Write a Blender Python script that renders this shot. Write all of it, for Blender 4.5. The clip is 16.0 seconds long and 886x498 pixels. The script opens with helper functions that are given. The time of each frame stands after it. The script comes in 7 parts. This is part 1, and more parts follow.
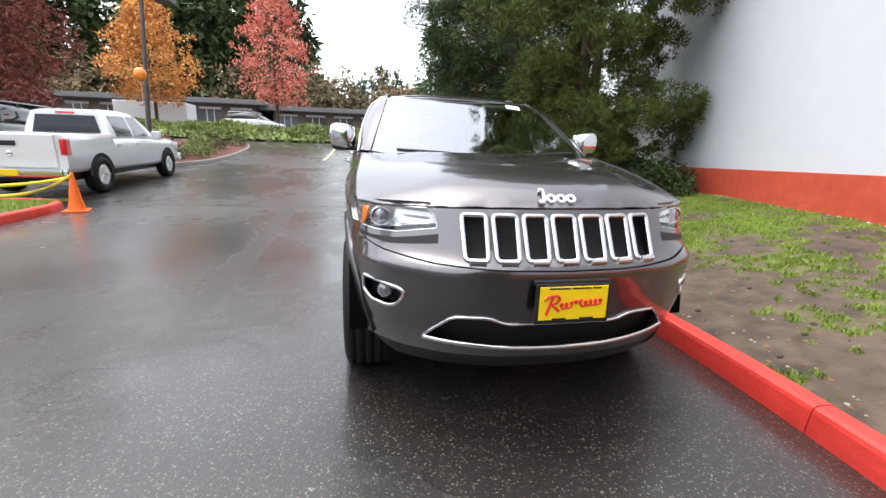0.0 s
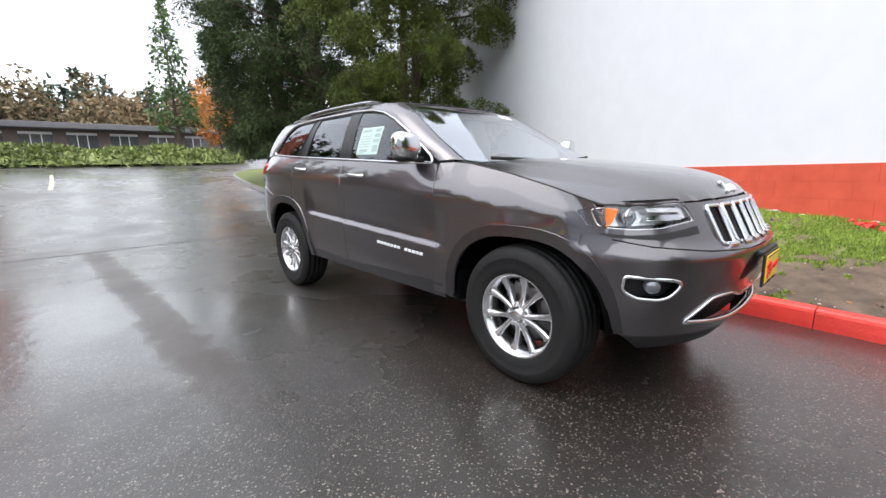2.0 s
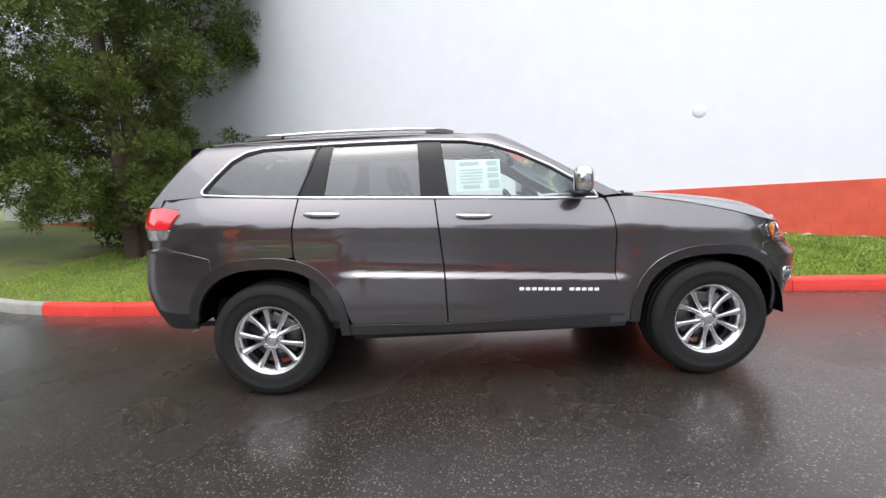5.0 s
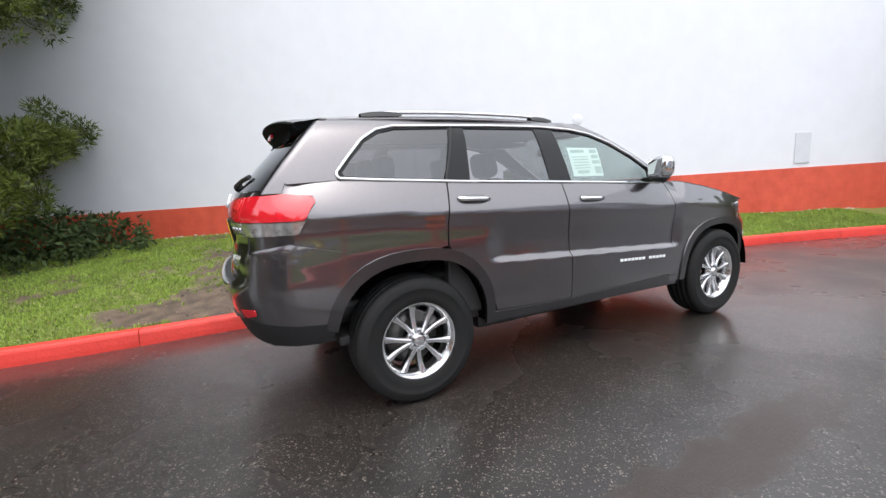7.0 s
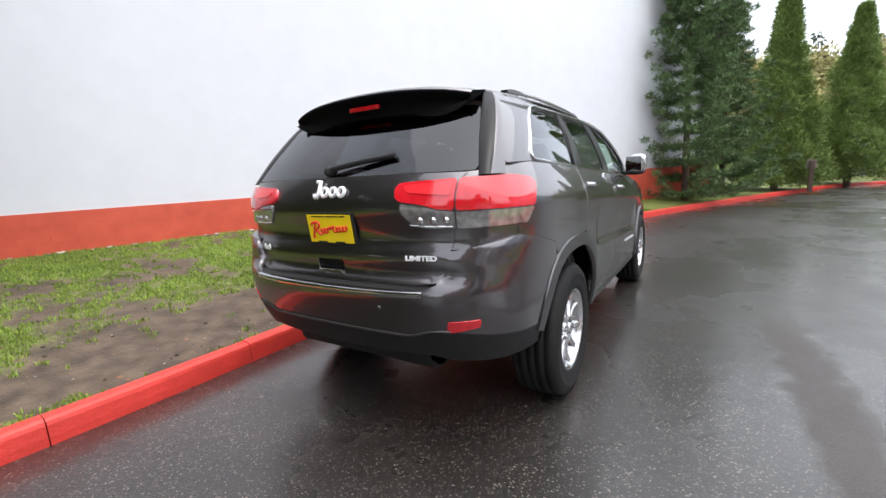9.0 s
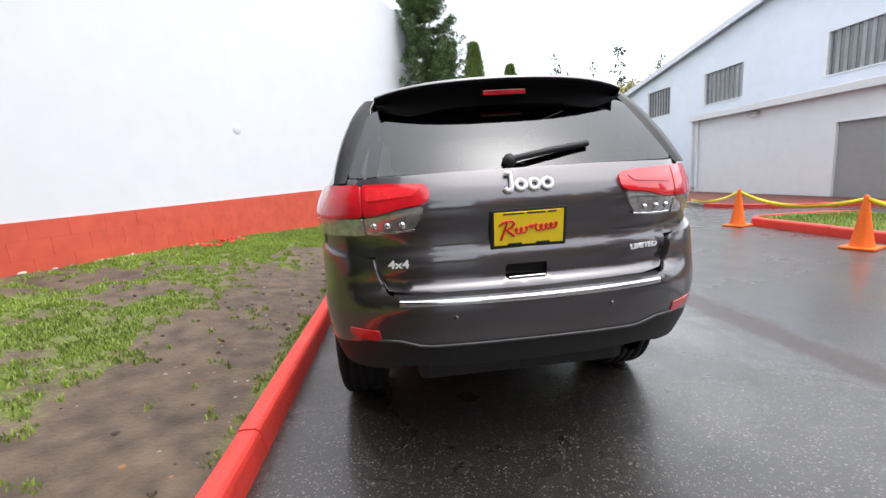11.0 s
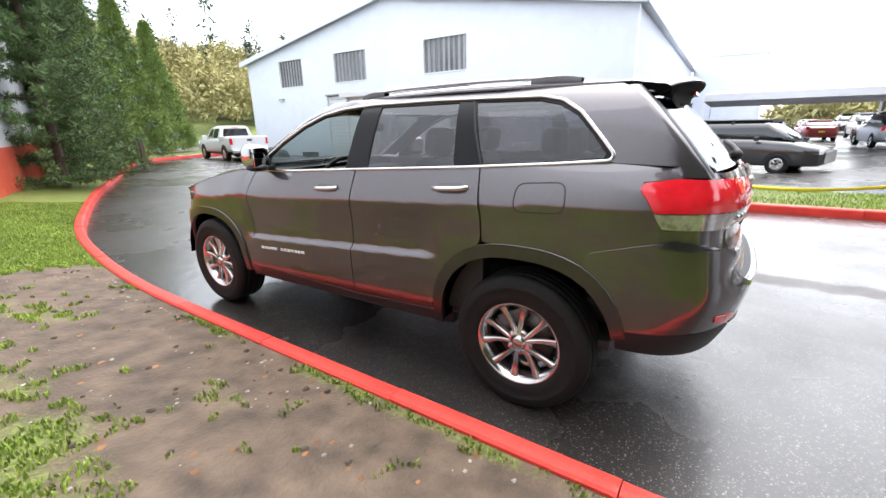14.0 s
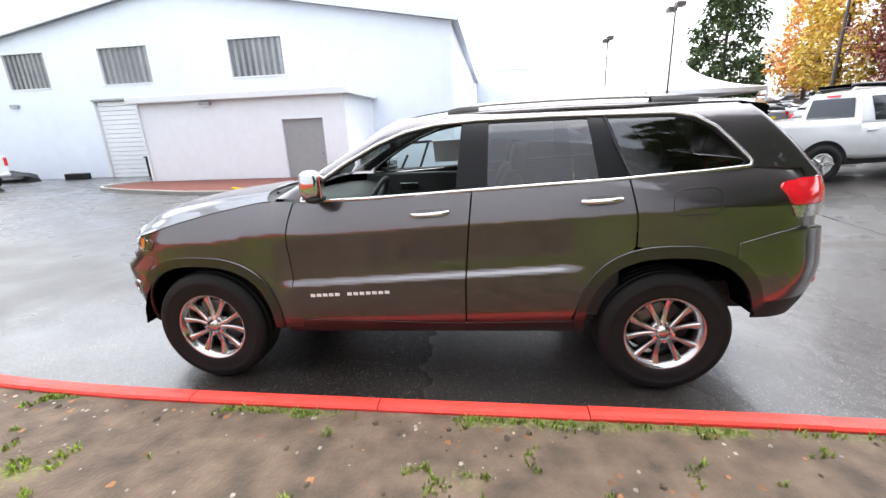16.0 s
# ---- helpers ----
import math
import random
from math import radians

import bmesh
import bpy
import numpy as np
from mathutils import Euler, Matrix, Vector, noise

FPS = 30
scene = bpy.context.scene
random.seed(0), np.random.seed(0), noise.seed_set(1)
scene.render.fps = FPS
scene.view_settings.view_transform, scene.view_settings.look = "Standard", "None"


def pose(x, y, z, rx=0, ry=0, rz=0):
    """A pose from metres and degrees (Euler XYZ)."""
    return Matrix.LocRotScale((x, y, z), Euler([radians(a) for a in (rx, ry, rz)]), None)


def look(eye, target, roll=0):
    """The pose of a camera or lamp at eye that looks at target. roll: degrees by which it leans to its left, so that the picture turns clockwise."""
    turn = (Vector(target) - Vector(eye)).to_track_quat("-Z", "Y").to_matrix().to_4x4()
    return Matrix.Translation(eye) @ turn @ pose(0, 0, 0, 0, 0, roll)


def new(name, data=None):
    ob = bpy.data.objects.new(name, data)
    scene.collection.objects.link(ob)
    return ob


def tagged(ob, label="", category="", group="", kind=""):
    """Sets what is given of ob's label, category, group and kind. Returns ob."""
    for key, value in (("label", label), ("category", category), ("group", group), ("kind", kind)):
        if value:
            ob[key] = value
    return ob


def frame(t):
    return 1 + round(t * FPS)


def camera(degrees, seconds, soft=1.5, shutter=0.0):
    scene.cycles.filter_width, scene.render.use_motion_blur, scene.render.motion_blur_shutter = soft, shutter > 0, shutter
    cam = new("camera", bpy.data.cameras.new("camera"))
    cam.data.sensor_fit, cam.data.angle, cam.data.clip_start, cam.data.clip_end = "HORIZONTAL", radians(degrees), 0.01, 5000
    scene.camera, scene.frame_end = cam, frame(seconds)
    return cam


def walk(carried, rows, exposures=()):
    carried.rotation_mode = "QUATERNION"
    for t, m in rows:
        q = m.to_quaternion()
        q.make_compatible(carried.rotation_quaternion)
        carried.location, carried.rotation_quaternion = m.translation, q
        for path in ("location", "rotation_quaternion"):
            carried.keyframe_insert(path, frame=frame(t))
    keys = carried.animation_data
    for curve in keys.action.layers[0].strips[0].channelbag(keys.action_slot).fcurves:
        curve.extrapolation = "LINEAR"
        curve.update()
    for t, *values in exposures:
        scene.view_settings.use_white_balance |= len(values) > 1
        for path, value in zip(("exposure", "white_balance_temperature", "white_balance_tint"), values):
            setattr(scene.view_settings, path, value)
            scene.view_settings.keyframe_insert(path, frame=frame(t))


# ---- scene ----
cam = camera(93.2, 16.0)
PATH = [
    (0, (-0.831, -3.872, 1.237), (-0.457, -1.959, 0.787), 1.6),
    (0.5, (-1.344, -3.718, 1.215), (-0.705, -1.87, 0.794), 1.0),
    (1, (-1.82, -3.49, 1.208), (-0.933, -1.735, 0.847), -1.2),
    (1.5, (-2.268, -3.164, 1.2), (-1.143, -1.551, 0.841), -1.5),
    (2, (-2.684, -2.792, 1.191), (-1.35, -1.352, 0.81), -1.2),
    (2.5, (-3.027, -2.334, 1.205), (-1.48, -1.122, 0.83), -1.2),
    (3, (-3.32, -1.847, 1.246), (-1.611, -0.876, 0.878), -2.1),
    (3.5, (-3.508, -1.32, 1.221), (-1.69, -0.545, 0.91), -2.7),
    (3.7, (-3.562, -1.111, 1.23), (-1.7, -0.436, 0.956), -2.0),
    (5.8, (-3.603, 1.126, 1.37), (-1.648, 0.809, 1.095), -2.6),
    (6, (-3.547, 1.34, 1.385), (-1.602, 0.95, 1.132), -2.0),
    (6.5, (-3.386, 1.894, 1.33), (-1.52, 1.224, 1.068), -2.4),
    (7, (-3.129, 2.365, 1.318), (-1.359, 1.489, 1.0), -3.0),
    (7.5, (-2.833, 2.807, 1.305), (-1.206, 1.682, 1.013), -2.3),
    (8, (-2.474, 3.229, 1.281), (-1.022, 1.885, 0.988), -2.3),
    (8.2, (-2.298, 3.369, 1.298), (-0.902, 1.969, 0.993), -2.1),
    (10.3, (-0.219, 4.121, 1.284), (0.041, 2.165, 0.957), -4.7),
    (10.5, (-0.003, 4.105, 1.294), (0.146, 2.136, 0.978), -4.6),
    (11, (0.528, 4.064, 1.299), (0.333, 2.103, 0.962), -3.8),
    (11.5, (1.024, 3.93, 1.313), (0.508, 2.032, 0.95), -1.4),
    (12, (1.467, 3.726, 1.372), (0.645, 1.961, 0.917), -0.7),
    (12.5, (1.917, 3.448, 1.395), (0.88, 1.797, 0.949), -1.3),
    (13, (2.259, 3.059, 1.439), (1.075, 1.533, 0.919), -2.9),
    (13.5, (2.582, 2.661, 1.494), (1.178, 1.332, 0.979), -3.1),
    (14, (2.826, 2.249, 1.521), (1.224, 1.191, 0.961), -1.1),
    (14.5, (3.032, 1.781, 1.573), (1.315, 0.918, 1.019), -1.0),
    (15, (3.207, 1.33, 1.625), (1.416, 0.636, 1.066), -1.8),
    (15.5, (3.281, 0.889, 1.625), (1.413, 0.438, 1.071), -2.9),
    (16, (3.314, 0.436, 1.635), (1.409, 0.203, 1.074), -2.4),
]
walk(cam, [(t, look(eye, target, roll)) for t, eye, target, roll in PATH],
     [(0, 1.72), (3, 1.68), (6.5, 1.62), (8.5, 1.62), (11, 1.66), (12.5, 1.74), (13.5, 2.0), (14.5, 2.28), (15.5, 2.26), (16, 2.2)])
# ---- place ----

# ------------------------------------------------------------------ sky and light
world = bpy.data.worlds.new("overcast_sky")
scene.world = world
world.use_nodes = True
wn, wl = world.node_tree.nodes, world.node_tree.links
sky = wn.new("ShaderNodeTexSky")
sky.sky_type, sky.sun_disc = "NISHITA", False
sky.sun_elevation, sky.sun_rotation = radians(74), radians(301)
sky.air_density, sky.dust_density, sky.ozone_density = 1.0, 2.4, 1.0
pale = wn.new("ShaderNodeHueSaturation")
pale.inputs["Saturation"].default_value = 0.29
wl.new(sky.outputs[0], pale.inputs["Color"])
wl.new(pale.outputs[0], wn["Background"].inputs["Color"])
wn["Background"].inputs["Strength"].default_value = 0.15
sun = new("sun", bpy.data.lights.new("sun", "SUN"))
sun.data.energy, sun.data.angle, sun.data.color = .5, radians(100), (1, .99, .97)
sun.matrix_basis = look((-5, -3, 14), (0, 0, 0))


# ------------------------------------------------------------------ materials
def material(name, rgb, rough=.6, metal=0.0, var=.15, scale=8.0, bump=0.0, bump_scale=60.0, coat=0.0, coat_rough=.05, rough_var=0.0, spec=.5, tint=None, per_object=0.0, islands=0.0, placed=False):
    """A surface with colour variation at two scales, uneven gloss and fine relief."""
    m = bpy.data.materials.new(name)
    m.use_nodes = True
    n, l = m.node_tree.nodes, m.node_tree.links
    b = n["Principled BSDF"]
    b.inputs["Roughness"].default_value, b.inputs["Metallic"].default_value = rough, metal
    b.inputs["Specular IOR Level"].default_value = spec
    b.inputs["Coat Weight"].default_value, b.inputs["Coat Roughness"].default_value = coat, coat_rough
    b.inputs["Coat IOR"].default_value = 1.82 if metal and coat else 1.5
    co = n.new("ShaderNodeTexCoord")
    big, small = n.new("ShaderNodeTexNoise"), n.new("ShaderNodeTexNoise")
    big.inputs["Scale"].default_value, small.inputs["Scale"].default_value = scale * .12, scale
    big.inputs["Detail"].default_value = small.inputs["Detail"].default_value = 5
    where = n.new("ShaderNodeNewGeometry").outputs["Position"] if placed else co.outputs["Object"]
    for t in (big, small):
        l.new(where, t.inputs["Vector"])
    add = n.new("ShaderNodeMath")
    add.operation = "ADD"
    l.new(big.outputs["Fac"], add.inputs[0])
    l.new(small.outputs["Fac"], add.inputs[1])
    last = add.outputs[0]
    for amount, node, out in ((per_object, "ShaderNodeObjectInfo", "Random"), (islands, "ShaderNodeNewGeometry", "Random Per Island")):
        if amount:
            info, k = n.new(node), n.new("ShaderNodeMath")
            k.operation = "MULTIPLY_ADD"
            l.new(info.outputs[out], k.inputs[0])
            k.inputs[1].default_value = amount
            l.new(last, k.inputs[2])
            last = k.outputs[0]
    ramp = n.new("ShaderNodeValToRGB")
    half = n.new("ShaderNodeMath")
    half.operation = "MULTIPLY"
    half.inputs[1].default_value = .5 / (1 + .5 * (per_object + islands))
    l.new(last, half.inputs[0])
    ramp.color_ramp.elements[0].position, ramp.color_ramp.elements[1].position = .3, .72
    dark, light = [c * (1 - var) for c in rgb], [min(1, c * (1 + var)) for c in (tint or rgb)]
    ramp.color_ramp.elements[0].color, ramp.color_ramp.elements[1].color = (*dark, 1), (*light, 1)
    l.new(half.outputs[0], ramp.inputs[0])
    l.new(ramp.outputs[0], b.inputs["Base Color"])
    if rough_var:
        mr = n.new("ShaderNodeMapRange")
        mr.inputs["To Min"].default_value, mr.inputs["To Max"].default_value = max(.01, rough - rough_var), min(1, rough + rough_var)
        l.new(big.outputs["Fac"], mr.inputs["Value"])
        mr.inputs["From Min"].default_value, mr.inputs["From Max"].default_value = .35, .65
        l.new(mr.outputs[0], b.inputs["Roughness"])
    if bump:
        t, bp = n.new("ShaderNodeTexNoise"), n.new("ShaderNodeBump")
        t.inputs["Scale"].default_value, t.inputs["Detail"].default_value = bump_scale, 6
        bp.inputs["Strength"].default_value, bp.inputs["Distance"].default_value = bump, .01
        l.new(where, t.inputs["Vector"])
        l.new(t.outputs["Fac"], bp.inputs["Height"])
        l.new(bp.outputs[0], b.inputs["Normal"])
    return m


def glass(name, rgb, rough=.0, gloss=.07):
    """Thin glazing: what lies behind shows through the tint, with the surface's own reflection."""
    m = bpy.data.materials.new(name)
    m.use_nodes = True
    n, l = m.node_tree.nodes, m.node_tree.links
    n.remove(n["Principled BSDF"])
    tr, gl, mx, lw = n.new("ShaderNodeBsdfTransparent"), n.new("ShaderNodeBsdfGlossy"), n.new("ShaderNodeMixShader"), n.new("ShaderNodeLayerWeight")
    power, fr = n.new("ShaderNodeMath"), n.new("ShaderNodeMath")
    tr.inputs["Color"].default_value = (*rgb, 1)
    gl.inputs["Roughness"].default_value = rough
    gl.inputs["Color"].default_value = (.95, .97, 1, 1)
    lw.inputs["Blend"].default_value = .5
    power.operation, power.inputs[1].default_value = "POWER", 4.2
    l.new(lw.outputs["Facing"], power.inputs[0])
    fr.operation, fr.inputs[1].default_value, fr.inputs[2].default_value = "MULTIPLY_ADD", .90, gloss
    l.new(power.outputs[0], fr.inputs[0])
    l.new(fr.outputs[0], mx.inputs[0])
    l.new(tr.outputs[0], mx.inputs[1])
    l.new(gl.outputs[0], mx.inputs[2])
    l.new(mx.outputs[0], n["Material Output"].inputs["Surface"])
    return m


def wet_asphalt():
    """Dark tarmac after rain: light aggregate, damp sheen, shallow standing water."""
    m = bpy.data.materials.new("wet_asphalt")
    m.use_nodes = True
    n, l = m.node_tree.nodes, m.node_tree.links
    b = n["Principled BSDF"]
    co = n.new("ShaderNodeTexCoord")

    def noise_tex(scale, detail=4, kind="ShaderNodeTexNoise"):
        t = n.new(kind)
        t.inputs["Scale"].default_value = scale
        if kind == "ShaderNodeTexNoise":
            t.inputs["Detail"].default_value = detail
        l.new(co.outputs["Object"], t.inputs["Vector"])
        return t

    def remap(src, a, b_, lo=0.0, hi=1.0):
        r = n.new("ShaderNodeMapRange")
        r.inputs["From Min"].default_value, r.inputs["From Max"].default_value = a, b_
        r.inputs["To Min"].default_value, r.inputs["To Max"].default_value = lo, hi
        r.interpolation_type = "SMOOTHSTEP"
        l.new(src, r.inputs["Value"])
        return r.outputs[0]

    stones = noise_tex(150, kind="ShaderNodeTexVoronoi")
    grit = noise_tex(95, 4)
    wide, mid = noise_tex(.28, 3), noise_tex(1.6, 5)
    speck = n.new("ShaderNodeValToRGB")
    speck.color_ramp.elements[0].color, speck.color_ramp.elements[1].color = (.0155, .0134, .0118, 1), (.21, .185, .16, 1)
    sep = n.new("ShaderNodeSeparateColor")
    l.new(stones.outputs["Color"], sep.inputs[0])
    l.new(sep.outputs[0], speck.inputs[0])
    speck.color_ramp.elements[0].position, speck.color_ramp.elements[1].position = .90, 1.08
    tone = n.new("ShaderNodeMix")
    tone.data_type, tone.blend_type = "RGBA", "MULTIPLY"
    tone.inputs["Factor"].default_value = .8
    l.new(speck.outputs[0], tone.inputs["A"])
    ramp2 = n.new("ShaderNodeValToRGB")
    ramp2.color_ramp.elements[0].position, ramp2.color_ramp.elements[1].position = .3, .7
    ramp2.color_ramp.elements[0].color, ramp2.color_ramp.elements[1].color = (.62, .6, .6, 1), (1.25, 1.22, 1.18, 1)
    l.new(mid.outputs["Fac"], ramp2.inputs[0])
    l.new(ramp2.outputs[0], tone.inputs["B"])
    # worn tar strip that runs along the lane: drier and rougher than the rest
    xyz = n.new("ShaderNodeSeparateXYZ")
    l.new(co.outputs["Object"], xyz.inputs[0])

    def calc(op, a, b_, c=None):
        k = n.new("ShaderNodeMath")
        k.operation = op
        for i, v in enumerate((a, b_, c)):
            if v is None:
                continue
            if isinstance(v, (int, float)):
                k.inputs[i].default_value = v
            else:
                l.new(v, k.inputs[i])
        return k.outputs[0]

    ragged = noise_tex(5, 6)
    off = calc("ABSOLUTE", calc("MULTIPLY_ADD", xyz.outputs["Y"], .035, calc("ADD", xyz.outputs["X"], 2.12)), 0)
    band = remap(calc("MULTIPLY_ADD", ragged.outputs["Fac"], .28, off), .22, .34, 1, 0)
    ends = calc("MULTIPLY", remap(xyz.outputs["Y"], -1.0, .3, 0, 1), remap(xyz.outputs["Y"], 5.2, 5.7, 1, 0))
    strip = calc("MULTIPLY", band, ends)
    dry = n.new("ShaderNodeMix")
    dry.data_type = "RGBA"
    l.new(strip, dry.inputs["Factor"])
    l.new(tone.outputs["Result"], dry.inputs["A"])
    dry.inputs["B"].default_value = (.030, .021, .017, 1)
    l.new(dry.outputs["Result"], b.inputs["Base Color"])
    wet = n.new("ShaderNodeMath")
    wet.operation = "MULTIPLY_ADD"
    l.new(mid.outputs["Fac"], wet.inputs[0])
    wet.inputs[1].default_value = .45
    l.new(wide.outputs["Fac"], wet.inputs[2])
    l.new(remap(wet.outputs[0], .48, .92, .52, .38), b.inputs["Roughness"])
    bp = n.new("ShaderNodeBump")
    bp.inputs["Distance"].default_value = .006
    l.new(remap(wet.outputs[0], .48, .92, 1.0, .5), bp.inputs["Strength"])
    l.new(grit.outputs["Fac"], bp.inputs["Height"])
    wave, bp2 = noise_tex(7, 3), n.new("ShaderNodeBump")
    bp2.inputs["Strength"].default_value, bp2.inputs["Distance"].default_value = .20, .02
    l.new(wave.outputs["Fac"], bp2.inputs["Height"])
    l.new(bp2.outputs[0], bp.inputs["Normal"])
    l.new(bp.outputs[0], b.inputs["Normal"])
    b.inputs["Specular IOR Level"].default_value = .4
    # thin film of rain water over the stones
    l.new(calc("MULTIPLY", remap(wet.outputs[0], .50, .80, .8, 1.0), calc("MULTIPLY_ADD", strip, -.6, 1.0)), b.inputs["Coat Weight"])
    l.new(calc("MULTIPLY_ADD", strip, .15, remap(wet.outputs[0], .48, .92, .40, .17)), b.inputs["Coat Roughness"])
    b.inputs["Coat IOR"].default_value = 1.5
    l.new(bp2.outputs[0], b.inputs["Coat Normal"])
    return m


asphalt = wet_asphalt()
paint = material("grey_metallic_paint", (.098, .088, .094), .36, 1.0, .06, 400, coat=1, coat_rough=.006)
# darker copy of the body paint, for shade in the handle recesses
paint_shaded = material("grey_paint_shadow", (.05, .048, .05), .35, .6, .06, 400, coat=1, coat_rough=.03)
wet_paint = material("wet_grey_paint", (.098, .088, .094), .36, 1.0, .06, 400, bump=.14, bump_scale=70, coat=1, coat_rough=.015)
cladding = material("dark_cladding", (.060, .056, .060), .38, 1.0, .08, 200, coat=.5, coat_rough=.16)
gloss_black = material("gloss_black", (.006, .006, .007), .28, 0, .1, 30, spec=.25)
satin_black = material("satin_black", (.009, .009, .010), .55, 0, .2, 40)
grey_strip = material("grey_strip", (.09, .088, .09), .35, .6, .1, 40)
chrome = material("chrome", (.66, .67, .68), .11, 1, .04, 20)
alloy = material("polished_alloy", (.62, .62, .63), .2, 1, .08, 30)
disc_metal = material("cast_iron", (.16, .155, .15), .45, .9, .2, 60)
rubber = material("tyre_rubber", (.012, .012, .012), .7, 0, .25, 60, bump=.2, bump_scale=150, spec=.25)
dull_black = material("dull_black", (.004, .004, .0045), .8, 0, .2, 40, spec=.1)
liner_black = material("liner_black", (.004, .004, .004), 1.0, 0, .2, 40, spec=0.0)
mirror_mat = material("mirror", (.9, .9, .9), .01, 1, .01, 4)
black_mesh = material("black_mesh", (.006, .006, .007), .5, 0, .3, 90, bump=.8, bump_scale=220)
red_lens = material("red_lens", (.62, .012, .022), .08, 0, .2, 30, coat=1, coat_rough=.02)
red_panel = material("bright_red_lens", (.85, .03, .04), .1, 0, .25, 60, coat=1, coat_rough=.02)
clear_lens = material("silver_lens", (.40, .39, .38), .12, .6, .6, 35, coat=1, coat_rough=.02)
amber = material("amber_lens", (.95, .22, .02), .12, 0, .15, 40, coat=1)
lamp_bowl = material("lamp_bowl", (.92, .93, .95), .28, 1.0, .35, 25)
lamp_white = material("lamp_white", (.85, .86, .88), .15, 0, .04, 20, coat=1)
lens_ball = material("lamp_glass", (.12, .13, .15), .04, .3, .3, 20, coat=1)
lamp_lens = glass("lamp_cover", (.97, .98, .98))
clear_glass = glass("car_glass", (.70, .80, .77))
screen_glass = glass("windscreen_glass", (.66, .76, .73), gloss=.36)
dark_glass = glass("privacy_glass", (.27, .26, .275), gloss=.09)
rear_glass = glass("rear_glass", (.07, .067, .07), gloss=.06)
yellow_plate = material("yellow_plate", (.93, .68, .01), .3, 0, .06, 20, coat=.5)
red_script = material("red_script", (.75, .03, .02), .4, 0, .08, 20)
white_wall = material("white_block_paint", (.72, .735, .775), .55, 0, .04, 3, bump=.12, bump_scale=9)
red_paint = material("red_base_paint", (.60, .080, .045), .45, 0, .14, 5, bump=.12, bump_scale=12, tint=(.66, .11, .06), placed=True)
kerb_red = material("red_kerb_paint", (.66, .045, .032), .42, 0, .22, 7, bump=.5, bump_scale=45, per_object=.3, rough_var=.12)
kerb_grey = material("grey_kerb", (.30, .29, .27), .6, 0, .25, 9, bump=.5, bump_scale=50, per_object=.3)
blue_wall = material("pale_blue_cladding", (.78, .83, .92), .5, 0, .05, 2)
annex_wall = material("pale_render", (.82, .85, .89), .6, 0, .05, 3, bump=.1, bump_scale=14)
trim_white = material("white_trim", (.80, .82, .84), .5, 0, .05, 6)
door_grey = material("grey_door", (.33, .34, .34), .5, 0, .08, 5)
window_dark = material("shed_glazing", (.10, .11, .12), .15, 0, .4, 3, coat=.5)
roof_pale = material("galvanised_roof", (.62, .65, .70), .5, 0, .12, 3, bump=.1, bump_scale=12)
roof_grey = material("roof_felt", (.20, .20, .21), .7, 0, .15, 4, bump=.2, bump_scale=20)
concrete = material("concrete", (.40, .38, .35), .7, 0, .15, 5, bump=.3, bump_scale=40)
mulch = material("red_mulch", (.13, .040, .028), .9, 0, .45, 40, bump=1, bump_scale=60)
cone_orange = material("cone_orange", (.92, .16, .012), .42, 0, .08, 12)
tape_yellow = material("tape_yellow", (.85, .70, .03), .4, 0, .08, 12)
white_car = material("white_car_paint", (.74, .76, .78), .3, 0, .04, 8, coat=1)
black_car = material("black_car_paint", (.02, .02, .022), .3, .3, .1, 8, coat=1)
silver_car = material("silver_car_paint", (.38, .39, .41), .3, .7, .08, 8, coat=1)
red_car = material("red_car_paint", (.45, .02, .02), .3, .1, .08, 8, coat=1)
blue_car = material("blue_car_paint", (.03, .06, .14), .3, .3, .08, 8, coat=1)
bark = material("bark", (.085, .058, .042), .9, 0, .35, 14, bump=1, bump_scale=24)
leaf_dark = material("conifer_dark", (.013, .024, .010), .7, 0, .5, 5, islands=.3, tint=(.055, .085, .024), spec=.3)
# autumn leaves lightened: distance haze is put into the colour
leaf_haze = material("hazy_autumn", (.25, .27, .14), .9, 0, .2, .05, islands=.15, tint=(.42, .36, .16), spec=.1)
badge_silver = material("badge_silver", (.80, .81, .83), .22, 0, .04, 20, coat=1)
# fir green greyed so that the colour carries distance haze
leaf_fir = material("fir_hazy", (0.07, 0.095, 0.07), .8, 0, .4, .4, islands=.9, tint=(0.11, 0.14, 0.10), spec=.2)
leaf_bright = material("cypress_green", (.018, .034, .006), .6, 0, .5, 7, islands=.3, tint=(.10, .128, .02), spec=.3)
leaf_spruce = material("spruce_green", (.075, .135, .036), .6, 0, .45, 2, islands=.9)
leaf_thuja = material("thuja_green", (.16, .23, .05), .7, 0, .35, 2, islands=.9)
leaf_red = material("maple_red", (0.72, 0.12, 0.12), .7, 0, .3, .5, islands=.7, tint=(0.85, 0.36, 0.25), spec=.3)
leaf_orange = material("maple_orange", (0.66, 0.20, 0.09), .7, 0, .35, .5, islands=.7, tint=(0.78, 0.44, 0.12), spec=.3)
leaf_rust = material("rust_leaves", (0.23, 0.060, 0.042), .6, 0, .4, 1.2, islands=.9)
leaf_yellow = material("yellow_leaves", (0.650, 0.442, 0.065), .6, 0, .4, 1.2, islands=.9)
# autumn leaves dulled: some distance haze is in the colour
leaf_mix = material("autumn_wood", (0.12, 0.125, 0.075), .8, 0, .4, .12, islands=.7, tint=(0.27, 0.19, 0.11), spec=.2)
hedge_green = material("hedge_green", (0.11, 0.16, 0.045), .7, 0, .45, .8, islands=.8, tint=(0.22, 0.26, 0.075))
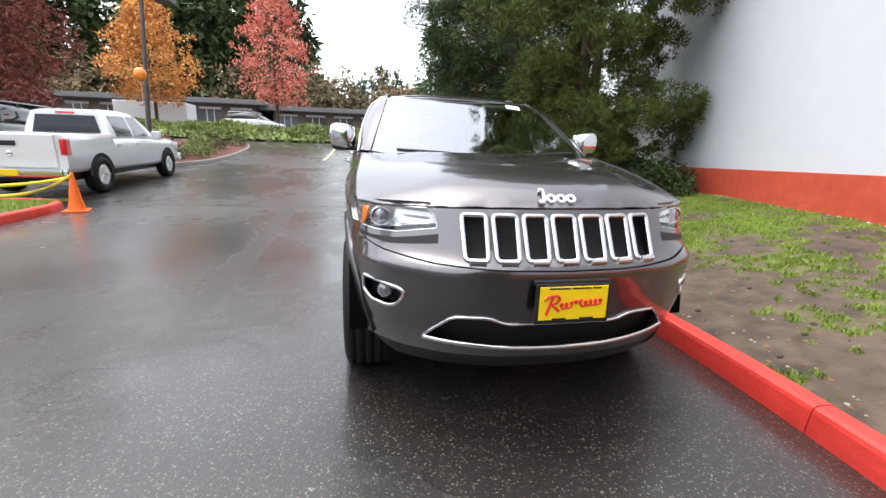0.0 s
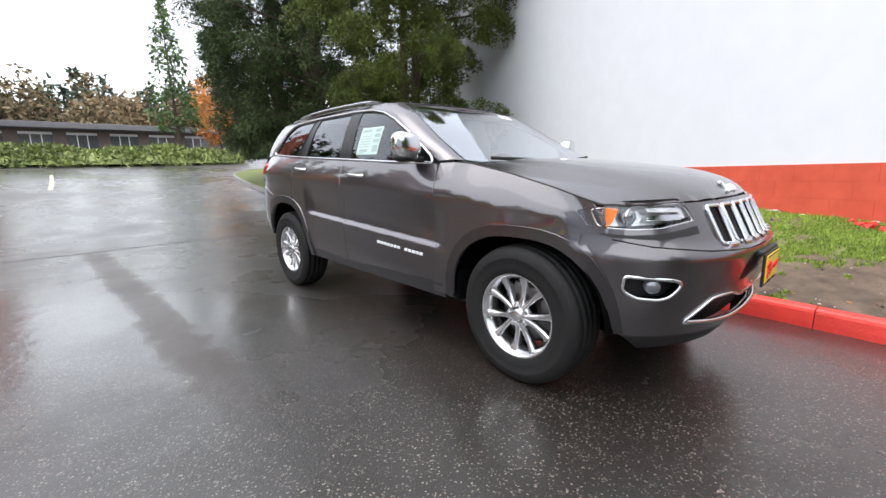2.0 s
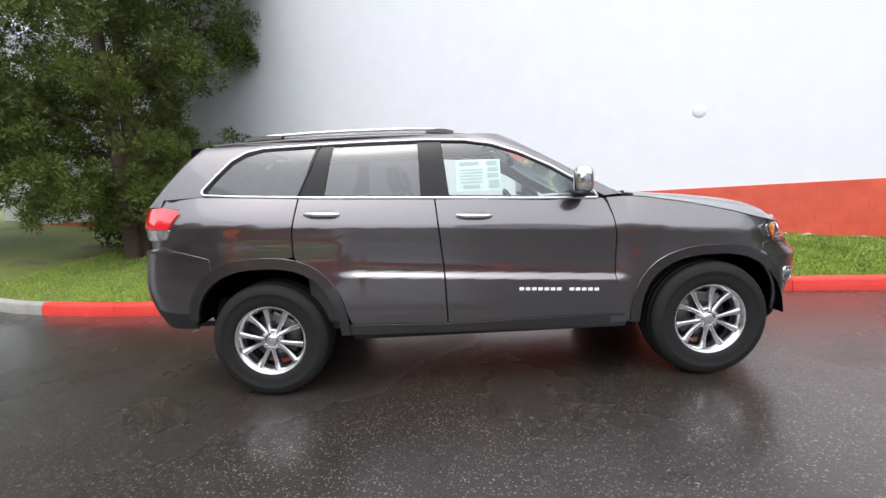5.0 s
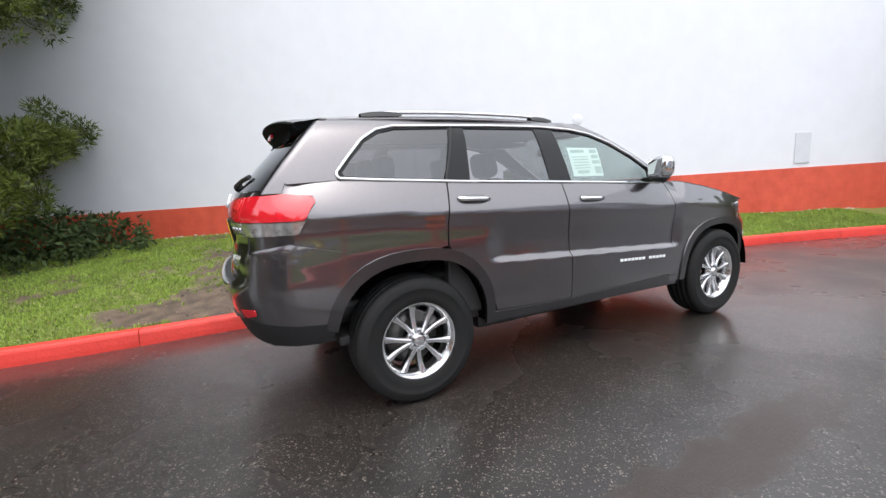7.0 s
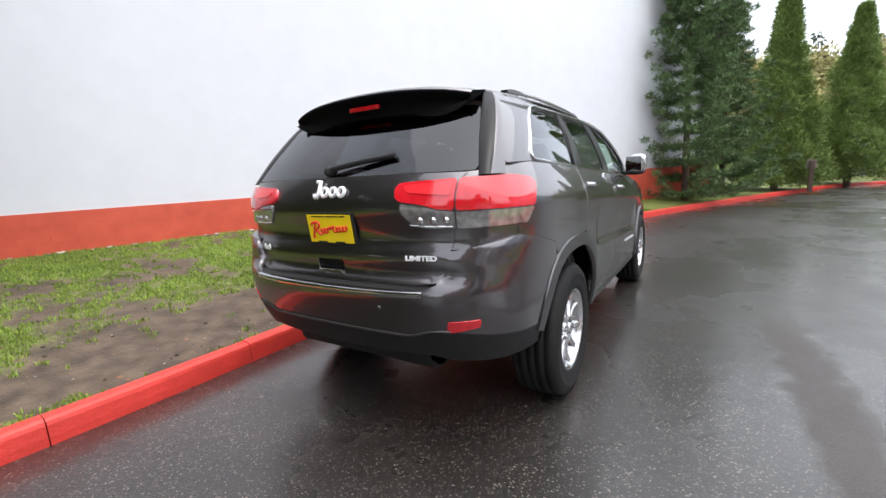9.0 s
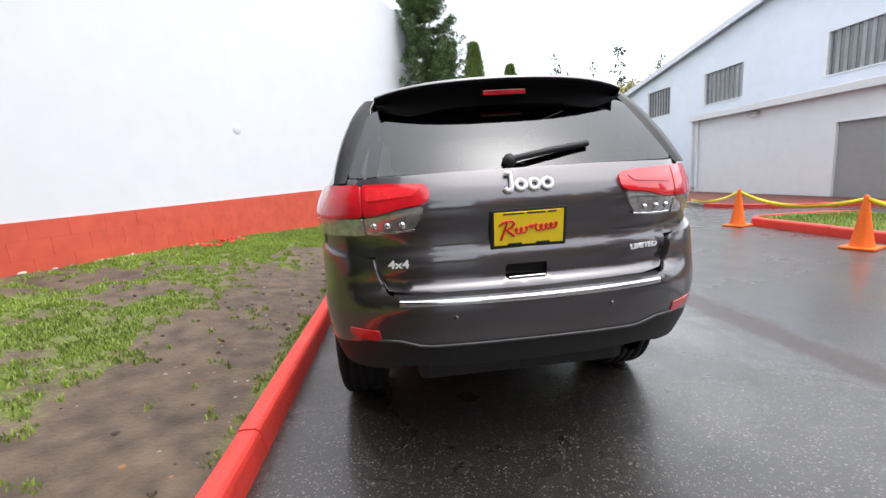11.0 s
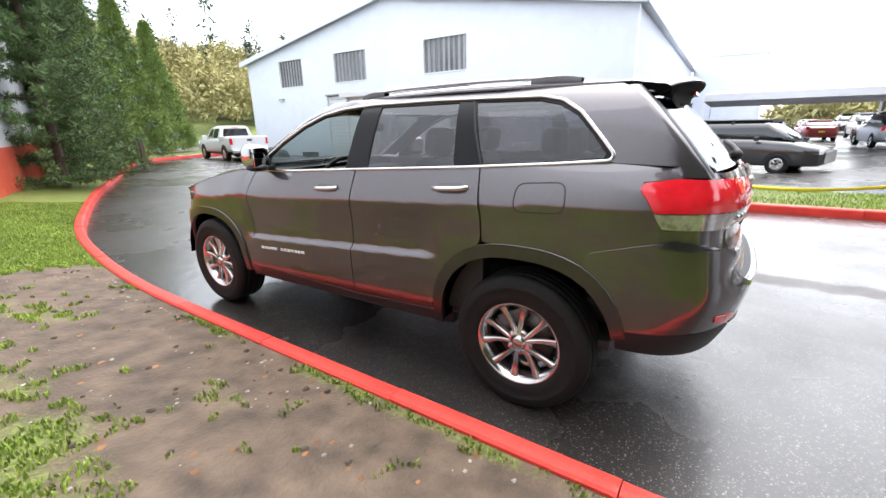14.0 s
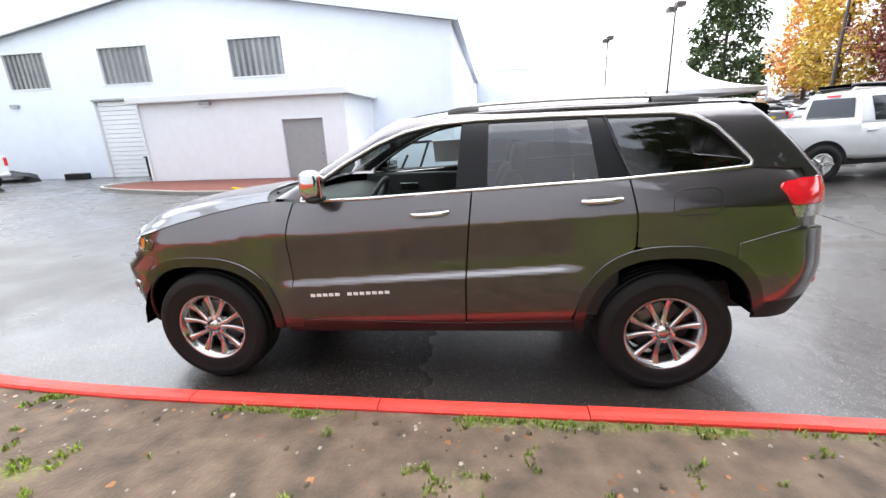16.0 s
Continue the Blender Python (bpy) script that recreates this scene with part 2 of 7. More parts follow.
shrub_green = material("shrub_green", (.045, .075, .025), .7, 0, .5, 3, islands=1.0, tint=(.13, .13, .03))
grass_blade = material("grass_blade", (.13, .20, .024), .6, 0, .4, 3, islands=1.0, tint=(.25, .345, .05))
stone_mat = material("pebble", (.30, .27, .23), .7, 0, .35, 20, islands=1.2)
litter_mat = material("dead_leaf", (.22, .10, .04), .8, 0, .5, 20, islands=1.2)
tent_white = material("tent_fabric", (.82, .83, .85), .6, 0, .03, 2)
blue_plastic = material("blue_plastic", (.03, .10, .28), .5, 0, .15, 6)
black_steel = material("black_steel", (.02, .02, .022), .45, .4, .2, 10)
pole_metal = material("lamp_pole", (.10, .085, .075), .5, .5, .2, 10)
balloon_orange = material("orange_balloon", (.90, .28, .02), .35, 0, .05, 3, coat=.3)
leather = material("black_leather", (.025, .024, .024), .45, 0, .2, 30, bump=.15, bump_scale=90)
cabin_trim = material("cabin_trim", (.035, .034, .034), .6, 0, .2, 20)
headliner = material("headliner", (.35, .34, .33), .9, 0, .06, 20)
paper = material("white_paper", (.80, .82, .80), .7, 0, .03, 8)
print_grey = material("print_grey", (.50, .54, .53), .7, 0, .2, 14)


def ground_soil():
    """Verge: worn turf over brown mud."""
    m = bpy.data.materials.new("worn_turf")
    m.use_nodes = True
    n, l = m.node_tree.nodes, m.node_tree.links
    b = n["Principled BSDF"]
    co = n.new("ShaderNodeTexCoord")
    mask = n.new("ShaderNodeAttribute")
    mask.attribute_name = "turf"
    fine, mid = n.new("ShaderNodeTexNoise"), n.new("ShaderNodeTexNoise")
    fine.inputs["Scale"].default_value, fine.inputs["Detail"].default_value = 45, 8
    mid.inputs["Scale"].default_value, mid.inputs["Detail"].default_value = 6, 6
    for t in (fine, mid):
        l.new(co.outputs["Object"], t.inputs["Vector"])
    mud, turf, mix = n.new("ShaderNodeValToRGB"), n.new("ShaderNodeValToRGB"), n.new("ShaderNodeMix")
    mud.color_ramp.elements[0].color, mud.color_ramp.elements[1].color = (.046, .032, .021, 1), (.146, .102, .069, 1)
    turf.color_ramp.elements[0].color, turf.color_ramp.elements[1].color = (.075, .098, .016, 1), (.185, .22, .045, 1)
    for r in (mud, turf):
        r.color_ramp.elements[0].position, r.color_ramp.elements[1].position = .3, .7
    l.new(mid.outputs["Fac"], mud.inputs[0])
    l.new(fine.outputs["Fac"], turf.inputs[0])
    mix.data_type = "RGBA"
    edge = n.new("ShaderNodeMath")
    edge.operation = "MULTIPLY_ADD"
    l.new(fine.outputs["Fac"], edge.inputs[0])
    edge.inputs[1].default_value = .8
    l.new(mask.outputs["Fac"], edge.inputs[2])
    cut = n.new("ShaderNodeMapRange")
    cut.inputs["From Min"].default_value, cut.inputs["From Max"].default_value = .75, 1.05
    l.new(edge.outputs[0], cut.inputs["Value"])
    l.new(cut.outputs[0], mix.inputs["Factor"])
    l.new(mud.outputs[0], mix.inputs["A"])
    l.new(turf.outputs[0], mix.inputs["B"])
    l.new(mix.outputs["Result"], b.inputs["Base Color"])
    b.inputs["Roughness"].default_value = .75
    bp = n.new("ShaderNodeBump")
    bp.inputs["Strength"].default_value, bp.inputs["Distance"].default_value = .9, .013
    l.new(fine.outputs["Fac"], bp.inputs["Height"])
    l.new(bp.outputs[0], b.inputs["Normal"])
    return m


turf_mat = ground_soil()
tar_damp = material("damp_tar", (.030, .022, .019), .42, 0, .5, 12, bump=.8, bump_scale=60, rough_var=.2)


# ------------------------------------------------------------------ building blocks
def mesh_part(name, verts, faces, mat, parent=None, label="", smooth_it=False):
    me = bpy.data.meshes.new(name)
    me.from_pydata(np.array([(v[0], v[1], v[2]) for v in verts], float), [], faces)
    if smooth_it:
        me.polygons.foreach_set("use_smooth", [True] * len(me.polygons))
    me.materials.append(mat)
    ob = new(name, me)
    ob.parent = parent
    if label:
        tagged(ob, label=label)
    return ob


def part(name, bm, mat, parent=None, label=""):
    me = bpy.data.meshes.new(name)
    bm.to_mesh(me)
    bm.free()
    me.materials.append(mat)
    ob = new(name, me)
    ob.parent = parent
    if label:
        tagged(ob, label=label)
    return ob


def box(bm, centre, size, bevel=.01, m=None):
    """A box with worn edges, added to bm."""
    made = bmesh.ops.create_cube(bm, size=1)["verts"]
    for v in made:
        v.co = Vector((v.co.x * size[0] + centre[0], v.co.y * size[1] + centre[1], v.co.z * size[2] + centre[2]))
    if bevel:
        edges = list({e for v in made for e in v.link_edges})
        made = bmesh.ops.bevel(bm, geom=edges, offset=min(bevel, min(size) * .45), segments=2, affect="EDGES", profile=.6)["verts"]
    if m is not None:
        for v in made:
            v.co = m @ v.co
    return made


def ball(name, centre, r, mat, parent=None, label=""):
    bm = bmesh.new()
    bmesh.ops.create_uvsphere(bm, u_segments=20, v_segments=12, radius=r, matrix=Matrix.Translation(Vector([float(c) for c in centre])))
    for f in bm.faces:
        f.smooth = True
    return part(name, bm, mat, parent, label)


def block(name, lo, hi, mat, parent=None, label="", bevel=.01):
    bm = bmesh.new()
    box(bm, [(a + b) / 2 for a, b in zip(lo, hi)], [b - a for a, b in zip(lo, hi)], bevel)
    return part(name, bm, mat, parent, label)


def along(path, step):
    """Points every step metres along a plan line, with their direction."""
    out, left = [], 0.0
    for (x0, y0), (x1, y1) in zip(path, path[1:]):
        d = math.hypot(x1 - x0, y1 - y0)
        t = left
        while t < d:
            out.append((x0 + (x1 - x0) * t / d, y0 + (y1 - y0) * t / d, (x1 - x0) / d, (y1 - y0) / d))
            t += step
        left = t - d
    return out


def chaikin(path, rounds=2):
    for _ in range(rounds):
        out = [path[0]]
        for a, b in zip(path, path[1:]):
            out += [(a[0] * .75 + b[0] * .25, a[1] * .75 + b[1] * .25), (a[0] * .25 + b[0] * .75, a[1] * .25 + b[1] * .75)]
        path = out + [path[-1]]
    return path


def ground_z(x, y):
    """Height of the tarmac: level by the suv, rising to the far end, falling a little to the sheds."""
    up = max(0.0, y - 6)
    near = min(up, 26)
    z = .042 * near + .0015 * near * near + .03 * max(0.0, min(up, 60) - 26)
    return z - .02 * max(0.0, min(-x - 6, 12)) * (1 if y < 2 else max(0.0, 1 - (y - 2) / 6))


def screen(x, z):
    """Skin of the windscreen."""
    x, z = np.asarray(x, float), np.asarray(z, float)
    y = np.interp(z, [1.1, 1.165, 1.264, 1.4, 1.55, 1.63, 1.68, 1.72], [-1.34, -1.22, -.98, -.70, -.425, -.28, -.17, -.05])
    return np.stack([x + 0 * z, y + (.115 - .098 * np.clip((z - 1.2) / .5, 0, 1)) * (np.abs(x) / .78) ** 2, z + 0 * x], -1)


def backlight(x, z):
    """Skin of the rear window."""
    x, z = np.asarray(x, float), np.asarray(z, float)
    y = np.interp(z, [1.2, 1.3, 1.45, 1.6, 1.7, 1.75], [2.40, 2.335, 2.205, 2.06, 1.945, 1.88])
    return np.stack([x + 0 * z, y - .085 * (np.abs(x) / .7) ** 2.2, z + 0 * x], -1)

# ------------------------------------------------------------------ ground, kerbs, verge
def sheet(name, xs, ys, zfun, mat, kind="structure", label="", category=""):
    verts = [(x, y, zfun(x, y)) for y in ys for x in xs]
    n = len(xs)
    faces = [(j * n + i, j * n + i + 1, (j + 1) * n + i + 1, (j + 1) * n + i) for j in range(len(ys) - 1) for i in range(n - 1)]
    ob = mesh_part(name, verts, faces, mat, None, "", smooth_it=True)
    return tagged(ob, label, category, kind=kind)


gx = [-900, -400, -200, -120, -80, -60, -45] + list(range(-36, 31, 2)) + [45, 80, 150, 400, 900]
gy = [-900, -400, -200, -120, -80, -60] + list(range(-50, 61, 2)) + [66, 80, 120, 200, 400, 900]
ground = sheet("road", gx, gy, ground_z, asphalt, label="wet dark asphalt with puddles and pale aggregate", category="road")



def puddle(name, pts, mat, label, seed, lift=.004, cat="puddle"):
    """A thin sheet with a ragged outline lying on the tarmac."""
    out = []
    for i, p in enumerate(pts):
        q = pts[(i + 1) % len(pts)]
        n = max(2, int(math.dist(p, q) / .05))
        for k in range(n):
            x, y = p[0] + (q[0] - p[0]) * k / n, p[1] + (q[1] - p[1]) * k / n
            w = noise.noise(Vector((x * 7, y * 7, seed))) * .025 + noise.noise(Vector((x * 23, y * 23, seed))) * .012
            out.append((x + w, y + w * .6, ground_z(x, y) + lift))
    ob = mesh_part(name, out, [tuple(range(len(out)))], mat)
    return tagged(ob, label, cat, kind="structure")


puddle("road_seam", [(-6.0, 5.90), (-2.4, 5.66), (1.2, 5.64), (1.2, 5.61), (-2.4, 5.62), (-6.0, 5.86)], tar_damp, "thin tar joint across the asphalt", 4.4, cat="seam")

tagged(mesh_part("road_marking", [(-2.72, 17.6, ground_z(-2.7, 17.6) + .004), (-2.58, 17.6, ground_z(-2.6, 17.6) + .004), (-2.48, 20.6, ground_z(-2.5, 20.6) + .004), (-2.44, 23.8, ground_z(-2.4, 23.8) + .004), (-2.56, 23.8, ground_z(-2.5, 23.8) + .004), (-2.61, 20.6, ground_z(-2.6, 20.6) + .004)], [(0, 1, 2, 5), (5, 2, 3, 4)], material("faded_line", (.55, .50, .30), .6, 0, .35, 14)), "faded yellow painted line on the asphalt", "marking", kind="structure")

# the main kerb: road edge from the far end, past the suv, round the bend
KERB = chaikin([(9.0, 24.6), (6.0, 23.6), (4.4, 21.2), (3.75, 17.7), (3.25, 13.5), (2.72, 10.0), (2.15, 7.0), (1.68, 5.6), (1.40, 4.4), (1.29, 3.0), (1.265, 1.0), (1.25, -1.0), (1.22, -2.2),
                (1.10, -3.3), (.86, -4.8), (.50, -6.2), (-.15, -8.0), (-1.0, -10.2), (-2.05, -12.5), (-3.6, -15.9), (-5.2, -19.2), (-6.6, -22.2), (-8.6, -25.0), (-12.0, -27.2), (-17, -28.4), (-26, -29)])


def kerb_profile():
    """Section of a kerb stone: (away from the road, up)."""
    return [(-.004, -.05), (0, .05), (.008, .115), (.016, .135), (.034, .147), (.08, .15), (.112, .148), (.124, .135), (.126, -.05)]


def kerb_run(name, path, side, length, mats, gap=.006, label="", group="", height=1.0):
    """Kerb stones laid end to end along a plan line; side +1 puts the stone to the right of the line's direction."""
    fine = along(path, .05)
    per = int(length / .05)
    k = 0
    rnd = random.Random(11)
    while k + 4 < len(fine):
        seg = fine[k:k + per + 1]
        k += per
        if len(seg) < 3:
            break
        mat = mats(seg[0][1])
        rows, every = [], max(1, (len(seg) - 1) // 4)
        picks = list(range(0, len(seg) - 1, every)) + [len(seg) - 1]
        cx, cy = seg[0][0], seg[0][1]
        dz = rnd.uniform(-.005, .005)
        for q, i in enumerate(picks):
            x, y, dx, dy = seg[i]
            if q == 0:
                x, y = x + dx * gap / 2, y + dy * gap / 2
            if q == len(picks) - 1:
                x, y = x - dx * gap / 2, y - dy * gap / 2
            nx, ny = dy * side, -dx * side
            z = ground_z(x, y) + dz
            rows.append([(x + nx * a - cx, y + ny * a - cy, z + b * height) for a, b in kerb_profile()])
        n = len(rows[0])
        verts = [v for r in rows for v in r]
        faces = [(i * n + j, i * n + j + 1, (i + 1) * n + j + 1, (i + 1) * n + j) for i in range(len(rows) - 1) for j in range(n - 1)]
        faces += [tuple(range(n))[::-1], tuple((len(rows) - 1) * n + j for j in range(n))]
        if side > 0:
            faces = [f[::-1] for f in faces]
        ob = mesh_part(name, verts, faces, mat)
        ob.location = (cx, cy, 0)
        tagged(ob, label or "", "kerb", group, "structure")


kerb_run("kerb_stone", KERB, -1, 1.2, lambda y: kerb_red if y < 6.2 else kerb_grey, label="worn red-painted concrete kerb stone", group="kerb along the verge")

WALL = lambda y: 3.21 + .417 * (y + 3.84)
WALL_LO, WALL_HI, WALL_TOP = -15.6, 14.0, 6.9


def wall_base(y):
    return float(np.interp(y, [-11, -6, -4.8, -2.9, 0, 2.5, 6, 14], [.28, .36, .43, .52, .60, .55, .44, .55]))


fine_k = along(KERB, .4)


def kerb_x(y):
    """Road edge at a given y along the part beside the wall."""
    ys = [p[1] for p in fine_k][::-1]
    xs = [p[0] for p in fine_k][::-1]
    return float(np.interp(y, ys, xs))


def verge_z(x, y):
    k = kerb_x(y) + .15
    w = WALL(y) if y > WALL_LO else WALL(y) + 3
    t = max(0.0, min(1.0, (x - k) / max(.5, w - k)))
    lump = noise.noise(Vector((x * .7, y * .7, 3))) * .03 + noise.noise(Vector((x * 2.3, y * 2.3, 7))) * .018
    return ground_z(0, y) + .118 + (wall_base(y) - .118) * (t ** .9) + lump * min(1, t * 6 + .12)


def turf_amount(x, y):
    """How far grass covers the verge: 0 bare mud, 1 turf."""
    k = kerb_x(y) + .15
    d = x - k
    n1 = noise.noise(Vector((x * .55, y * .55, 1.7)))
    n2 = noise.noise(Vector((x * 1.7, y * 1.7, 5.1)))
    n3 = noise.noise(Vector((x * 4.1, y * 4.1, 9.3)))
    v = .69 - .10 * smooth_step(-2.2, -1.2, y) * smooth_step(3.0, 2.0, y) + n1 * .5 + n2 * .5 + n3 * .42
    v -= .92 * math.exp(-(max(0.0, d) / (1.0 + .4 * n1)) ** 2.8) * smooth_step(-3.8, -2.9, y) * smooth_step(4.6, 2.6, y)
    v += .55 * math.exp(-(d / .09) ** 2) * (1 if n2 > -.05 else .2)
    v += .35 * smooth_step(-2.6, -4.5, y) + .2 * smooth_step(2.8, 4.2, y)
    return v


def smooth_step(a, b, v):
    t = max(0.0, min(1.0, (v - a) / (b - a)))
    return t * t * (3 - 2 * t)


def build_verge():
    verts, faces, turf = [], [], []
    ys = list(np.arange(-29, -12, .5)) + list(np.arange(-12, 8, .14)) + list(np.arange(8, 24.5, .5))
    cols = 46
    for y in ys:
        a = kerb_x(y) + .115
        b = WALL(y) + .1 if WALL_LO < y < WALL_HI else max(a + 1.5, WALL(y) + 9)
        for i in range(cols):
            x = a + (b - a) * (i / (cols - 1)) ** 1.15
            verts.append((x, y, verge_z(x, y)))
            turf.append(turf_amount(x, y))
    for j in range(len(ys) - 1):
        for i in range(cols - 1):
            faces.append((j * cols + i, j * cols + i + 1, (j + 1) * cols + i + 1, (j + 1) * cols + i))
    ob = mesh_part("verge", verts, faces, turf_mat, smooth_it=True)
    at = ob.data.attributes.new("turf", "FLOAT", "POINT")
    at.data.foreach_set("value", turf)
    return tagged(ob, "muddy verge with patchy wet grass", "ground", kind="structure")


verge = build_verge()


def blades(name, spots, mat, height, label, spread=.012, seed=3):
    """Grass as many small bent blades."""
    rnd = np.random.RandomState(seed)
    verts, faces = [], []
    for x, y, z, s in spots:
        a = rnd.uniform(0, math.tau)
        h = height * s * rnd.uniform(.5, 1.2)
        w = .004 + .003 * rnd.rand()
        dx, dy = math.cos(a), math.sin(a)
        lx, ly = rnd.uniform(-.6, .6, 2) * h
        i = len(verts)
        verts += [(x - dx * w, y - dy * w, z - .005), (x + dx * w, y + dy * w, z - .005), (x + lx * .35 + dx * w * .7, y + ly * .35 + dy * w * .7, z + h * .6), (x + lx * .35 - dx * w * .7, y + ly * .35 - dy * w * .7, z + h * .6), (x + lx, y + ly, z + h)]
        faces += [(i, i + 1, i + 2, i + 3), (i + 3, i + 2, i + 4)]
    ob = mesh_part(name, verts, faces, mat)
    return tagged(ob, label, "grass", kind="stuff")


spots = []
rs = np.random.RandomState(8)
while len(spots) < 150000:
    y = rs.uniform(-9, 7.5)
    a, b = kerb_x(y) + .14, WALL(y)
    x = a + (b - a) * rs.rand()
    near = 1 if abs(y - 0) < 5 else .5
    v = turf_amount(x, y)
    if rs.rand() < near and v + .8 * noise.noise(Vector((x * 9, y * 9, 2))) > .44:
        spots.append((x, y, verge_z(x, y), .6 + .6 * rs.rand()))
blades("verge_grass", spots, grass_blade, .032, "short wet green grass in patches")


def scatter(name, n, mat, size, label, category, seed, flat=.5, where=None):
    """Small lumps lying on the verge, as one object."""
    rnd = np.random.RandomState(seed)
    verts, faces = [], []
    made = 0
    while made < n:
        y = rnd.uniform(-5, 5)
        a, b = kerb_x(y) + .2, WALL(y) - .1
        x = a + (b - a) * rnd.rand() ** 1.6
        if where and not where(x, y):
            continue
        made += 1
        z = verge_z(x, y)
        r = size * rnd.uniform(.4, 1.3)
        i = len(verts)
        for dz, rr, m in ((-.3, .7, 5), (.3, 1, 5), (.9, .5, 5)):
            for k in range(5):
                t = math.tau * k / 5 + rnd.uniform(-.3, .3)
                q = r * rr * rnd.uniform(.75, 1.15)
                verts.append((x + q * math.cos(t), y + q * math.sin(t) * .8, z + r * dz * flat))
        for lev in (0, 5):
            for k in range(5):
                faces.append((i + lev + k, i + lev + (k + 1) % 5, i + lev + 5 + (k + 1) % 5, i + lev + 5 + k))
        faces.append(tuple(i + 10 + k for k in range(5)))
    ob = mesh_part(name, verts, faces, mat)
    return tagged(ob, label, category, kind="stuff")


scatter("pebbles", 420, stone_mat, .012, "small pale pebbles in the mud", "stones", 2)
scatter("dead_leaves", 260, litter_mat, .022, "brown fallen leaves on the verge", "leaves", 5, flat=.12)
scatter("mud_clods", 90, material("mud_clod", (.07, .05, .035), .8, 0, .4, 20, bump=.6), .02, "dark lumps of wet soil", "soil", 9, flat=.7, where=lambda x, y: turf_amount(x, y) < .45)

def rubble():
    """Broken red-painted lumps lying along the foot of the wall."""
    rnd = np.random.RandomState(17)
    bm = bmesh.new()
    for _ in range(15):
        y = rnd.uniform(-3.4, -2.5)
        x = WALL(y) - rnd.uniform(.08, .30)
        r = rnd.uniform(.02, .055)
        made = bmesh.ops.create_icosphere(bm, subdivisions=1, radius=r)["verts"]
        for v in made:
            v.co = Vector((v.co.x * 1.3 + x, v.co.y * 1.2 + y, v.co.z * .8 + verge_z(x, y) + r * .5)) + Vector(rnd.uniform(-.3, .3, 3)) * r
    return tagged(part("rubble", bm, kerb_red), "broken red-painted concrete lumps at the wall foot", "rubble", kind="stuff")


rubble()

# ------------------------------------------------------------------ white building with red base
U = Vector((.385, .923, 0)).normalized()
N_OUT = Vector((-U.y, U.x, 0))
wall_p = lambda y: Vector((WALL(y), y, 0))


WALL_FALL, BAND_Z = .013, 1.115   # the band's top edge falls slightly towards the far end


def wall_slab(name, y0, y1, z0, z1, out, thick, mat, label, kind="structure"):
    a, b = wall_p(y0), wall_p(y1)
    verts = []
    for z in (z0, z1):
        for p in (a, b):
            for o in (out, out - thick):
                q = p + N_OUT * o
                verts.append((q.x, q.y, z - (WALL_FALL * p.y if z == BAND_Z else 0)))
    faces = [(0, 2, 6, 4), (1, 5, 7, 3), (0, 4, 5, 1), (2, 3, 7, 6), (4, 6, 7, 5), (0, 1, 3, 2)]
    ob = mesh_part(name, verts, faces, mat)
    return tagged(ob, label, "wall", kind=kind)


wall = wall_slab("wall_white", WALL_LO, 16.0, BAND_Z, WALL_TOP, 0, .3, white_wall, "tall white painted block wall of a building")
wall_slab("wall_red_base", WALL_LO, 16.0, -.3, BAND_Z, .012, .31, red_paint, "red painted base band of the white wall")
block_me = None
for row in range(5):
    for k in range(60):
        y = -15.4 + (k + .5 * (row % 2)) * .4 * .923
        if block_me is None:
            bm = bmesh.new()
            box(bm, (0, 0, 0), (.010, .398, .198), .002)
            first = part("block", bm, red_paint, bpy.data.objects["wall_red_base"])
            block_me = first.data
        else:
            first = new("block", block_me)
            first.parent = bpy.data.objects["wall_red_base"]
        p = wall_p(y) + N_OUT * .0105
        first.matrix_basis = Matrix.Translation((p.x, p.y, .213 + row * .2 - WALL_FALL * y)) @ pose(0, 0, 0, -math.degrees(WALL_FALL * .923), 0, -math.degrees(math.atan2(U.x, U.y)))
# the building's other sides, out of sight, close it
e0, e1 = wall_p(WALL_LO), wall_p(16.0)
back_v = []
for z in (-.3, WALL_TOP):
    for p in (e0, e1, e1 - N_OUT * 14, e0 - N_OUT * 14):
        q = p - N_OUT * .31
        back_v.append((q.x, q.y, z))
tagged(mesh_part("wall_block_sides", [tuple(v) for v in back_v], [(0, 3, 7, 4), (3, 2, 6, 7), (2, 1, 5, 6), (4, 7, 6, 5)], white_wall), "white painted sides and roof of the building", "wall", kind="structure")


def wall_thing(name, y, z, w, h, d, mat, label, cat, bevel=.01):
    bm = bmesh.new()
    box(bm, (0, 0, 0), (d, w, h), bevel)
    ob = part(name, bm, mat)
    p = wall_p(y) + N_OUT * (d / 2 - .002)
    ob.matrix_basis = Matrix.Translation((p.x, p.y, z)) @ pose(0, 0, 0, 0, 0, -math.degrees(math.atan2(U.x, U.y)))
    return tagged(ob, label, cat)


wall_thing("wall_cover_plate", -8.19, 1.62, .34, .62, .02, material("faded_plate", (.62, .64, .68), .5, 0, .05, 6), "pale grey blank plate on the white wall", "plate")
rosette = ball("wall_vent_boss", (0, 0, 0), .10, white_wall)
rosette.matrix_basis = Matrix.Translation(wall_p(-3.84) + Vector((0, 0, 2.37))) @ pose(0, 0, 0, 0, 0, -22.6) @ Matrix.Diagonal((.22, 1, 1, 1))
tagged(rosette, "painted-over round boss on the white wall", "boss")
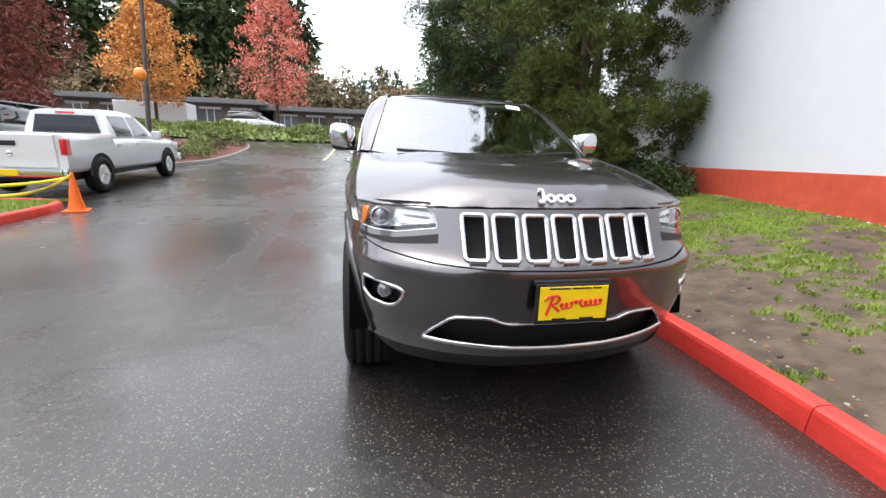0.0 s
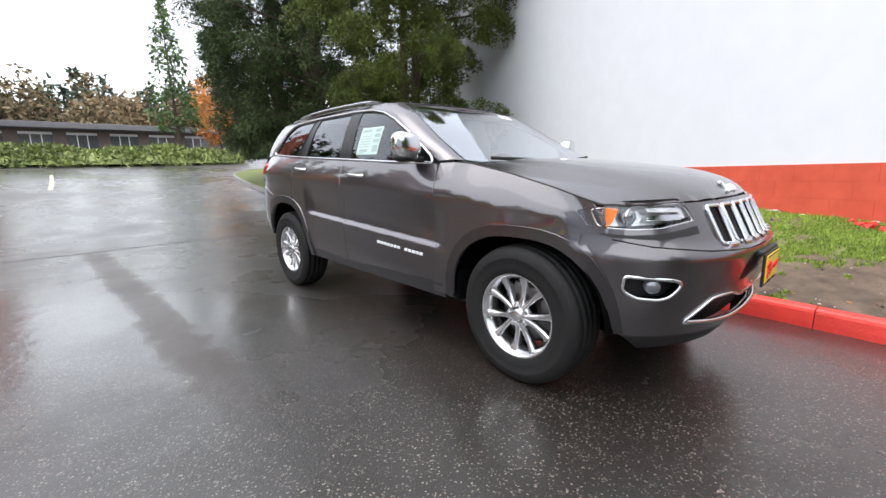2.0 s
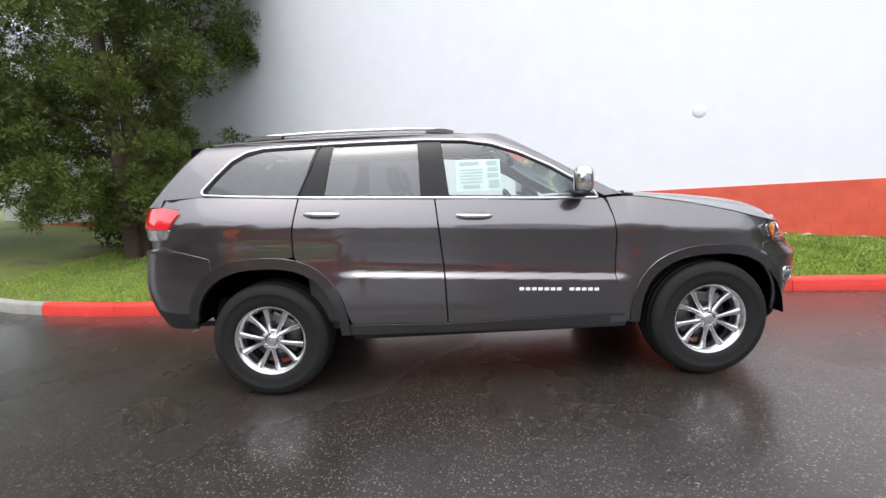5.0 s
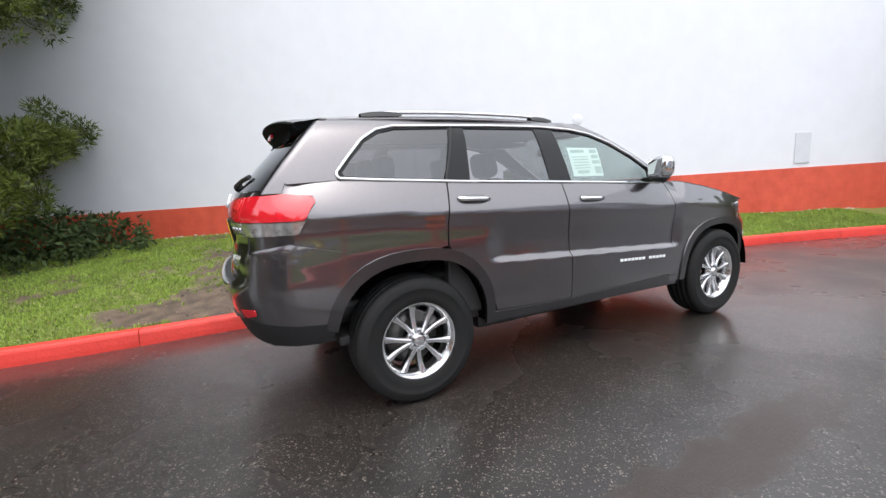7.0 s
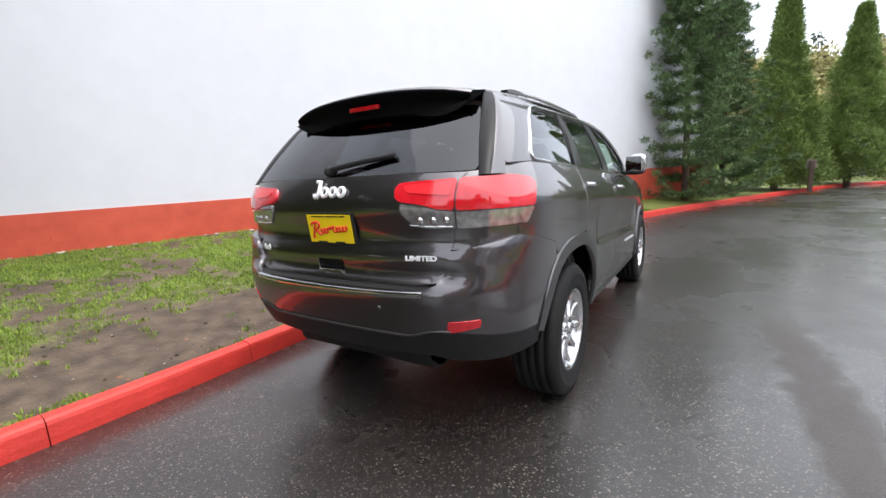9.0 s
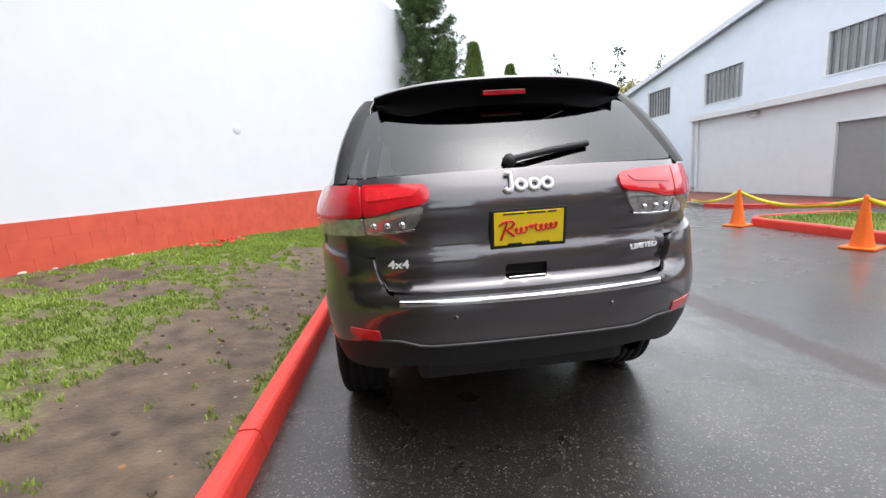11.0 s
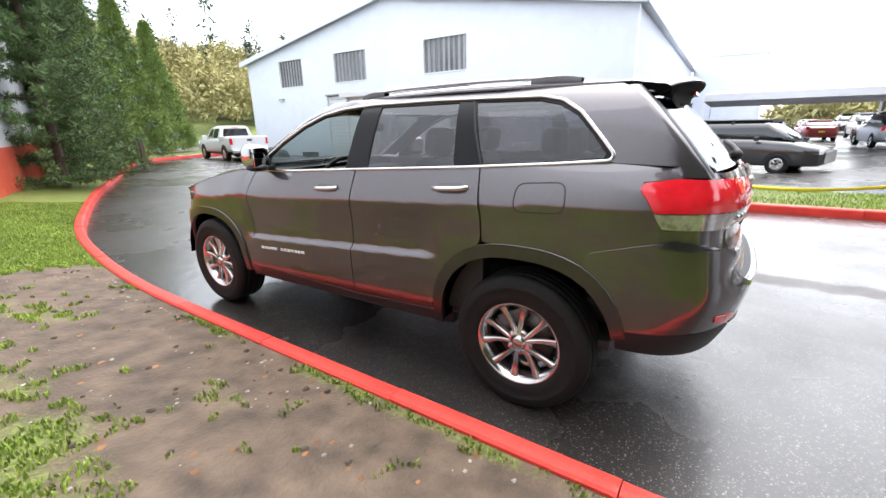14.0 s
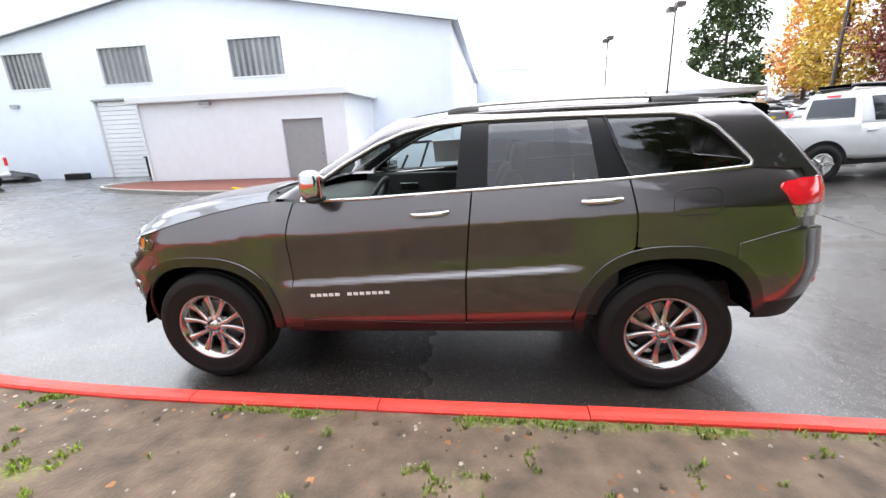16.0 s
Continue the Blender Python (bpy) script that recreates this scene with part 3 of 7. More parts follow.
# chipped paint along the foot
rs = np.random.RandomState(3)
verts, faces = [], []
for k in range(240):
    y = rs.uniform(-9.5, 8)
    p = wall_p(y) + N_OUT * (.02 + .02 * rs.rand())
    z = verge_z(WALL(y) - .12, y) + rs.uniform(-.01, .03)
    r = rs.uniform(.012, .05)
    i = len(verts)
    for q in range(6):
        t = math.tau * q / 6
        verts.append((p.x + U.x * r * math.cos(t), p.y + U.y * r * math.cos(t), z + r * .45 * math.sin(t)))
    verts.append((p.x + N_OUT.x * .02, p.y + N_OUT.y * .02, z))
    faces += [(i + q, i + (q + 1) % 6, i + 6) for q in range(6)]
tagged(mesh_part("paint_flakes", verts, faces, material("flaked_concrete", (.55, .48, .43), .8, 0, .3, 10, islands=1)), "pale flaked paint along the foot of the wall", "paint", kind="stuff")

# ------------------------------------------------------------------ trees
def add_leaves(verts, faces, c, r, n, size, rnd, droop=0.0, squash=1.0):
    """A clump: n small leaf blades round c."""
    unit = lambda v: v / (np.linalg.norm(v, axis=1, keepdims=True) + 1e-9)
    d = unit(rnd.normal(size=(n, 3)))
    p = c + d * (r * rnd.uniform(.25, 1, (n, 1))) * np.array([1, 1, squash])
    out = unit(d + np.array([0, 0, -droop]) + rnd.normal(size=(n, 3)) * .35)
    side = unit(np.cross(out, rnd.normal(size=(n, 3))))
    s = size * rnd.uniform(.6, 1.4, (n, 1))
    i = len(verts)
    blade = np.stack([p - side * s * .3, p + side * s * .3, p + out * s * .8 + side * s * .22, p + out * s * 1.3, p + out * s * .8 - side * s * .22], 1)
    verts.extend(blade.reshape(-1, 3).tolist())
    faces.extend((np.arange(n * 5).reshape(n, 5) + i).tolist())


def sprays(name, clumps, per, size, mat, parent, rnd, lift=.3, slim=.2, squash=.8):
    """A conifer's crown: clumps (centre, radius), each a dense tuft of slim blades that point outward and up or down."""
    cen = np.array([c for c, _ in clumps], float)
    rad = np.array([r for _, r in clumps], float)
    n = len(cen) * per
    unit = lambda v: v / (np.linalg.norm(v, axis=1, keepdims=True) + 1e-9)
    d = unit(rnd.normal(size=(n, 3)))
    p = np.repeat(cen, per, 0) + d * (np.repeat(rad, per) * rnd.uniform(.2, 1, n) ** .6)[:, None] * np.array([1, 1, squash])
    out = unit(d + np.array([0, 0, lift]) + rnd.normal(size=(n, 3)) * .3)
    side = unit(np.cross(out, rnd.normal(size=(n, 3))))
    s = size * rnd.uniform(.6, 1.4, (n, 1))
    tri = np.stack([p - side * s * slim, p + side * s * slim, p + out * s * 1.3], 1).reshape(-1, 3)
    me = bpy.data.meshes.new(name)
    me.vertices.add(n * 3)
    me.vertices.foreach_set("co", tri.astype(np.float32).ravel())
    me.loops.add(n * 3)
    me.loops.foreach_set("vertex_index", np.arange(n * 3, dtype=np.int32))
    me.polygons.add(n)
    me.polygons.foreach_set("loop_start", np.arange(0, n * 3, 3, dtype=np.int32))
    me.update(calc_edges=True)
    me.validate()
    me.materials.append(mat)
    ob = new(name, me)
    ob.parent = parent
    return ob


def limb_mesh(verts, faces, a, b, ra, rb, sides=7):
    a, b = np.array(a, float), np.array(b, float)
    d = b - a
    d /= np.linalg.norm(d) + 1e-9
    s = np.cross(d, [.3, .2, .9])
    s /= np.linalg.norm(s)
    t = np.cross(d, s)
    i = len(verts)
    for p, r in ((a, ra), (b, rb)):
        for k in range(sides):
            q = math.tau * k / sides
            verts.append(p + r * (math.cos(q) * s + math.sin(q) * t))
    for k in range(sides):
        faces.append((i + k, i + (k + 1) % sides, i + sides + (k + 1) % sides, i + sides + k))


def tree(name, x, y, z, height, radius, low, mat, label, form="cone", clumps=500, per=16, leaf=.12, seed=1, trunk=.22, clump=.35, droop=.4, category="tree", trunks=1, boughs=0, needles=0.0):
    """A trunk with limbs and a crown of many small leaf blades in clumps."""
    rnd = np.random.RandomState(seed)
    root = tagged(new(name), label, category)
    root.location = (x, y, z)
    tv, tf, lv, lf = [], [], [], []
    for k in range(trunks):
        off = rnd.uniform(-.3, .3, 2) * (k > 0)
        pts = [np.array([off[0], off[1], -.2])]
        for i in range(1, 7):
            pts.append(np.array([off[0] + rnd.uniform(-.06, .06) * height * .1, off[1] + rnd.uniform(-.06, .06) * height * .1, height * .93 * i / 6]))
        for i in range(6):
            limb_mesh(tv, tf, pts[i], pts[i + 1], trunk * (1 - i / 6.5), trunk * (1 - (i + 1) / 6.5), 9)
    tips, centres = [], []
    for k in range(clumps):
        h = rnd.rand()
        if form == "cone":
            h = h ** 1.25
            prof = (1 - h) ** .8 * min(1, .55 + 3 * h)
        elif form == "column":
            prof = min(1, .75 + h) * (1 - h ** 5) ** .6 if h < .97 else .25
        elif form == "maple":
            prof = min(1, .45 + 2.2 * h) * (1 - h) ** .7 * (.7 + .5 * rnd.rand())
        elif form == "spire":
            h = h ** 1.15
            prof = (1 - h) ** .95
        else:
            prof = math.sqrt(max(.02, 1 - (2 * h - 1) ** 2)) * (.8 + .2 * rnd.rand())
        a = rnd.uniform(0, math.tau)
        lobes = 1 + .16 * math.sin(3 * a + seed) + .13 * math.sin(5 * a + 2 * seed + h * 9) + .12 * math.sin(h * 23 + a * 2)
        rr = radius * prof * lobes * rnd.uniform(.35, 1.0) ** .45
        c = np.array([rr * math.cos(a), rr * math.sin(a), low + h * (height - low) - droop * .25 * rr])
        if boughs and k % 5 == 1 and k > boughs:
            c = c * np.array([.5, .5, 1])
        elif boughs:
            if k < boughs:
                centres.append((c, rnd.uniform(.35, .75)))
            else:
                bc, br = centres[rnd.randint(boughs)]
                out = rnd.normal(size=3) + np.array([bc[0], bc[1], 0]) / (np.linalg.norm(bc[:2]) + .1) * .8 + np.array([0, 0, .45])
                c = bc + out / np.linalg.norm(out) * br * np.array([1, 1, .62])
        tips.append(c)
        if not needles:
            add_leaves(lv, lf, c, clump * (1 - .35 * h if form != "round" else 1), per, leaf, rnd, droop, .75)
    for c in tips[:: max(1, len(tips) // 70)]:
        limb_mesh(tv, tf, (0, 0, max(.3, c[2] - .12 * math.hypot(c[0], c[1]))), c, trunk * .22, .012, 5)
    mesh_part("trunk", tv, tf, bark, root, smooth_it=True)
    if needles:
        sprays("crown", [(c, clump) for c in tips], per, leaf, mat, root, rnd, -droop, needles)
    else:
        mesh_part("crown", lv, lf, mat, root)
    return root


tree("cypress_tree", 4.9, 6.4, verge_z(4.9, 6.4), 10.5, 2.1, .55, leaf_bright, "tall bright green cypress beside the white wall", "column", 4200, 90, .06, 4, .16, .17, -.35, trunks=2, boughs=190, needles=.2)
tree("conifer_tree", 4.9, 12.0, verge_z(4.9, 12) + .1, 13.0, 3.0, 1.2, leaf_dark, "tall dark green conifer on the grass island", "column", 3400, 70, .10, 7, .36, .25, .3, trunks=2, boughs=210, needles=.13)
tree("conifer_tree", 5.6, 17.0, verge_z(5.6, 17) + .1, 13.0, 3.1, 1.5, leaf_dark, "tall dark green conifer on the grass island", "column", 2800, 60, .12, 9, .36, .28, .3, boughs=190, needles=.13)


def spruce(x, y, z, height, radius, seed, label):
    """Whorls of upswept limbs set with needle sprays, with gaps between."""
    rnd = np.random.RandomState(seed)
    root = tagged(new("spruce_tree"), label, "tree")
    root.location = (x, y, z)
    tv, tf, tufts = [], [], []
    limb_mesh(tv, tf, (0, 0, -.2), (.05, .03, height * .5), .11, .07, 9)
    limb_mesh(tv, tf, (.05, .03, height * .5), (0, 0, height), .07, .012, 7)
    h = .25
    while h < height - .15:
        k = 1 - h / height
        for b in range(rnd.randint(9, 13)):
            a, reach = rnd.uniform(0, math.tau), radius * (k ** .8) * rnd.uniform(.65, 1.1) + .12
            last = np.array([0, 0, h])
            for i in range(1, 7):
                t = i / 6
                p = np.array([math.cos(a) * reach * t, math.sin(a) * reach * t, h - .10 * reach * math.sin(t * 2.4) + .42 * reach * t * t])
                limb_mesh(tv, tf, last, p, .022 * (1 - t * .8), .022 * (1 - t * .9), 5)
                tufts.append((p, .08 + .13 * (1 - abs(2 * t - 1.1)) * min(1, reach)))
                last = p
        h += .26 + .26 * k
    tufts.append((np.array([0, 0, height]), .12))
    mesh_part("trunk", tv, tf, bark, root, smooth_it=True)
    sprays("crown", tufts, 95, .085, leaf_spruce, root, rnd, .1, .12, .6)
    return root


spruce(-.95, -11.9, .2, 9.4, 2.5, 12, "green spruce with upswept branches by the wall end")
spruce(-2.0, -14.6, .2, 6.8, 1.5, 15, "smaller green spruce beside the road")
tree("thuja_tree", -7.0, -22.6, .1, 7.6, 1.7, .15, leaf_thuja, "tall clipped conical thuja at the roadside", "spire", 1500, 60, .11, 21, .14, .24, -.6, needles=.14)
tree("thuja_tree", -11.5, -29.6, .1, 8.0, 1.9, .15, leaf_thuja, "tall clipped conical thuja at the roadside", "spire", 1100, 50, .13, 22, .14, .26, -.6, needles=.14)
tree("thuja_tree", -3.9, -18.2, .15, 7.6, 1.5, .15, leaf_thuja, "tall clipped conical thuja at the roadside", "spire", 1500, 60, .11, 23, .14, .24, -.6, needles=.14)

# ------------------------------------------------------------------ island with kerb, cones and tape
ISLAND = chaikin([(-8.7, -3.2), (-8.7, -3.5), (-8.3, -3.75), (-6.7, -3.75), (-6.25, -3.45), (-6.15, -2.8), (-6.1, 1.0), (-6.15, 4.2), (-6.3, 5.2), (-6.9, 5.8), (-8.2, 5.9), (-8.7, 5.6), (-8.7, 5.2)], 2)
kerb_run("island_kerb_stone", ISLAND, -1, 1.5, lambda y: kerb_red, label="red-painted kerb stone round the grass island", group="kerb round the island")
isl = [(x, y) for x, y in ISLAND]
verts, faces = [(-7.5, 1.0, .17)], []
inset = [((x - -7.45) * .93 + -7.45, (y - 1.05) * .975 + 1.05) for x, y in isl]
for q in (.35, .7, 1.0):
    for x, y in inset:
        verts.append((-7.5 + (x + 7.5) * q, 1.0 + (y - 1.0) * q, ground_z(x, y) + .125 + .045 * (1 - q)))
n = len(inset)
for k in range(n - 1):
    faces.append((0, 1 + k, 2 + k))
    for lev in (0, 1):
        a, b = 1 + lev * n, 1 + (lev + 1) * n
        faces.append((a + k, b + k, b + k + 1, a + k + 1))
faces.append((0, n, 1))
for lev in (0, 1):
    a, b = 1 + lev * n, 1 + (lev + 1) * n
    faces.append((a + n - 1, b + n - 1, b, a))
island = mesh_part("island_turf", verts, faces, turf_mat, smooth_it=True)
at = island.data.attributes.new("turf", "FLOAT", "POINT")
at.data.foreach_set("value", [.9] * len(verts))
tagged(island, "green grass island between red kerbs", "grass", kind="structure")
rs = np.random.RandomState(2)
spots = [(rs.uniform(-8.4, -6.35), rs.uniform(-3.3, 5.5), .135, .8 + .4 * rs.rand()) for _ in range(16000)]
blades("island_grass", [(x, y, ground_z(x, y) + .14, s) for x, y, z, s in spots], grass_blade, .05, "short green grass on the island")


def traffic_cone(x, y, lean=0.0):
    c = tagged(new("traffic_cone"), "faded orange plastic traffic cone on wet asphalt", "traffic cone", "row of traffic cones")
    c.matrix_basis = pose(x, y, ground_z(x, y), lean, 0, 20)
    bm = bmesh.new()
    box(bm, (0, 0, .018), (.37, .37, .036), .014)
    part("base", bm, cone_orange, c)
    prof = [(.135, .036), (.13, .05), (.10, .20), (.03, .67), (.026, .70), (.018, .71), (.012, .70)]
    verts, faces = [], []
    for i in range(28):
        a = math.tau * i / 28
        verts += [(r * math.cos(a), r * math.sin(a), z) for r, z in prof]
    n = len(prof)
    for i in range(28):
        k = (i + 1) % 28
        faces += [(i * n + j, k * n + j, k * n + j + 1, i * n + j + 1) for j in range(n - 1)]
    mesh_part("body", verts, faces, cone_orange, c, smooth_it=True)
    return c


CONES = [(-5.95, -3.33), (-5.55, -.8), (-5.35, 1.75), (-5.95, 4.85)]
for x, y in CONES:
    traffic_cone(x, y)


def tape(a, b, sag, name="barrier_tape"):
    """A strip of tape hanging between two points."""
    verts, faces = [], []
    a, b = Vector(a), Vector(b)
    for i in range(15):
        t = i / 14
        p = a.lerp(b, t)
        z = p.z - sag * 4 * t * (1 - t)
        tw = .6 * math.sin(t * 7)
        verts += [(p.x + .02 * math.sin(tw), p.y, z - .03 * math.cos(tw)), (p.x - .02 * math.sin(tw), p.y, z + .03 * math.cos(tw))]
    faces = [(2 * i, 2 * i + 2, 2 * i + 3, 2 * i + 1) for i in range(14)]
    ob = mesh_part(name, verts, faces, tape_yellow, smooth_it=True)
    md = ob.modifiers.new("thick", "SOLIDIFY")
    md.thickness = .003
    return tagged(ob, "yellow barrier tape strung between traffic cones", "tape", "tape between the cones")


for (x0, y0), (x1, y1) in zip(CONES, CONES[1:]):
    tape((x0, y0, .66), (x1, y1, .66), .18)
tape((-5.95, 4.85, .62), (-8.6, 5.2, .45), .1)
tape((-5.95, -3.33, .66), (-7.4, -6.6, .25), .12)

# ------------------------------------------------------------------ gabled pale blue shed with annex
GX = -16.7
gable = tagged(new("warehouse"), "pale blue metal-clad gabled warehouse", "building")


def gable_top(y):
    return float(np.interp(y, [-27.1, -14.1, -1.25], [5.95, 8.2, 6.0]))


def wall_with_holes(name, y0, y1, holes, x0, thick, mat, parent, z0=-.4):
    """The gable wall as one slab with openings cut through."""
    ys = sorted({y0, y1, -14.1, *[h[0] for h in holes], *[h[1] for h in holes]})
    bm = bmesh.new()
    for a, b in zip(ys, ys[1:]):
        zs = [z0]
        for h in holes:
            if h[0] <= a and b <= h[1]:
                zs += [h[2], h[3]]
        zs = sorted(zs)
        stacks = []
        lo = zs[0]
        for k in range(1, len(zs), 2):
            stacks.append((lo, zs[k]))
            lo = zs[k + 1]
        stacks.append((lo, None))
        for lo, hi in stacks:
            if hi is not None and hi - lo < .01:
                continue
            za, zb = (hi, hi) if hi is not None else (gable_top(a), gable_top(b))
            v = [bm.verts.new(p) for p in ((x0, a, lo), (x0, b, lo), (x0, b, zb), (x0, a, za), (x0 - thick, a, lo), (x0 - thick, b, lo), (x0 - thick, b, zb), (x0 - thick, a, za))]
            for f in ((0, 1, 2, 3), (7, 6, 5, 4), (0, 3, 7, 4), (1, 5, 6, 2), (3, 2, 6, 7), (0, 4, 5, 1)):
                bm.faces.new([v[i] for i in f])
    bmesh.ops.remove_doubles(bm, verts=bm.verts, dist=.001)
    return part(name, bm, mat, parent)


WINS = [(-23.75, -21.3, 4.2, 5.92), (-18.5, -15.75, 4.2, 5.92), (-11.8, -9.05, 4.2, 5.92)]
ROLL = (-19.2, -16.4, -.4, 3.5)
wall_with_holes("wall", -27.1, -1.25, WINS + [ROLL], GX, .25, blue_wall, gable)
for y0, y1, z0, z1 in WINS:
    win = block("window", (GX - .14, y0, z0), (GX - .12, y1, z1), window_dark, gable, "grey-curtained upper window", 0)
    for k in range(9):
        yy = y0 + (y1 - y0) * (k + .5) / 9
        block("curtain_fold", (GX - .118, yy - .08, z0 + .04), (GX - .10, yy + .07, z1 - .04), material("curtain_grey", (.33, .33, .34), .8, 0, .3, 4, per_object=.8) if k == 0 and y0 == WINS[0][0] else bpy.data.materials["curtain_grey"], win, "", .008)
    for nm, lo, hi in (("sill", (GX - .12, y0, z0), (GX + .03, y1, z0 + .06)), ("jamb", (GX - .1, y0, z0 + .06), (GX + .015, y0 + .16, z1)), ("head", (GX - .1, y0 + .16, z1 - .05), (GX + .015, y1, z1))):
        block(nm, lo, hi, trim_white, win, "", .006)
rolldoor = new("roller_door")
rolldoor.parent = gable
for k in range(17):
    z = -.25 + k * .22
    block("slat", (GX - .14, ROLL[0] + .05, z), (GX - .10, ROLL[1] - .05, min(3.5, z + .205)), trim_white, rolldoor, "", .02)
block("door_head", (GX - .1, ROLL[0] - .1, 3.5), (GX + .06, ROLL[1] + .05, 3.6), door_grey, gable, "", .01)
for y0 in (ROLL[0] - .08, ROLL[1]):
    block("door_jamb", (GX - .2, y0, -.4), (GX + .04, y0 + .09, 3.5), trim_white, gable, "", .01)
# side wall, roof
bm = bmesh.new()
box(bm, (GX - 14.3, -1.42, 2.8), (28, .2, 6.4), 0)
side_wall = part("side_wall", bm, blue_wall, gable, "corrugated pale blue side wall")
bm = bmesh.new()
box(bm, (GX - .395, -1.30, 2.8), (.12, .06, 6.36), .02)
rib = part("rib", bm, blue_wall, side_wall)
for k in range(1, 112):
    more = new("rib", rib.data)
    more.parent = side_wall
    more.location.x = -k * .25
for y0, y1, za, zb in ((-27.5, -14.1, 5.93, 8.25), (-14.1, -.95, 8.25, 6.02)):
    verts = [(GX + .35, y0, za), (GX + .35, y1, zb), (GX - 30, y1, zb), (GX - 30, y0, za)]
    verts += [(a, b, c + .16) for a, b, c in verts]
    mesh_part("roof_slope", verts, [(0, 1, 5, 4), (1, 2, 6, 5), (2, 3, 7, 6), (3, 0, 4, 7), (4, 5, 6, 7), (3, 2, 1, 0)], roof_pale, gable)
    verts = [(GX + .38, y0, za - .1), (GX + .38, y1, zb - .1), (GX + .34, y1, zb - .1), (GX + .34, y0, za - .1)]
    verts += [(a, b, c + .3) for a, b, c in verts]
    mesh_part("barge_board", verts, [(0, 1, 5, 4), (1, 2, 6, 5), (2, 3, 7, 6), (3, 0, 4, 7), (4, 5, 6, 7), (3, 2, 1, 0)], material("barge_grey", (.74, .76, .82), .5, 0, .06, 4) if y0 < -20 else bpy.data.materials["barge_grey"], gable)
block("end_wall", (GX - 30, -27.1, -.4), (GX - .25, -26.85, 5.95), blue_wall, gable, "", 0)


def wall_lamp(x, y, z, parent):
    root = block("wall_lamp", (x, y - .22, z - .07), (x + .16, y + .22, z + .06), door_grey, parent, "grey box floodlight", .03)
    block("lamp_glass", (x + .02, y - .19, z - .09), (x + .15, y + .19, z - .065), trim_white, root, "", .005)
    return root


wall_lamp(GX, -23.6, 3.5, gable)
AX = -12.7
annex = tagged(new("annex"), "low pale rendered annex with grey door", "building")
bm = bmesh.new()
ya, yb, dy0, dy1 = -13.5, -5.0, -7.6, -5.85
for lo, hi in (((AX - .2, ya, -.4), (AX, dy0, 3.0)), ((AX - .2, dy0, 2.2), (AX, dy1, 3.0)), ((AX - .2, dy1, -.4), (AX, yb, 3.0)), ((GX + .01, yb - .2, -.4), (AX - .2, yb, 3.0)), ((GX + .01, ya, -.4), (AX - .2, ya + .2, 3.0))):
    box(bm, [(p + q) / 2 for p, q in zip(lo, hi)], [q - p for p, q in zip(lo, hi)], 0)
bmesh.ops.remove_doubles(bm, verts=bm.verts, dist=.001)
part("wall", bm, annex_wall, annex)
adoor = block("door", (AX - .13, dy0 + .05, -.3), (AX - .08, dy1 - .05, 2.15), door_grey, annex, "plain grey steel door", .01)
for lo, hi in (((AX - .15, dy0, -.3), (AX + .02, dy0 + .06, 2.2)), ((AX - .15, dy1 - .06, -.3), (AX + .02, dy1, 2.2)), ((AX - .15, dy0 + .06, 2.14), (AX + .02, dy1 - .06, 2.2))):
    block("door_frame", lo, hi, annex_wall, annex, "", .008)
ball("door_knob", (AX - .05, dy1 - .2, .85), .04, chrome, adoor)
block("flat_roof", (GX + .01, ya - .15, 3.0), (AX + .2, yb + .15, 3.08), roof_grey, annex, "", .01)
for lo, hi in (((AX + .1, ya - .22, 2.96), (AX + .24, yb + .22, 3.2)), ((AX - 3.9, yb + .12, 2.96), (AX + .1, yb + .24, 3.2)), ((AX - 3.9, ya - .24, 2.96), (AX + .1, ya - .12, 3.2))):
    block("fascia", lo, hi, trim_white, annex, "white fascia gutter", .02)
wall_lamp(AX, -10.5, 2.85, annex)
bm = bmesh.new()
bmesh.ops.create_cone(bm, cap_ends=True, segments=12, radius1=.045, radius2=.045, depth=3.2, matrix=pose(AX + .05, ya + .1, 1.4))
part("downpipe", bm, trim_white, annex)
# planter bed with mulch
bed = tagged(mesh_part("mulch_bed", [(-12.65, -13.9, -.06), (-12.65, -5.3, -.06), (-9.4, -6.1, -.02), (-8.3, -7.6, 0), (-10.4, -13.3, -.04), (-11.4, -14.2, -.06)], [(0, 5, 4, 3, 2, 1)], mulch), "red bark mulch bed beside the annex", "bed", kind="structure")
kerb_run("bed_kerb_stone", chaikin([(-12.6, -14.35), (-11.3, -14.3), (-10.25, -13.4), (-8.15, -7.6), (-9.3, -5.95), (-12.6, -5.15)], 1), 1, 1.5, lambda y: kerb_grey if y < -8.4 else kerb_red, label="low concrete edging of the mulch bed", group="edging of the bed", height=.7)
# things by the shed
bin_ = tagged(new("rubbish_bin"), "black bin with a white label beside the roller door", "bin")
block("body", (-16.3, -16.35, -.2), (-15.8, -15.85, .75), black_steel, bin_, "", .04)
block("lid", (-16.34, -16.39, .75), (-15.76, -15.81, .82), black_steel, bin_, "", .03)
block("label", (-15.796, -16.2, .25), (-15.79, -16.0, .45), paper, bin_, "white label", 0)
pile = tagged(new("tarp_heap"), "low heap under a dark tarpaulin", "heap")
bm = bmesh.new()
bmesh.ops.create_icosphere(bm, subdivisions=3, radius=1)
for v in bm.verts:
    k = 1 + .25 * noise.noise(v.co * 2)
    v.co = Vector((v.co.x * .6 * k, v.co.y * 1.5 * k, max(-.1, v.co.z * .55 * k)))
tarp = part("tarp", bm, black_steel, pile)
pile.location = (-15.6, -23.8, -.2)
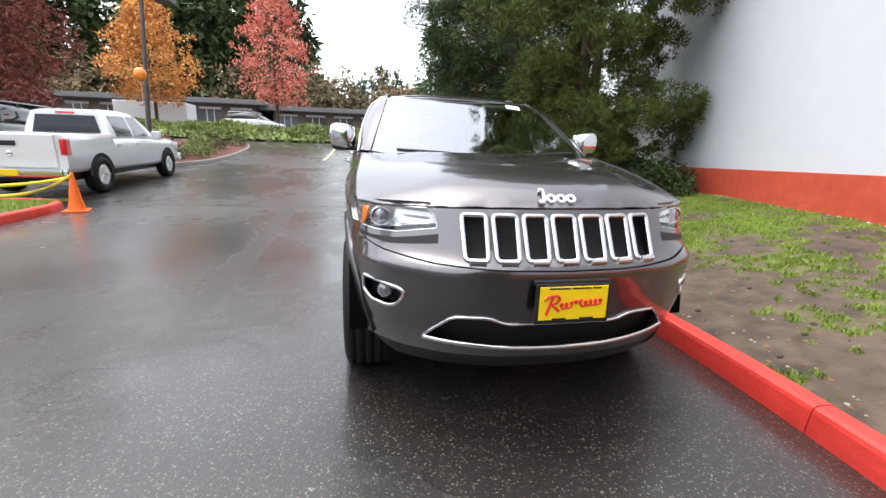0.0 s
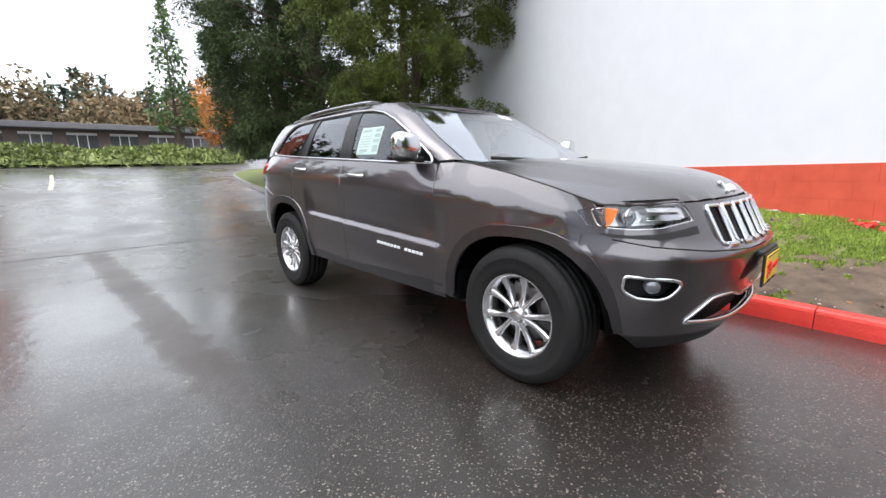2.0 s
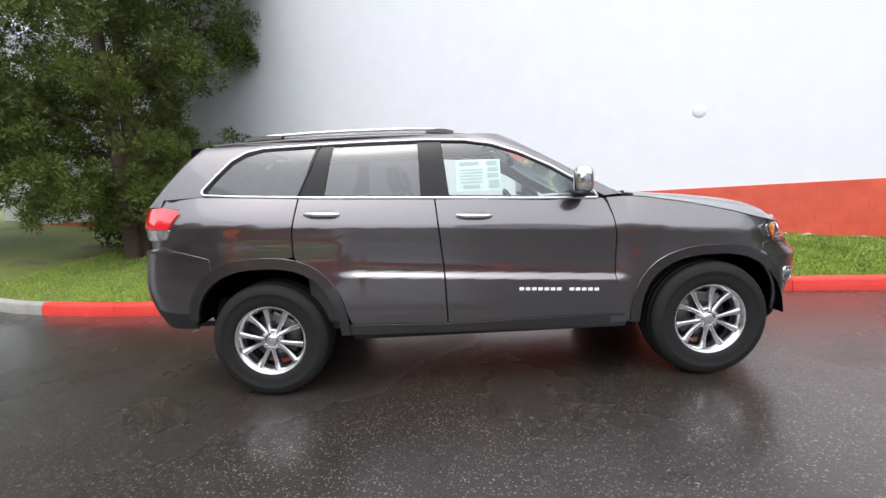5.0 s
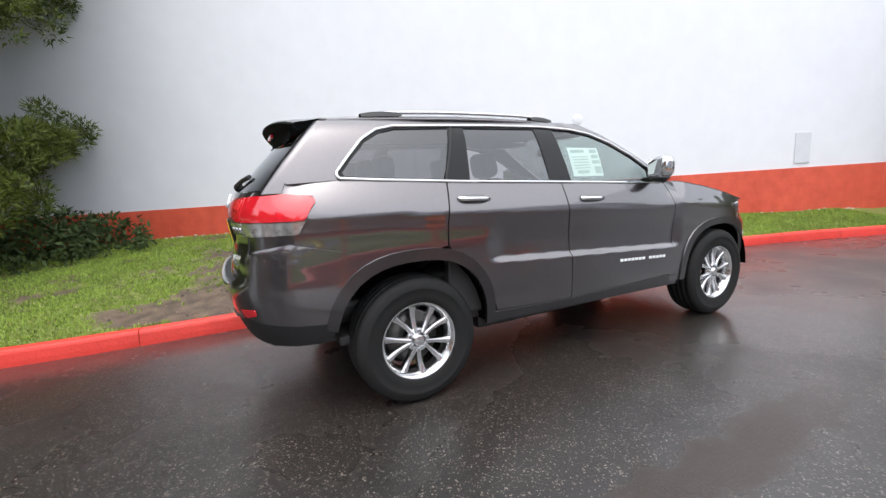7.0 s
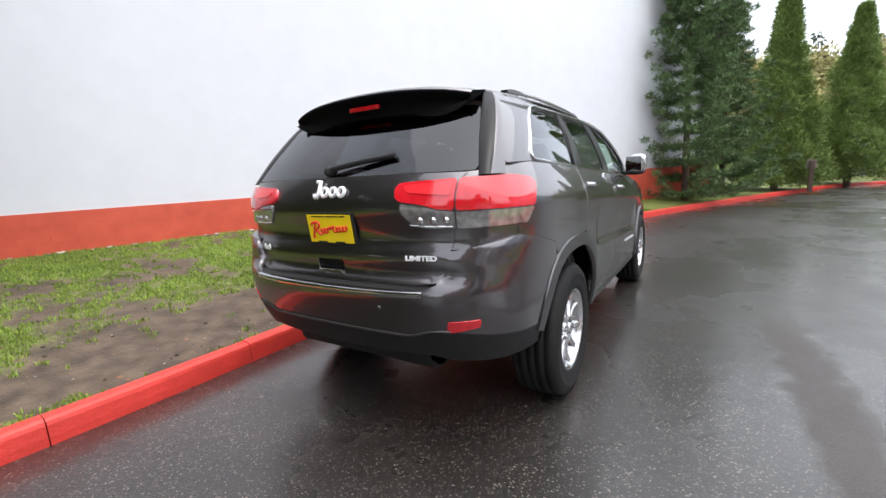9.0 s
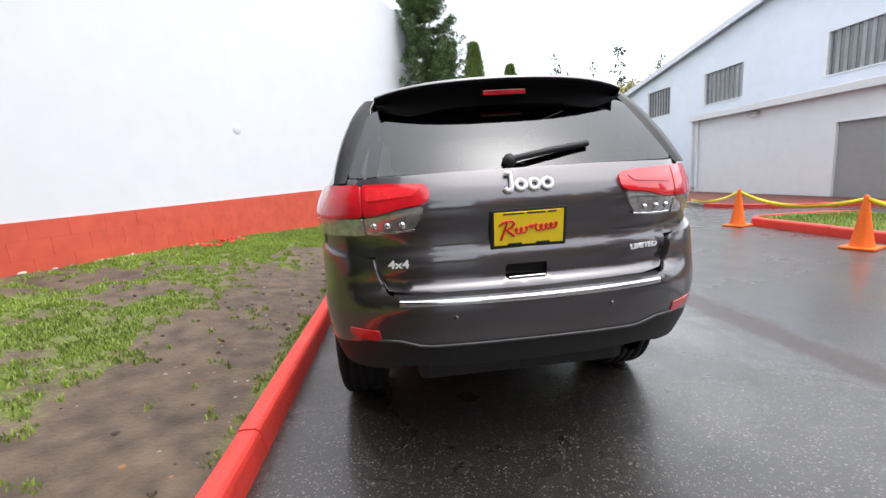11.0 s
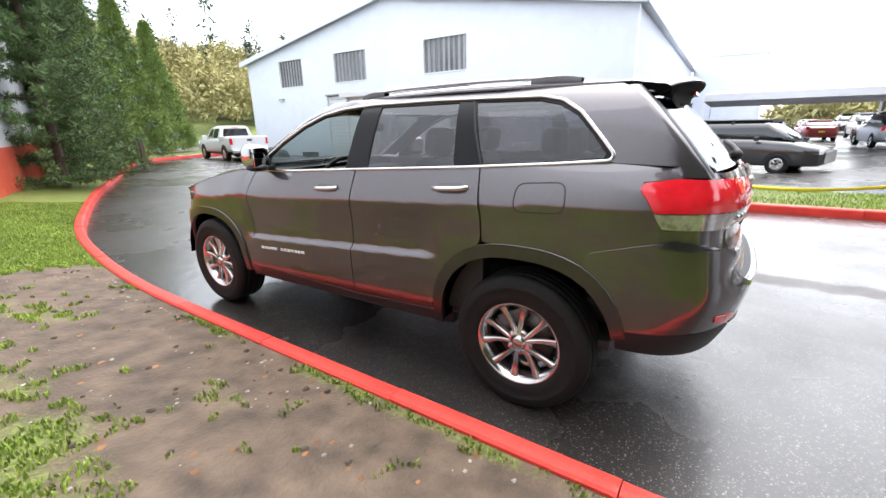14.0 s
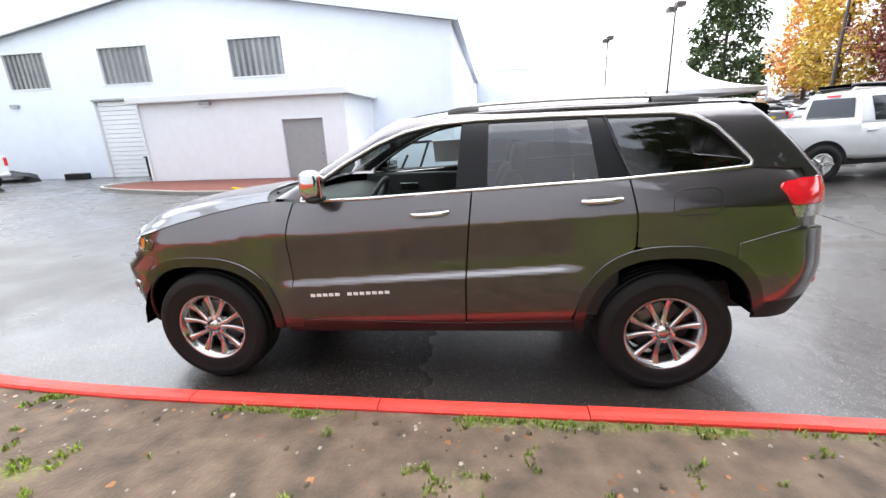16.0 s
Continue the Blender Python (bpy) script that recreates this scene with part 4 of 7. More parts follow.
for lo, hi, mt, lb in (((-16.2, -20.9, -.22), (-15.7, -19.9, .1), black_steel, "low dark crate by the shed wall"),):
    tagged(block("crate", lo, hi, mt, None, lb, .03), lb, "crate")


def steel_frame(x, y, z, ang):
    root = tagged(new("steel_frame"), "black welded steel tube frame by the shed", "frame")
    root.matrix_basis = pose(x, y, z, 0, 0, ang)
    for a, b in (((0, 0, .1), (0, 0, 1.15)), ((0, 0, 1.15), (1.6, 0, 1.2)), ((1.6, 0, 1.2), (1.2, 0, .15)), ((1.2, 0, .15), (0, 0, .1)), ((0, .8, 1.15), (1.6, .8, 1.2)), ((0, 0, 1.15), (0, .8, 1.15)), ((1.6, 0, 1.2), (1.6, .8, 1.2)), ((0, .8, .1), (0, .8, 1.15)), ((.4, 0, .12), (.7, 0, .7))):
        a, b = Vector(a), Vector(b)
        bm = bmesh.new()
        d = b - a
        box(bm, (0, 0, d.length / 2), (.09, .09, d.length), .015)
        ob = part("tube", bm, black_steel, root)
        ob.matrix_basis = Matrix.Translation(a) @ d.to_track_quat("Z", "Y").to_matrix().to_4x4()
    return root


steel_frame(-14.4, -3.75, -.15, 90)
tagged(block("crate", (-15.9, -0.15, -.25), (-15.1, 0.75, .3), blue_plastic, None, "", .05), "blue plastic crate near the shed", "crate")


def outdoor_unit(x):
    """A boxed air-conditioning unit on feet, with a slatted front."""
    root = tagged(new("air_conditioner"), "white metal air-conditioning unit on feet by the shed", "air conditioner", "units by the shed")
    root.location = (x, -4.5, ground_z(x, -4.5))
    block("body", (-0.420, -.2, .12), (0.420, .2, 1.00), trim_white, root, "", .025)
    for k in range(7):
        block("slat", (-0.360, .2, .2 + k * .09), (0.360, .215, .235 + k * .09), door_grey, root, "", .004)
    for q in (-1, 1):
        block("foot", (q * 0.300 - .04, -.16, 0), (q * 0.300 + .04, .16, .13), black_steel, root, "", .01)
    return root


for k in range(3):
    outdoor_unit(-15.86 + 1.000 * (k + .5))

# ------------------------------------------------------------------ the grey suv
from mathutils.geometry import delaunay_2d_cdt


def pchip(pts):
    """A smooth curve through (u, v) pairs that never overshoots them."""
    xs = np.array([p[0] for p in pts], float)
    ys = np.array([p[1] for p in pts], float)
    h, d = np.diff(xs), np.diff(ys) / np.diff(xs)
    m = np.zeros(len(xs))
    m[0], m[-1] = d[0], d[-1]
    for i in range(1, len(xs) - 1):
        if d[i - 1] * d[i] > 0:
            a, b = 2 * h[i] + h[i - 1], h[i] + 2 * h[i - 1]
            m[i] = (a + b) / (a / d[i - 1] + b / d[i])

    def at(q):
        q = np.clip(np.asarray(q, float), xs[0], xs[-1])
        i = np.clip(np.searchsorted(xs, q) - 1, 0, len(h) - 1)
        t = (q - xs[i]) / h[i]
        return ((1 + 2 * t) * (1 - t) ** 2 * ys[i] + t * (1 - t) ** 2 * h[i] * m[i]
                + t * t * (3 - 2 * t) * ys[i + 1] + t * t * (t - 1) * h[i] * m[i + 1])
    return at


def smooth(a, b, v):
    t = np.clip((np.asarray(v, float) - a) / (b - a), 0, 1)
    return t * t * (3 - 2 * t)


# half plan of the body at mid height, from the nose round to the tail: (x, y)
PLAN = [(0, -2.365), (.2, -2.357), (.38, -2.325), (.55, -2.265), (.70, -2.175), (.80, -2.07), (.865, -1.94), (.905, -1.78),
        (.928, -1.46), (.94, -1.0), (.946, -.4), (.95, .2), (.952, .9), (.95, 1.46), (.935, 1.8), (.90, 2.05), (.84, 2.2),
        (.74, 2.30), (.58, 2.362), (.38, 2.392), (.2, 2.402), (0, 2.405)]
_run = np.concatenate([[0], np.cumsum([math.dist(a, b) for a, b in zip(PLAN, PLAN[1:])])])
PX, PY = pchip(list(zip(_run, [p[0] for p in PLAN]))), pchip(list(zip(_run, [p[1] for p in PLAN])))
_fine = np.linspace(0, _run[-1], 4000)
_fx, _fy = PX(_fine), PY(_fine)
_mid = int(np.argmax(_fx))
LENGTH = _run[-1]

NOSE = pchip([(.28, .16), (.36, .10), (.43, .074), (.5, .048), (.6, .024), (.7, .005), (.76, -.008), (.785, -.002), (.82, .045), (.9, .088), (1.0, .135), (1.06, .17)])
TAIL = pchip([(.3, -.17), (.42, -.10), (.5, -.055), (.56, -.028), (.62, -.008), (.70, .016), (.78, .03), (.84, .012), (.88, -.020), (.93, -.012), (.95, -.013), (1.02, -.036), (1.06, -.036), (1.165, -.008), (1.19, -.011), (1.3, -.06), (1.4, -.13)])
TAIL_SIDE = pchip([(.3, -.17), (.42, -.10), (.5, -.055), (.62, -.008), (.78, .022), (.9, .012), (.97, .002), (1.03, -.006), (1.19, -.012), (1.3, -.06), (1.4, -.13)])


def tail(x0, z):
    """How far the tail stands out: full relief across the gate, plain at the corners."""
    k = smooth(.80, .62, x0)
    return TAIL(z) * k + TAIL_SIDE(z) * (1 - k)


# shoulder: the top edge of the body side and how far out it stands
TOPZ = pchip([(-2.1, .98), (-1.9, 1.012), (-1.6, 1.095), (-1.25, 1.175), (-.92, 1.222), (-.66, 1.216), (.29, 1.266), (1.1, 1.306), (1.8, 1.352), (2.3, 1.36)])
CABIN_X = pchip([(1.1, .93), (1.2, .907), (1.25, .893), (1.35, .862), (1.45, .823), (1.55, .778), (1.64, .725), (1.69, .675), (1.72, .62)])
CABIN_TAPER = pchip([(-1.2, .14), (-.95, .085), (-.75, .045), (-.45, .012), (0, 0), (1.0, 0), (1.45, .006), (1.8, .022), (2.05, .045), (2.3, .11)])
FENDER_X = pchip([(-2.1, .80), (-1.9, .866), (-1.6, .866), (-1.25, .848), (-.92, .83)])
LOWER = pchip([(.26, -.07), (.34, -.045), (.42, -.026), (.52, -.010), (.64, -.002), (.735, 0), (.778, -.03), (.83, -.031), (.95, -.019), (1.045, -.002), (1.06, 0), (1.3, 0)])
PLAIN = pchip([(.26, -.07), (.34, -.045), (.42, -.026), (.52, -.010), (.64, -.003), (.8, -.006), (.95, -.006), (1.045, -.001), (1.06, 0), (1.3, 0)])


def cabin_x(y, z):
    return CABIN_X(z) - CABIN_TAPER(y)


def wrap(s, z):
    """The body's skin: s metres round from the nose (minus: the right-hand side), z up."""
    s, z = np.asarray(s, float), np.asarray(z, float)
    a = np.abs(s)
    x0, y0 = PX(a), PY(a)
    y = y0 + smooth(-1.15, -1.95, y0) * NOSE(z) + smooth(1.6, 2.2, y0) * tail(x0, z)
    lean = .06 * np.clip(y0, -1.2, 1.6)
    zz = z - lean
    notch = smooth(-.95, -.8, y0) * smooth(1.0, .82, y0)
    d = LOWER(zz) * notch + PLAIN(zz) * (1 - notch)
    ya = np.where(y0 < -.92, y, y0)
    top = TOPZ(ya)
    edge = np.where(y0 < -.92, FENDER_X(ya), cabin_x(y0, top))
    edge = np.where((y0 >= -.92) & (y0 < -.7), FENDER_X(-.92) + (cabin_x(-.7, TOPZ(-.7)) - FENDER_X(-.92)) * (y0 + .92) / .22, edge)
    edge = np.where(y0 > 1.9, np.minimum(edge, x0 - .03), edge)
    crease = top - np.where(y0 < -1.2, .185 - .06 * smooth(-1.2, -1.9, y0), .185)
    t = np.clip((z - crease) / np.maximum(top - crease, .02), 0, 1.3)
    side = smooth(.25, .75, x0)
    x = x0 + side * d
    x = np.where(y0 > -2.0, x + (edge - x) * np.where(t > 0, t, 0) ** 1.32 * smooth(2.34, 2.14, y0), x)
    return np.stack([np.sign(np.where(s == 0, 1, s)) * np.maximum(x, 0), y, z], -1)


def s_y(y, z=.75):
    """Metres round the plan at which the side stands at y."""
    ys = _fy + smooth(-1.15, -1.95, _fy) * NOSE(z) + smooth(1.6, 2.2, _fy) * tail(_fx, z)
    return float(np.interp(y, ys, _fine))


def s_front(x):
    return float(np.sign(x) * np.interp(abs(x), _fx[:_mid], _fine[:_mid]))


def s_rear(x):
    return float(np.sign(x if x else 1) * np.interp(-abs(x), -_fx[_mid:], _fine[_mid:]))


def keyhole(outer, holes):
    """An outline with holes in it."""
    return {"outer": list(outer), "holes": [list(h) for h in holes]}


def inside(loop, px, py):
    """Which of the points lie within the loop."""
    hit = np.zeros(len(px), bool)
    n = len(loop)
    for i in range(n):
        (x0, y0), (x1, y1) = loop[i], loop[(i + 1) % n]
        if y0 == y1:
            continue
        cross = ((y0 > py) != (y1 > py)) & (px < (x1 - x0) * (py - y0) / (y1 - y0) + x0)
        hit ^= cross
    return hit


def dense(loop, step):
    """The loop with points no further apart than step, and no doubles."""
    out = []
    for p, q in zip(loop, loop[1:] + loop[:1]):
        d = math.dist(p, q)
        if d < 4e-4:
            continue
        k = max(1, math.ceil(d / step))
        out += [(p[0] + (q[0] - p[0]) * i / k, p[1] + (q[1] - p[1]) * i / k) for i in range(k)]
    return out


def rounded(poly, r, n=4):
    """The outline with its corners rounded."""
    out = []
    for i, p in enumerate(poly):
        a, b = poly[i - 1], poly[(i + 1) % len(poly)]
        la, lb = math.dist(p, a), math.dist(p, b)
        ra, rb = min(r, la * .48), min(r, lb * .48)
        s = (p[0] + (a[0] - p[0]) * ra / la, p[1] + (a[1] - p[1]) * ra / la)
        e = (p[0] + (b[0] - p[0]) * rb / lb, p[1] + (b[1] - p[1]) * rb / lb)
        for k in range(n + 1):
            t = k / n
            out.append(tuple((1 - t) ** 2 * s[c] + 2 * t * (1 - t) * p[c] + t * t * e[c] for c in (0, 1)))
    return out


def panel(name, outline, skin, mat, parent, step=.05, lift=0.0, lip=.012, label="", outward=None):
    """A curved sheet: the flat outline laid on a skin, with turned-in edges and the skin's own normals."""
    loops = [outline["outer"], *outline["holes"]] if isinstance(outline, dict) else [outline]
    loops = [dense(list(lp), step) for lp in loops]
    us, vs = [p[0] for p in loops[0]], [p[1] for p in loops[0]]
    pts2, edges = [], []
    for lp in loops:
        k = len(pts2)
        pts2 += lp
        edges += [(k + i, k + (i + 1) % len(lp)) for i in range(len(lp))]
    rim2 = np.array(pts2)
    gu_, gv_ = np.meshgrid(np.arange(min(us) + step / 2, max(us), step), np.arange(min(vs) + step / 2, max(vs), step))
    gu_, gv_ = gu_.ravel(), gv_.ravel()
    keep = inside(loops[0], gu_, gv_)
    for lp in loops[1:]:
        keep &= ~inside(lp, gu_, gv_)
    gu_, gv_ = gu_[keep], gv_[keep]
    if len(gu_):
        near = np.array([np.min((rim2[:, 0] - u) ** 2 + (rim2[:, 1] - v) ** 2) for u, v in zip(gu_, gv_)])
        ok = near > (.35 * step) ** 2
        pts2 += list(zip(gu_[ok], gv_[ok]))
    cv, _, cf, *_ = delaunay_2d_cdt([Vector(p) for p in pts2], edges, [], 0, 1e-6)
    verts = [(v.x, v.y) for v in cv]
    tri = np.array([f for f in cf if len(f) == 3], int).reshape(-1, 3)
    va = np.array(verts)
    cen = va[tri].mean(1)
    keep = inside(loops[0], cen[:, 0], cen[:, 1])
    for lp in loops[1:]:
        keep &= ~inside(lp, cen[:, 0], cen[:, 1])
    tri = tri[keep]
    A, B, C = va[tri[:, 0]], va[tri[:, 1]], va[tri[:, 2]]
    area = (B[:, 0] - A[:, 0]) * (C[:, 1] - A[:, 1]) - (C[:, 0] - A[:, 0]) * (B[:, 1] - A[:, 1])
    tri = tri[np.abs(area) > 1e-9]
    area = area[np.abs(area) > 1e-9]
    faces = [list(map(int, f)) if ar > 0 else [int(k) for k in f[::-1]] for f, ar in zip(tri, area)]
    uv = np.array(verts, float)
    e = 2e-3
    p = skin(uv[:, 0], uv[:, 1])
    gu = skin(uv[:, 0] + e, uv[:, 1]) - skin(uv[:, 0] - e, uv[:, 1])
    gv = skin(uv[:, 0], uv[:, 1] + e) - skin(uv[:, 0], uv[:, 1] - e)
    nrm = np.cross(gu, gv)
    nrm /= np.maximum(np.linalg.norm(nrm, axis=1, keepdims=True), 1e-9)
    if outward is None:
        mid = p.mean(0)
        flip = (nrm.mean(0) * (mid - np.array([0, mid[1] * .6, .7]))).sum() < 0
    else:
        flip = (nrm.mean(0) * np.array(outward)).sum() < 0
    if flip:
        nrm = -nrm
        faces = [f[::-1] for f in faces]
    p = p + lift * nrm
    count = {}
    for f in faces:
        for a, b in zip(f, f[1:] + f[:1]):
            count[(a, b)] = 1
    rim = [(a, b) for a, b in count if (b, a) not in count]
    inner, base = {}, len(p)
    pts = p.tolist()
    for a, b in rim:
        for k in (a, b):
            if k not in inner:
                inner[k] = len(pts)
                pts.append((p[k] - lip * nrm[k]).tolist())
    all_faces = faces + ([[b, a, inner[a], inner[b]] for a, b in rim] if lip else [])
    me = bpy.data.meshes.new(name)
    me.from_pydata(pts, [], all_faces)
    me.polygons.foreach_set("use_smooth", [True] * len(me.polygons))
    loops = []
    for f in faces:
        loops += [tuple(nrm[k]) for k in f]
    loops += [(0, 0, 0)] * (sum(len(f) for f in all_faces) - len(loops))
    me.normals_split_custom_set(loops)
    me.materials.append(mat)
    ob = new(name, me)
    ob.parent = parent
    if label:
        tagged(ob, label=label)
    return ob


def tube(name, pts, r, mat, parent, closed=False, sides=8, label="", flat=1.0):
    """A round bar along a line of points."""
    cu = bpy.data.curves.new(name, "CURVE")
    cu.dimensions, cu.bevel_depth, cu.bevel_resolution = "3D", r, max(1, sides // 4)
    sp = cu.splines.new("POLY")
    sp.points.add(len(pts) - 1)
    for q, w in zip(sp.points, pts):
        q.co = (*w, 1)
    sp.use_cyclic_u, cu.use_fill_caps = closed, True
    tmp = bpy.data.objects.new(name, cu)
    me = bpy.data.meshes.new_from_object(tmp)
    bpy.data.objects.remove(tmp)
    bpy.data.curves.remove(cu)
    me.name = name
    me.polygons.foreach_set("use_smooth", [True] * len(me.polygons))
    me.materials.clear()
    me.materials.append(mat)
    ob = new(name, me)
    ob.parent = parent
    if label:
        tagged(ob, label=label)
    return ob


def loft(name, rows, mat, parent, label="", closed=False):
    """A sheet through rows of points, smooth."""
    n = len(rows[0])
    verts = [tuple(v) for row in rows for v in row]
    faces = []
    for i in range(len(rows) - 1):
        for j in range(n if closed else n - 1):
            k = (j + 1) % n
            faces.append((i * n + j, i * n + k, (i + 1) * n + k, (i + 1) * n + j))
    return mesh_part(name, verts, faces, mat, parent, label, smooth_it=True)


suv = tagged(new("suv"), "dark grey metallic wet mid-size suv parked beside the red kerb", "car")


def arch(cy, cz, hw, ht, n=22):
    """Wheel opening from its front foot over the top to its rear foot: (y, z)."""
    out = []
    for i in range(n + 1):
        a = math.pi - math.pi * i / n
        c, s = math.cos(a), math.sin(a)
        k = (abs(c) ** 2.5 + abs(s) ** 2.5) ** (-1 / 2.5)
        out.append((cy + hw * k * c, cz + ht * k * s))
    return out


F_ARCH = arch(-1.4575, .40, .47, .425)
R_ARCH = arch(1.4575, .40, .475, .475)
F_FLARE = arch(-1.4575, .40, .53, .485)
R_FLARE = arch(1.4575, .40, .535, .545)


def sz(points):
    """(y, z) points of the side as (s, z) on the skin."""
    return [(s_y(y, z), z) for y, z in points]


def fz(points):
    """(x, z) points of the nose as (s, z)."""
    return [(s_front(x), z) for x, z in points]


def rz(points):
    """(x, z) points of the tail as (s, z)."""
    return [(s_rear(x), z) for x, z in points]


def flip_s(points):
    return [(-s, z) for s, z in points]


def belt(y):
    return float(TOPZ(y))


def side_skin(sg):
    def skin(y, z):
        return np.stack([sg * cabin_x(y, z), np.asarray(y, float) + 0 * z, np.asarray(z, float) + 0 * y], -1)
    return skin


# openings in the glasshouse, as (y, z)
DLO = [(-.74, 1.222), (-.3, 1.24), (.3, 1.272), (1.1, 1.312), (1.6, 1.343), (1.835, 1.362), (1.845, 1.39), (1.765, 1.478), (1.67, 1.577), (1.57, 1.636), (1.46, 1.658),
       (1.2, 1.662), (.8, 1.667), (.35, 1.662), (.1, 1.645), (-.08, 1.61), (-.25, 1.545), (-.45, 1.442), (-.62, 1.335), (-.72, 1.262)]
FRONT_GLASS = [(-.60, 1.24), (-.3, 1.252), (.225, 1.28), (.262, 1.648), (.1, 1.632), (-.07, 1.598), (-.24, 1.534), (-.44, 1.43), (-.60, 1.33)]
REAR_GLASS = [(.41, 1.292), (1.035, 1.322), (.985, 1.652), (.42, 1.648)]
QUARTER_GLASS = [(1.20, 1.332), (1.6, 1.357), (1.80, 1.374), (1.81, 1.394), (1.742, 1.473), (1.65, 1.567), (1.555, 1.62), (1.45, 1.643), (1.095, 1.65)]

for sg, suffix in ((-1, "r"), (1, "l")):
    fl = (lambda p: p) if sg > 0 else flip_s
    # front wing
    top_line = [(y, belt(y)) for y in (-.80, -.86, -.92, -1.05, -1.25, -1.45, -1.65, -1.80, -1.88)]
    wing = [(-.80, .44), (-.835, .7), (-.838, .95), (-.822, 1.1)] + top_line + [(-1.885, 1.005), (-1.888, .96), (-1.903, .91), (-1.915, .896), (-1.81, .872)]
    wing += [p for p in F_ARCH if p[0] > -1.80] + [(-.9, .40), (-.80, .40)]
    panel("front_wing", fl(sz(wing)), wrap, paint, suv, step=.025)
    door_f = [(-.828, .47), (-.83, .95), (-.814, 1.1), (-.79, 1.19)] + [(y, belt(y)) for y in (-.77, -.4, 0, .315)] + [(.30, 1.1), (.275, .8), (.268, .5), (.268, .452)]
    fd = panel("front_door", fl(sz(door_f)), wrap, paint, suv, step=.0135)
    door_r = [(.278, .452), (.278, .5), (.285, .8), (.31, 1.1), (.325, belt(.325))] + [(y, belt(y)) for y in (.7, 1.0, 1.195)] + [(1.215, 1.2), (1.235, 1.08), (1.24, .95)]
    door_r += [p for p in R_FLARE[::-1] if p[0] < 1.24 and p[1] > .5] + [(.90, .476)]
    rd = panel("rear_door", fl(sz(door_r)), wrap, paint, suv, step=.0135)
    quarter = [(1.25, .94), (1.245, 1.08), (1.225, 1.2), (1.205, belt(1.205))] + [(y, belt(y)) for y in (1.5, 1.8, 2.0, 2.13)] + [(2.155, 1.298), (1.982, 1.280), (1.978, 1.25), (2.028, 1.16), (2.032, 1.15), (2.068, 1.083), (2.12, 1.08), (2.12, 1.042), (1.97, 1.008), (1.795, .957)]
    quarter += [p for p in R_FLARE[::-1] if 1.25 < p[0] < 1.79 and p[1] > .8]
    panel("quarter_panel", fl(sz(quarter)), wrap, paint, suv, step=.025)
    sill = [(-.9, .37), (.95, .395), (.93, .468), (.268, .446), (-.83, .462), (-.9, .462)]
    panel("sill", fl(sz(sill)), wrap, cladding, suv, label="dark sill cladding")
    # flares
    for nm, fo, fi in (("front_flare", F_FLARE, F_ARCH), ("rear_flare", R_FLARE, R_ARCH)):
        if nm == "rear_flare":
            fo, fi = [p for p in fo if p[0] < 1.5 or p[1] > .49], [p for p in fi if p[0] < 1.5 or p[1] > .49]
        ring = fo + fi[::-1]
        panel(nm, fl(sz(ring)), wrap, cladding, suv, step=.04, lift=.012, lip=.03)
    # glasshouse
    skin = side_skin(sg)
    keyed = keyhole(DLO, [FRONT_GLASS, REAR_GLASS, QUARTER_GLASS])
    panel("pillar_trim", keyed, skin, gloss_black, suv, step=.06, lift=-.004)
    if sg < 0:
        panel("front_door_glass", FRONT_GLASS, skin, clear_glass, fd, step=.08, lift=-.010, lip=0)
    panel("rear_door_glass", REAR_GLASS, skin, dark_glass, rd, step=.08, lift=-.010, lip=0)
    panel("quarter_glass", QUARTER_GLASS, skin, dark_glass, suv, step=.08, lift=-.010, lip=0)
    ring = np.array(rounded(DLO, .012, 2))
    pts = skin(ring[:, 0], ring[:, 1])
    tube("window_chrome", pts.tolist(), .0105, chrome, suv, closed=True)
    line = [(1.075, 1.655), (1.13, 1.5), (1.205, 1.325)]
    tube("pillar_strip", [skin(np.array([a]), np.array([b]))[0].tolist() for a, b in line], .006, satin_black, suv)
    # roof side and rear pillar
    upper = [(y, 1.70) for y in (.10, .3, .9, 1.4, 1.82)] + [(1.90, 1.665), (2.01, 1.50), (2.11, 1.36), (2.10, 1.345), (1.84, 1.354)]
    upper += [p for p in DLO[6:19]] + [(-.63, 1.35), (-.385, 1.495), (-.23, 1.585), (-.04, 1.65)]
    panel("roof_side", upper, skin, paint, suv, step=.05)
    # front pillar between windscreen and side window
    rows = []
    for k in range(13):
        t = k / 12
        z = 1.235 + t * (1.688 - 1.235)
        g = screen(np.array([sg * (.775 - .165 * t)]), np.array([z]))[0]
        yo = np.interp(z, [1.225, 1.262, 1.335, 1.442, 1.545, 1.61, 1.645, 1.69], [-.80, -.735, -.63, -.455, -.26, -.10, .02, .2])
        o = skin(np.array([yo]), np.array([z]))[0]
        m = (g + o) / 2 + np.array([sg * .022, -.022, .006])
        rows.append([g, g * .6 + m * .4 + np.array([sg * .006, -.006, 0]), m, o * .6 + m * .4 + np.array([sg * .004, -.002, 0]), o])
    loft("front_pillar", rows, paint, suv)
    # rear pillar corner
    rows = []
    for k in range(11):
        t = k / 10
        z = 1.30 + t * (1.69 - 1.30)
        g = backlight(np.array([sg * (.742 - .135 * t)]), np.array([z]))[0]
        yo = np.interp(z, [1.30, 1.36, 1.5, 1.66, 1.7], [2.13, 2.105, 2.0, 1.885, 1.83])
        o = skin(np.array([yo]), np.array([z]))[0]
        yc = max(yo + .012, float(g[1]) - .035)
        side = [skin(np.array([yo + (yc - yo) * q]), np.array([z]))[0] for q in (0, .5, 1)]
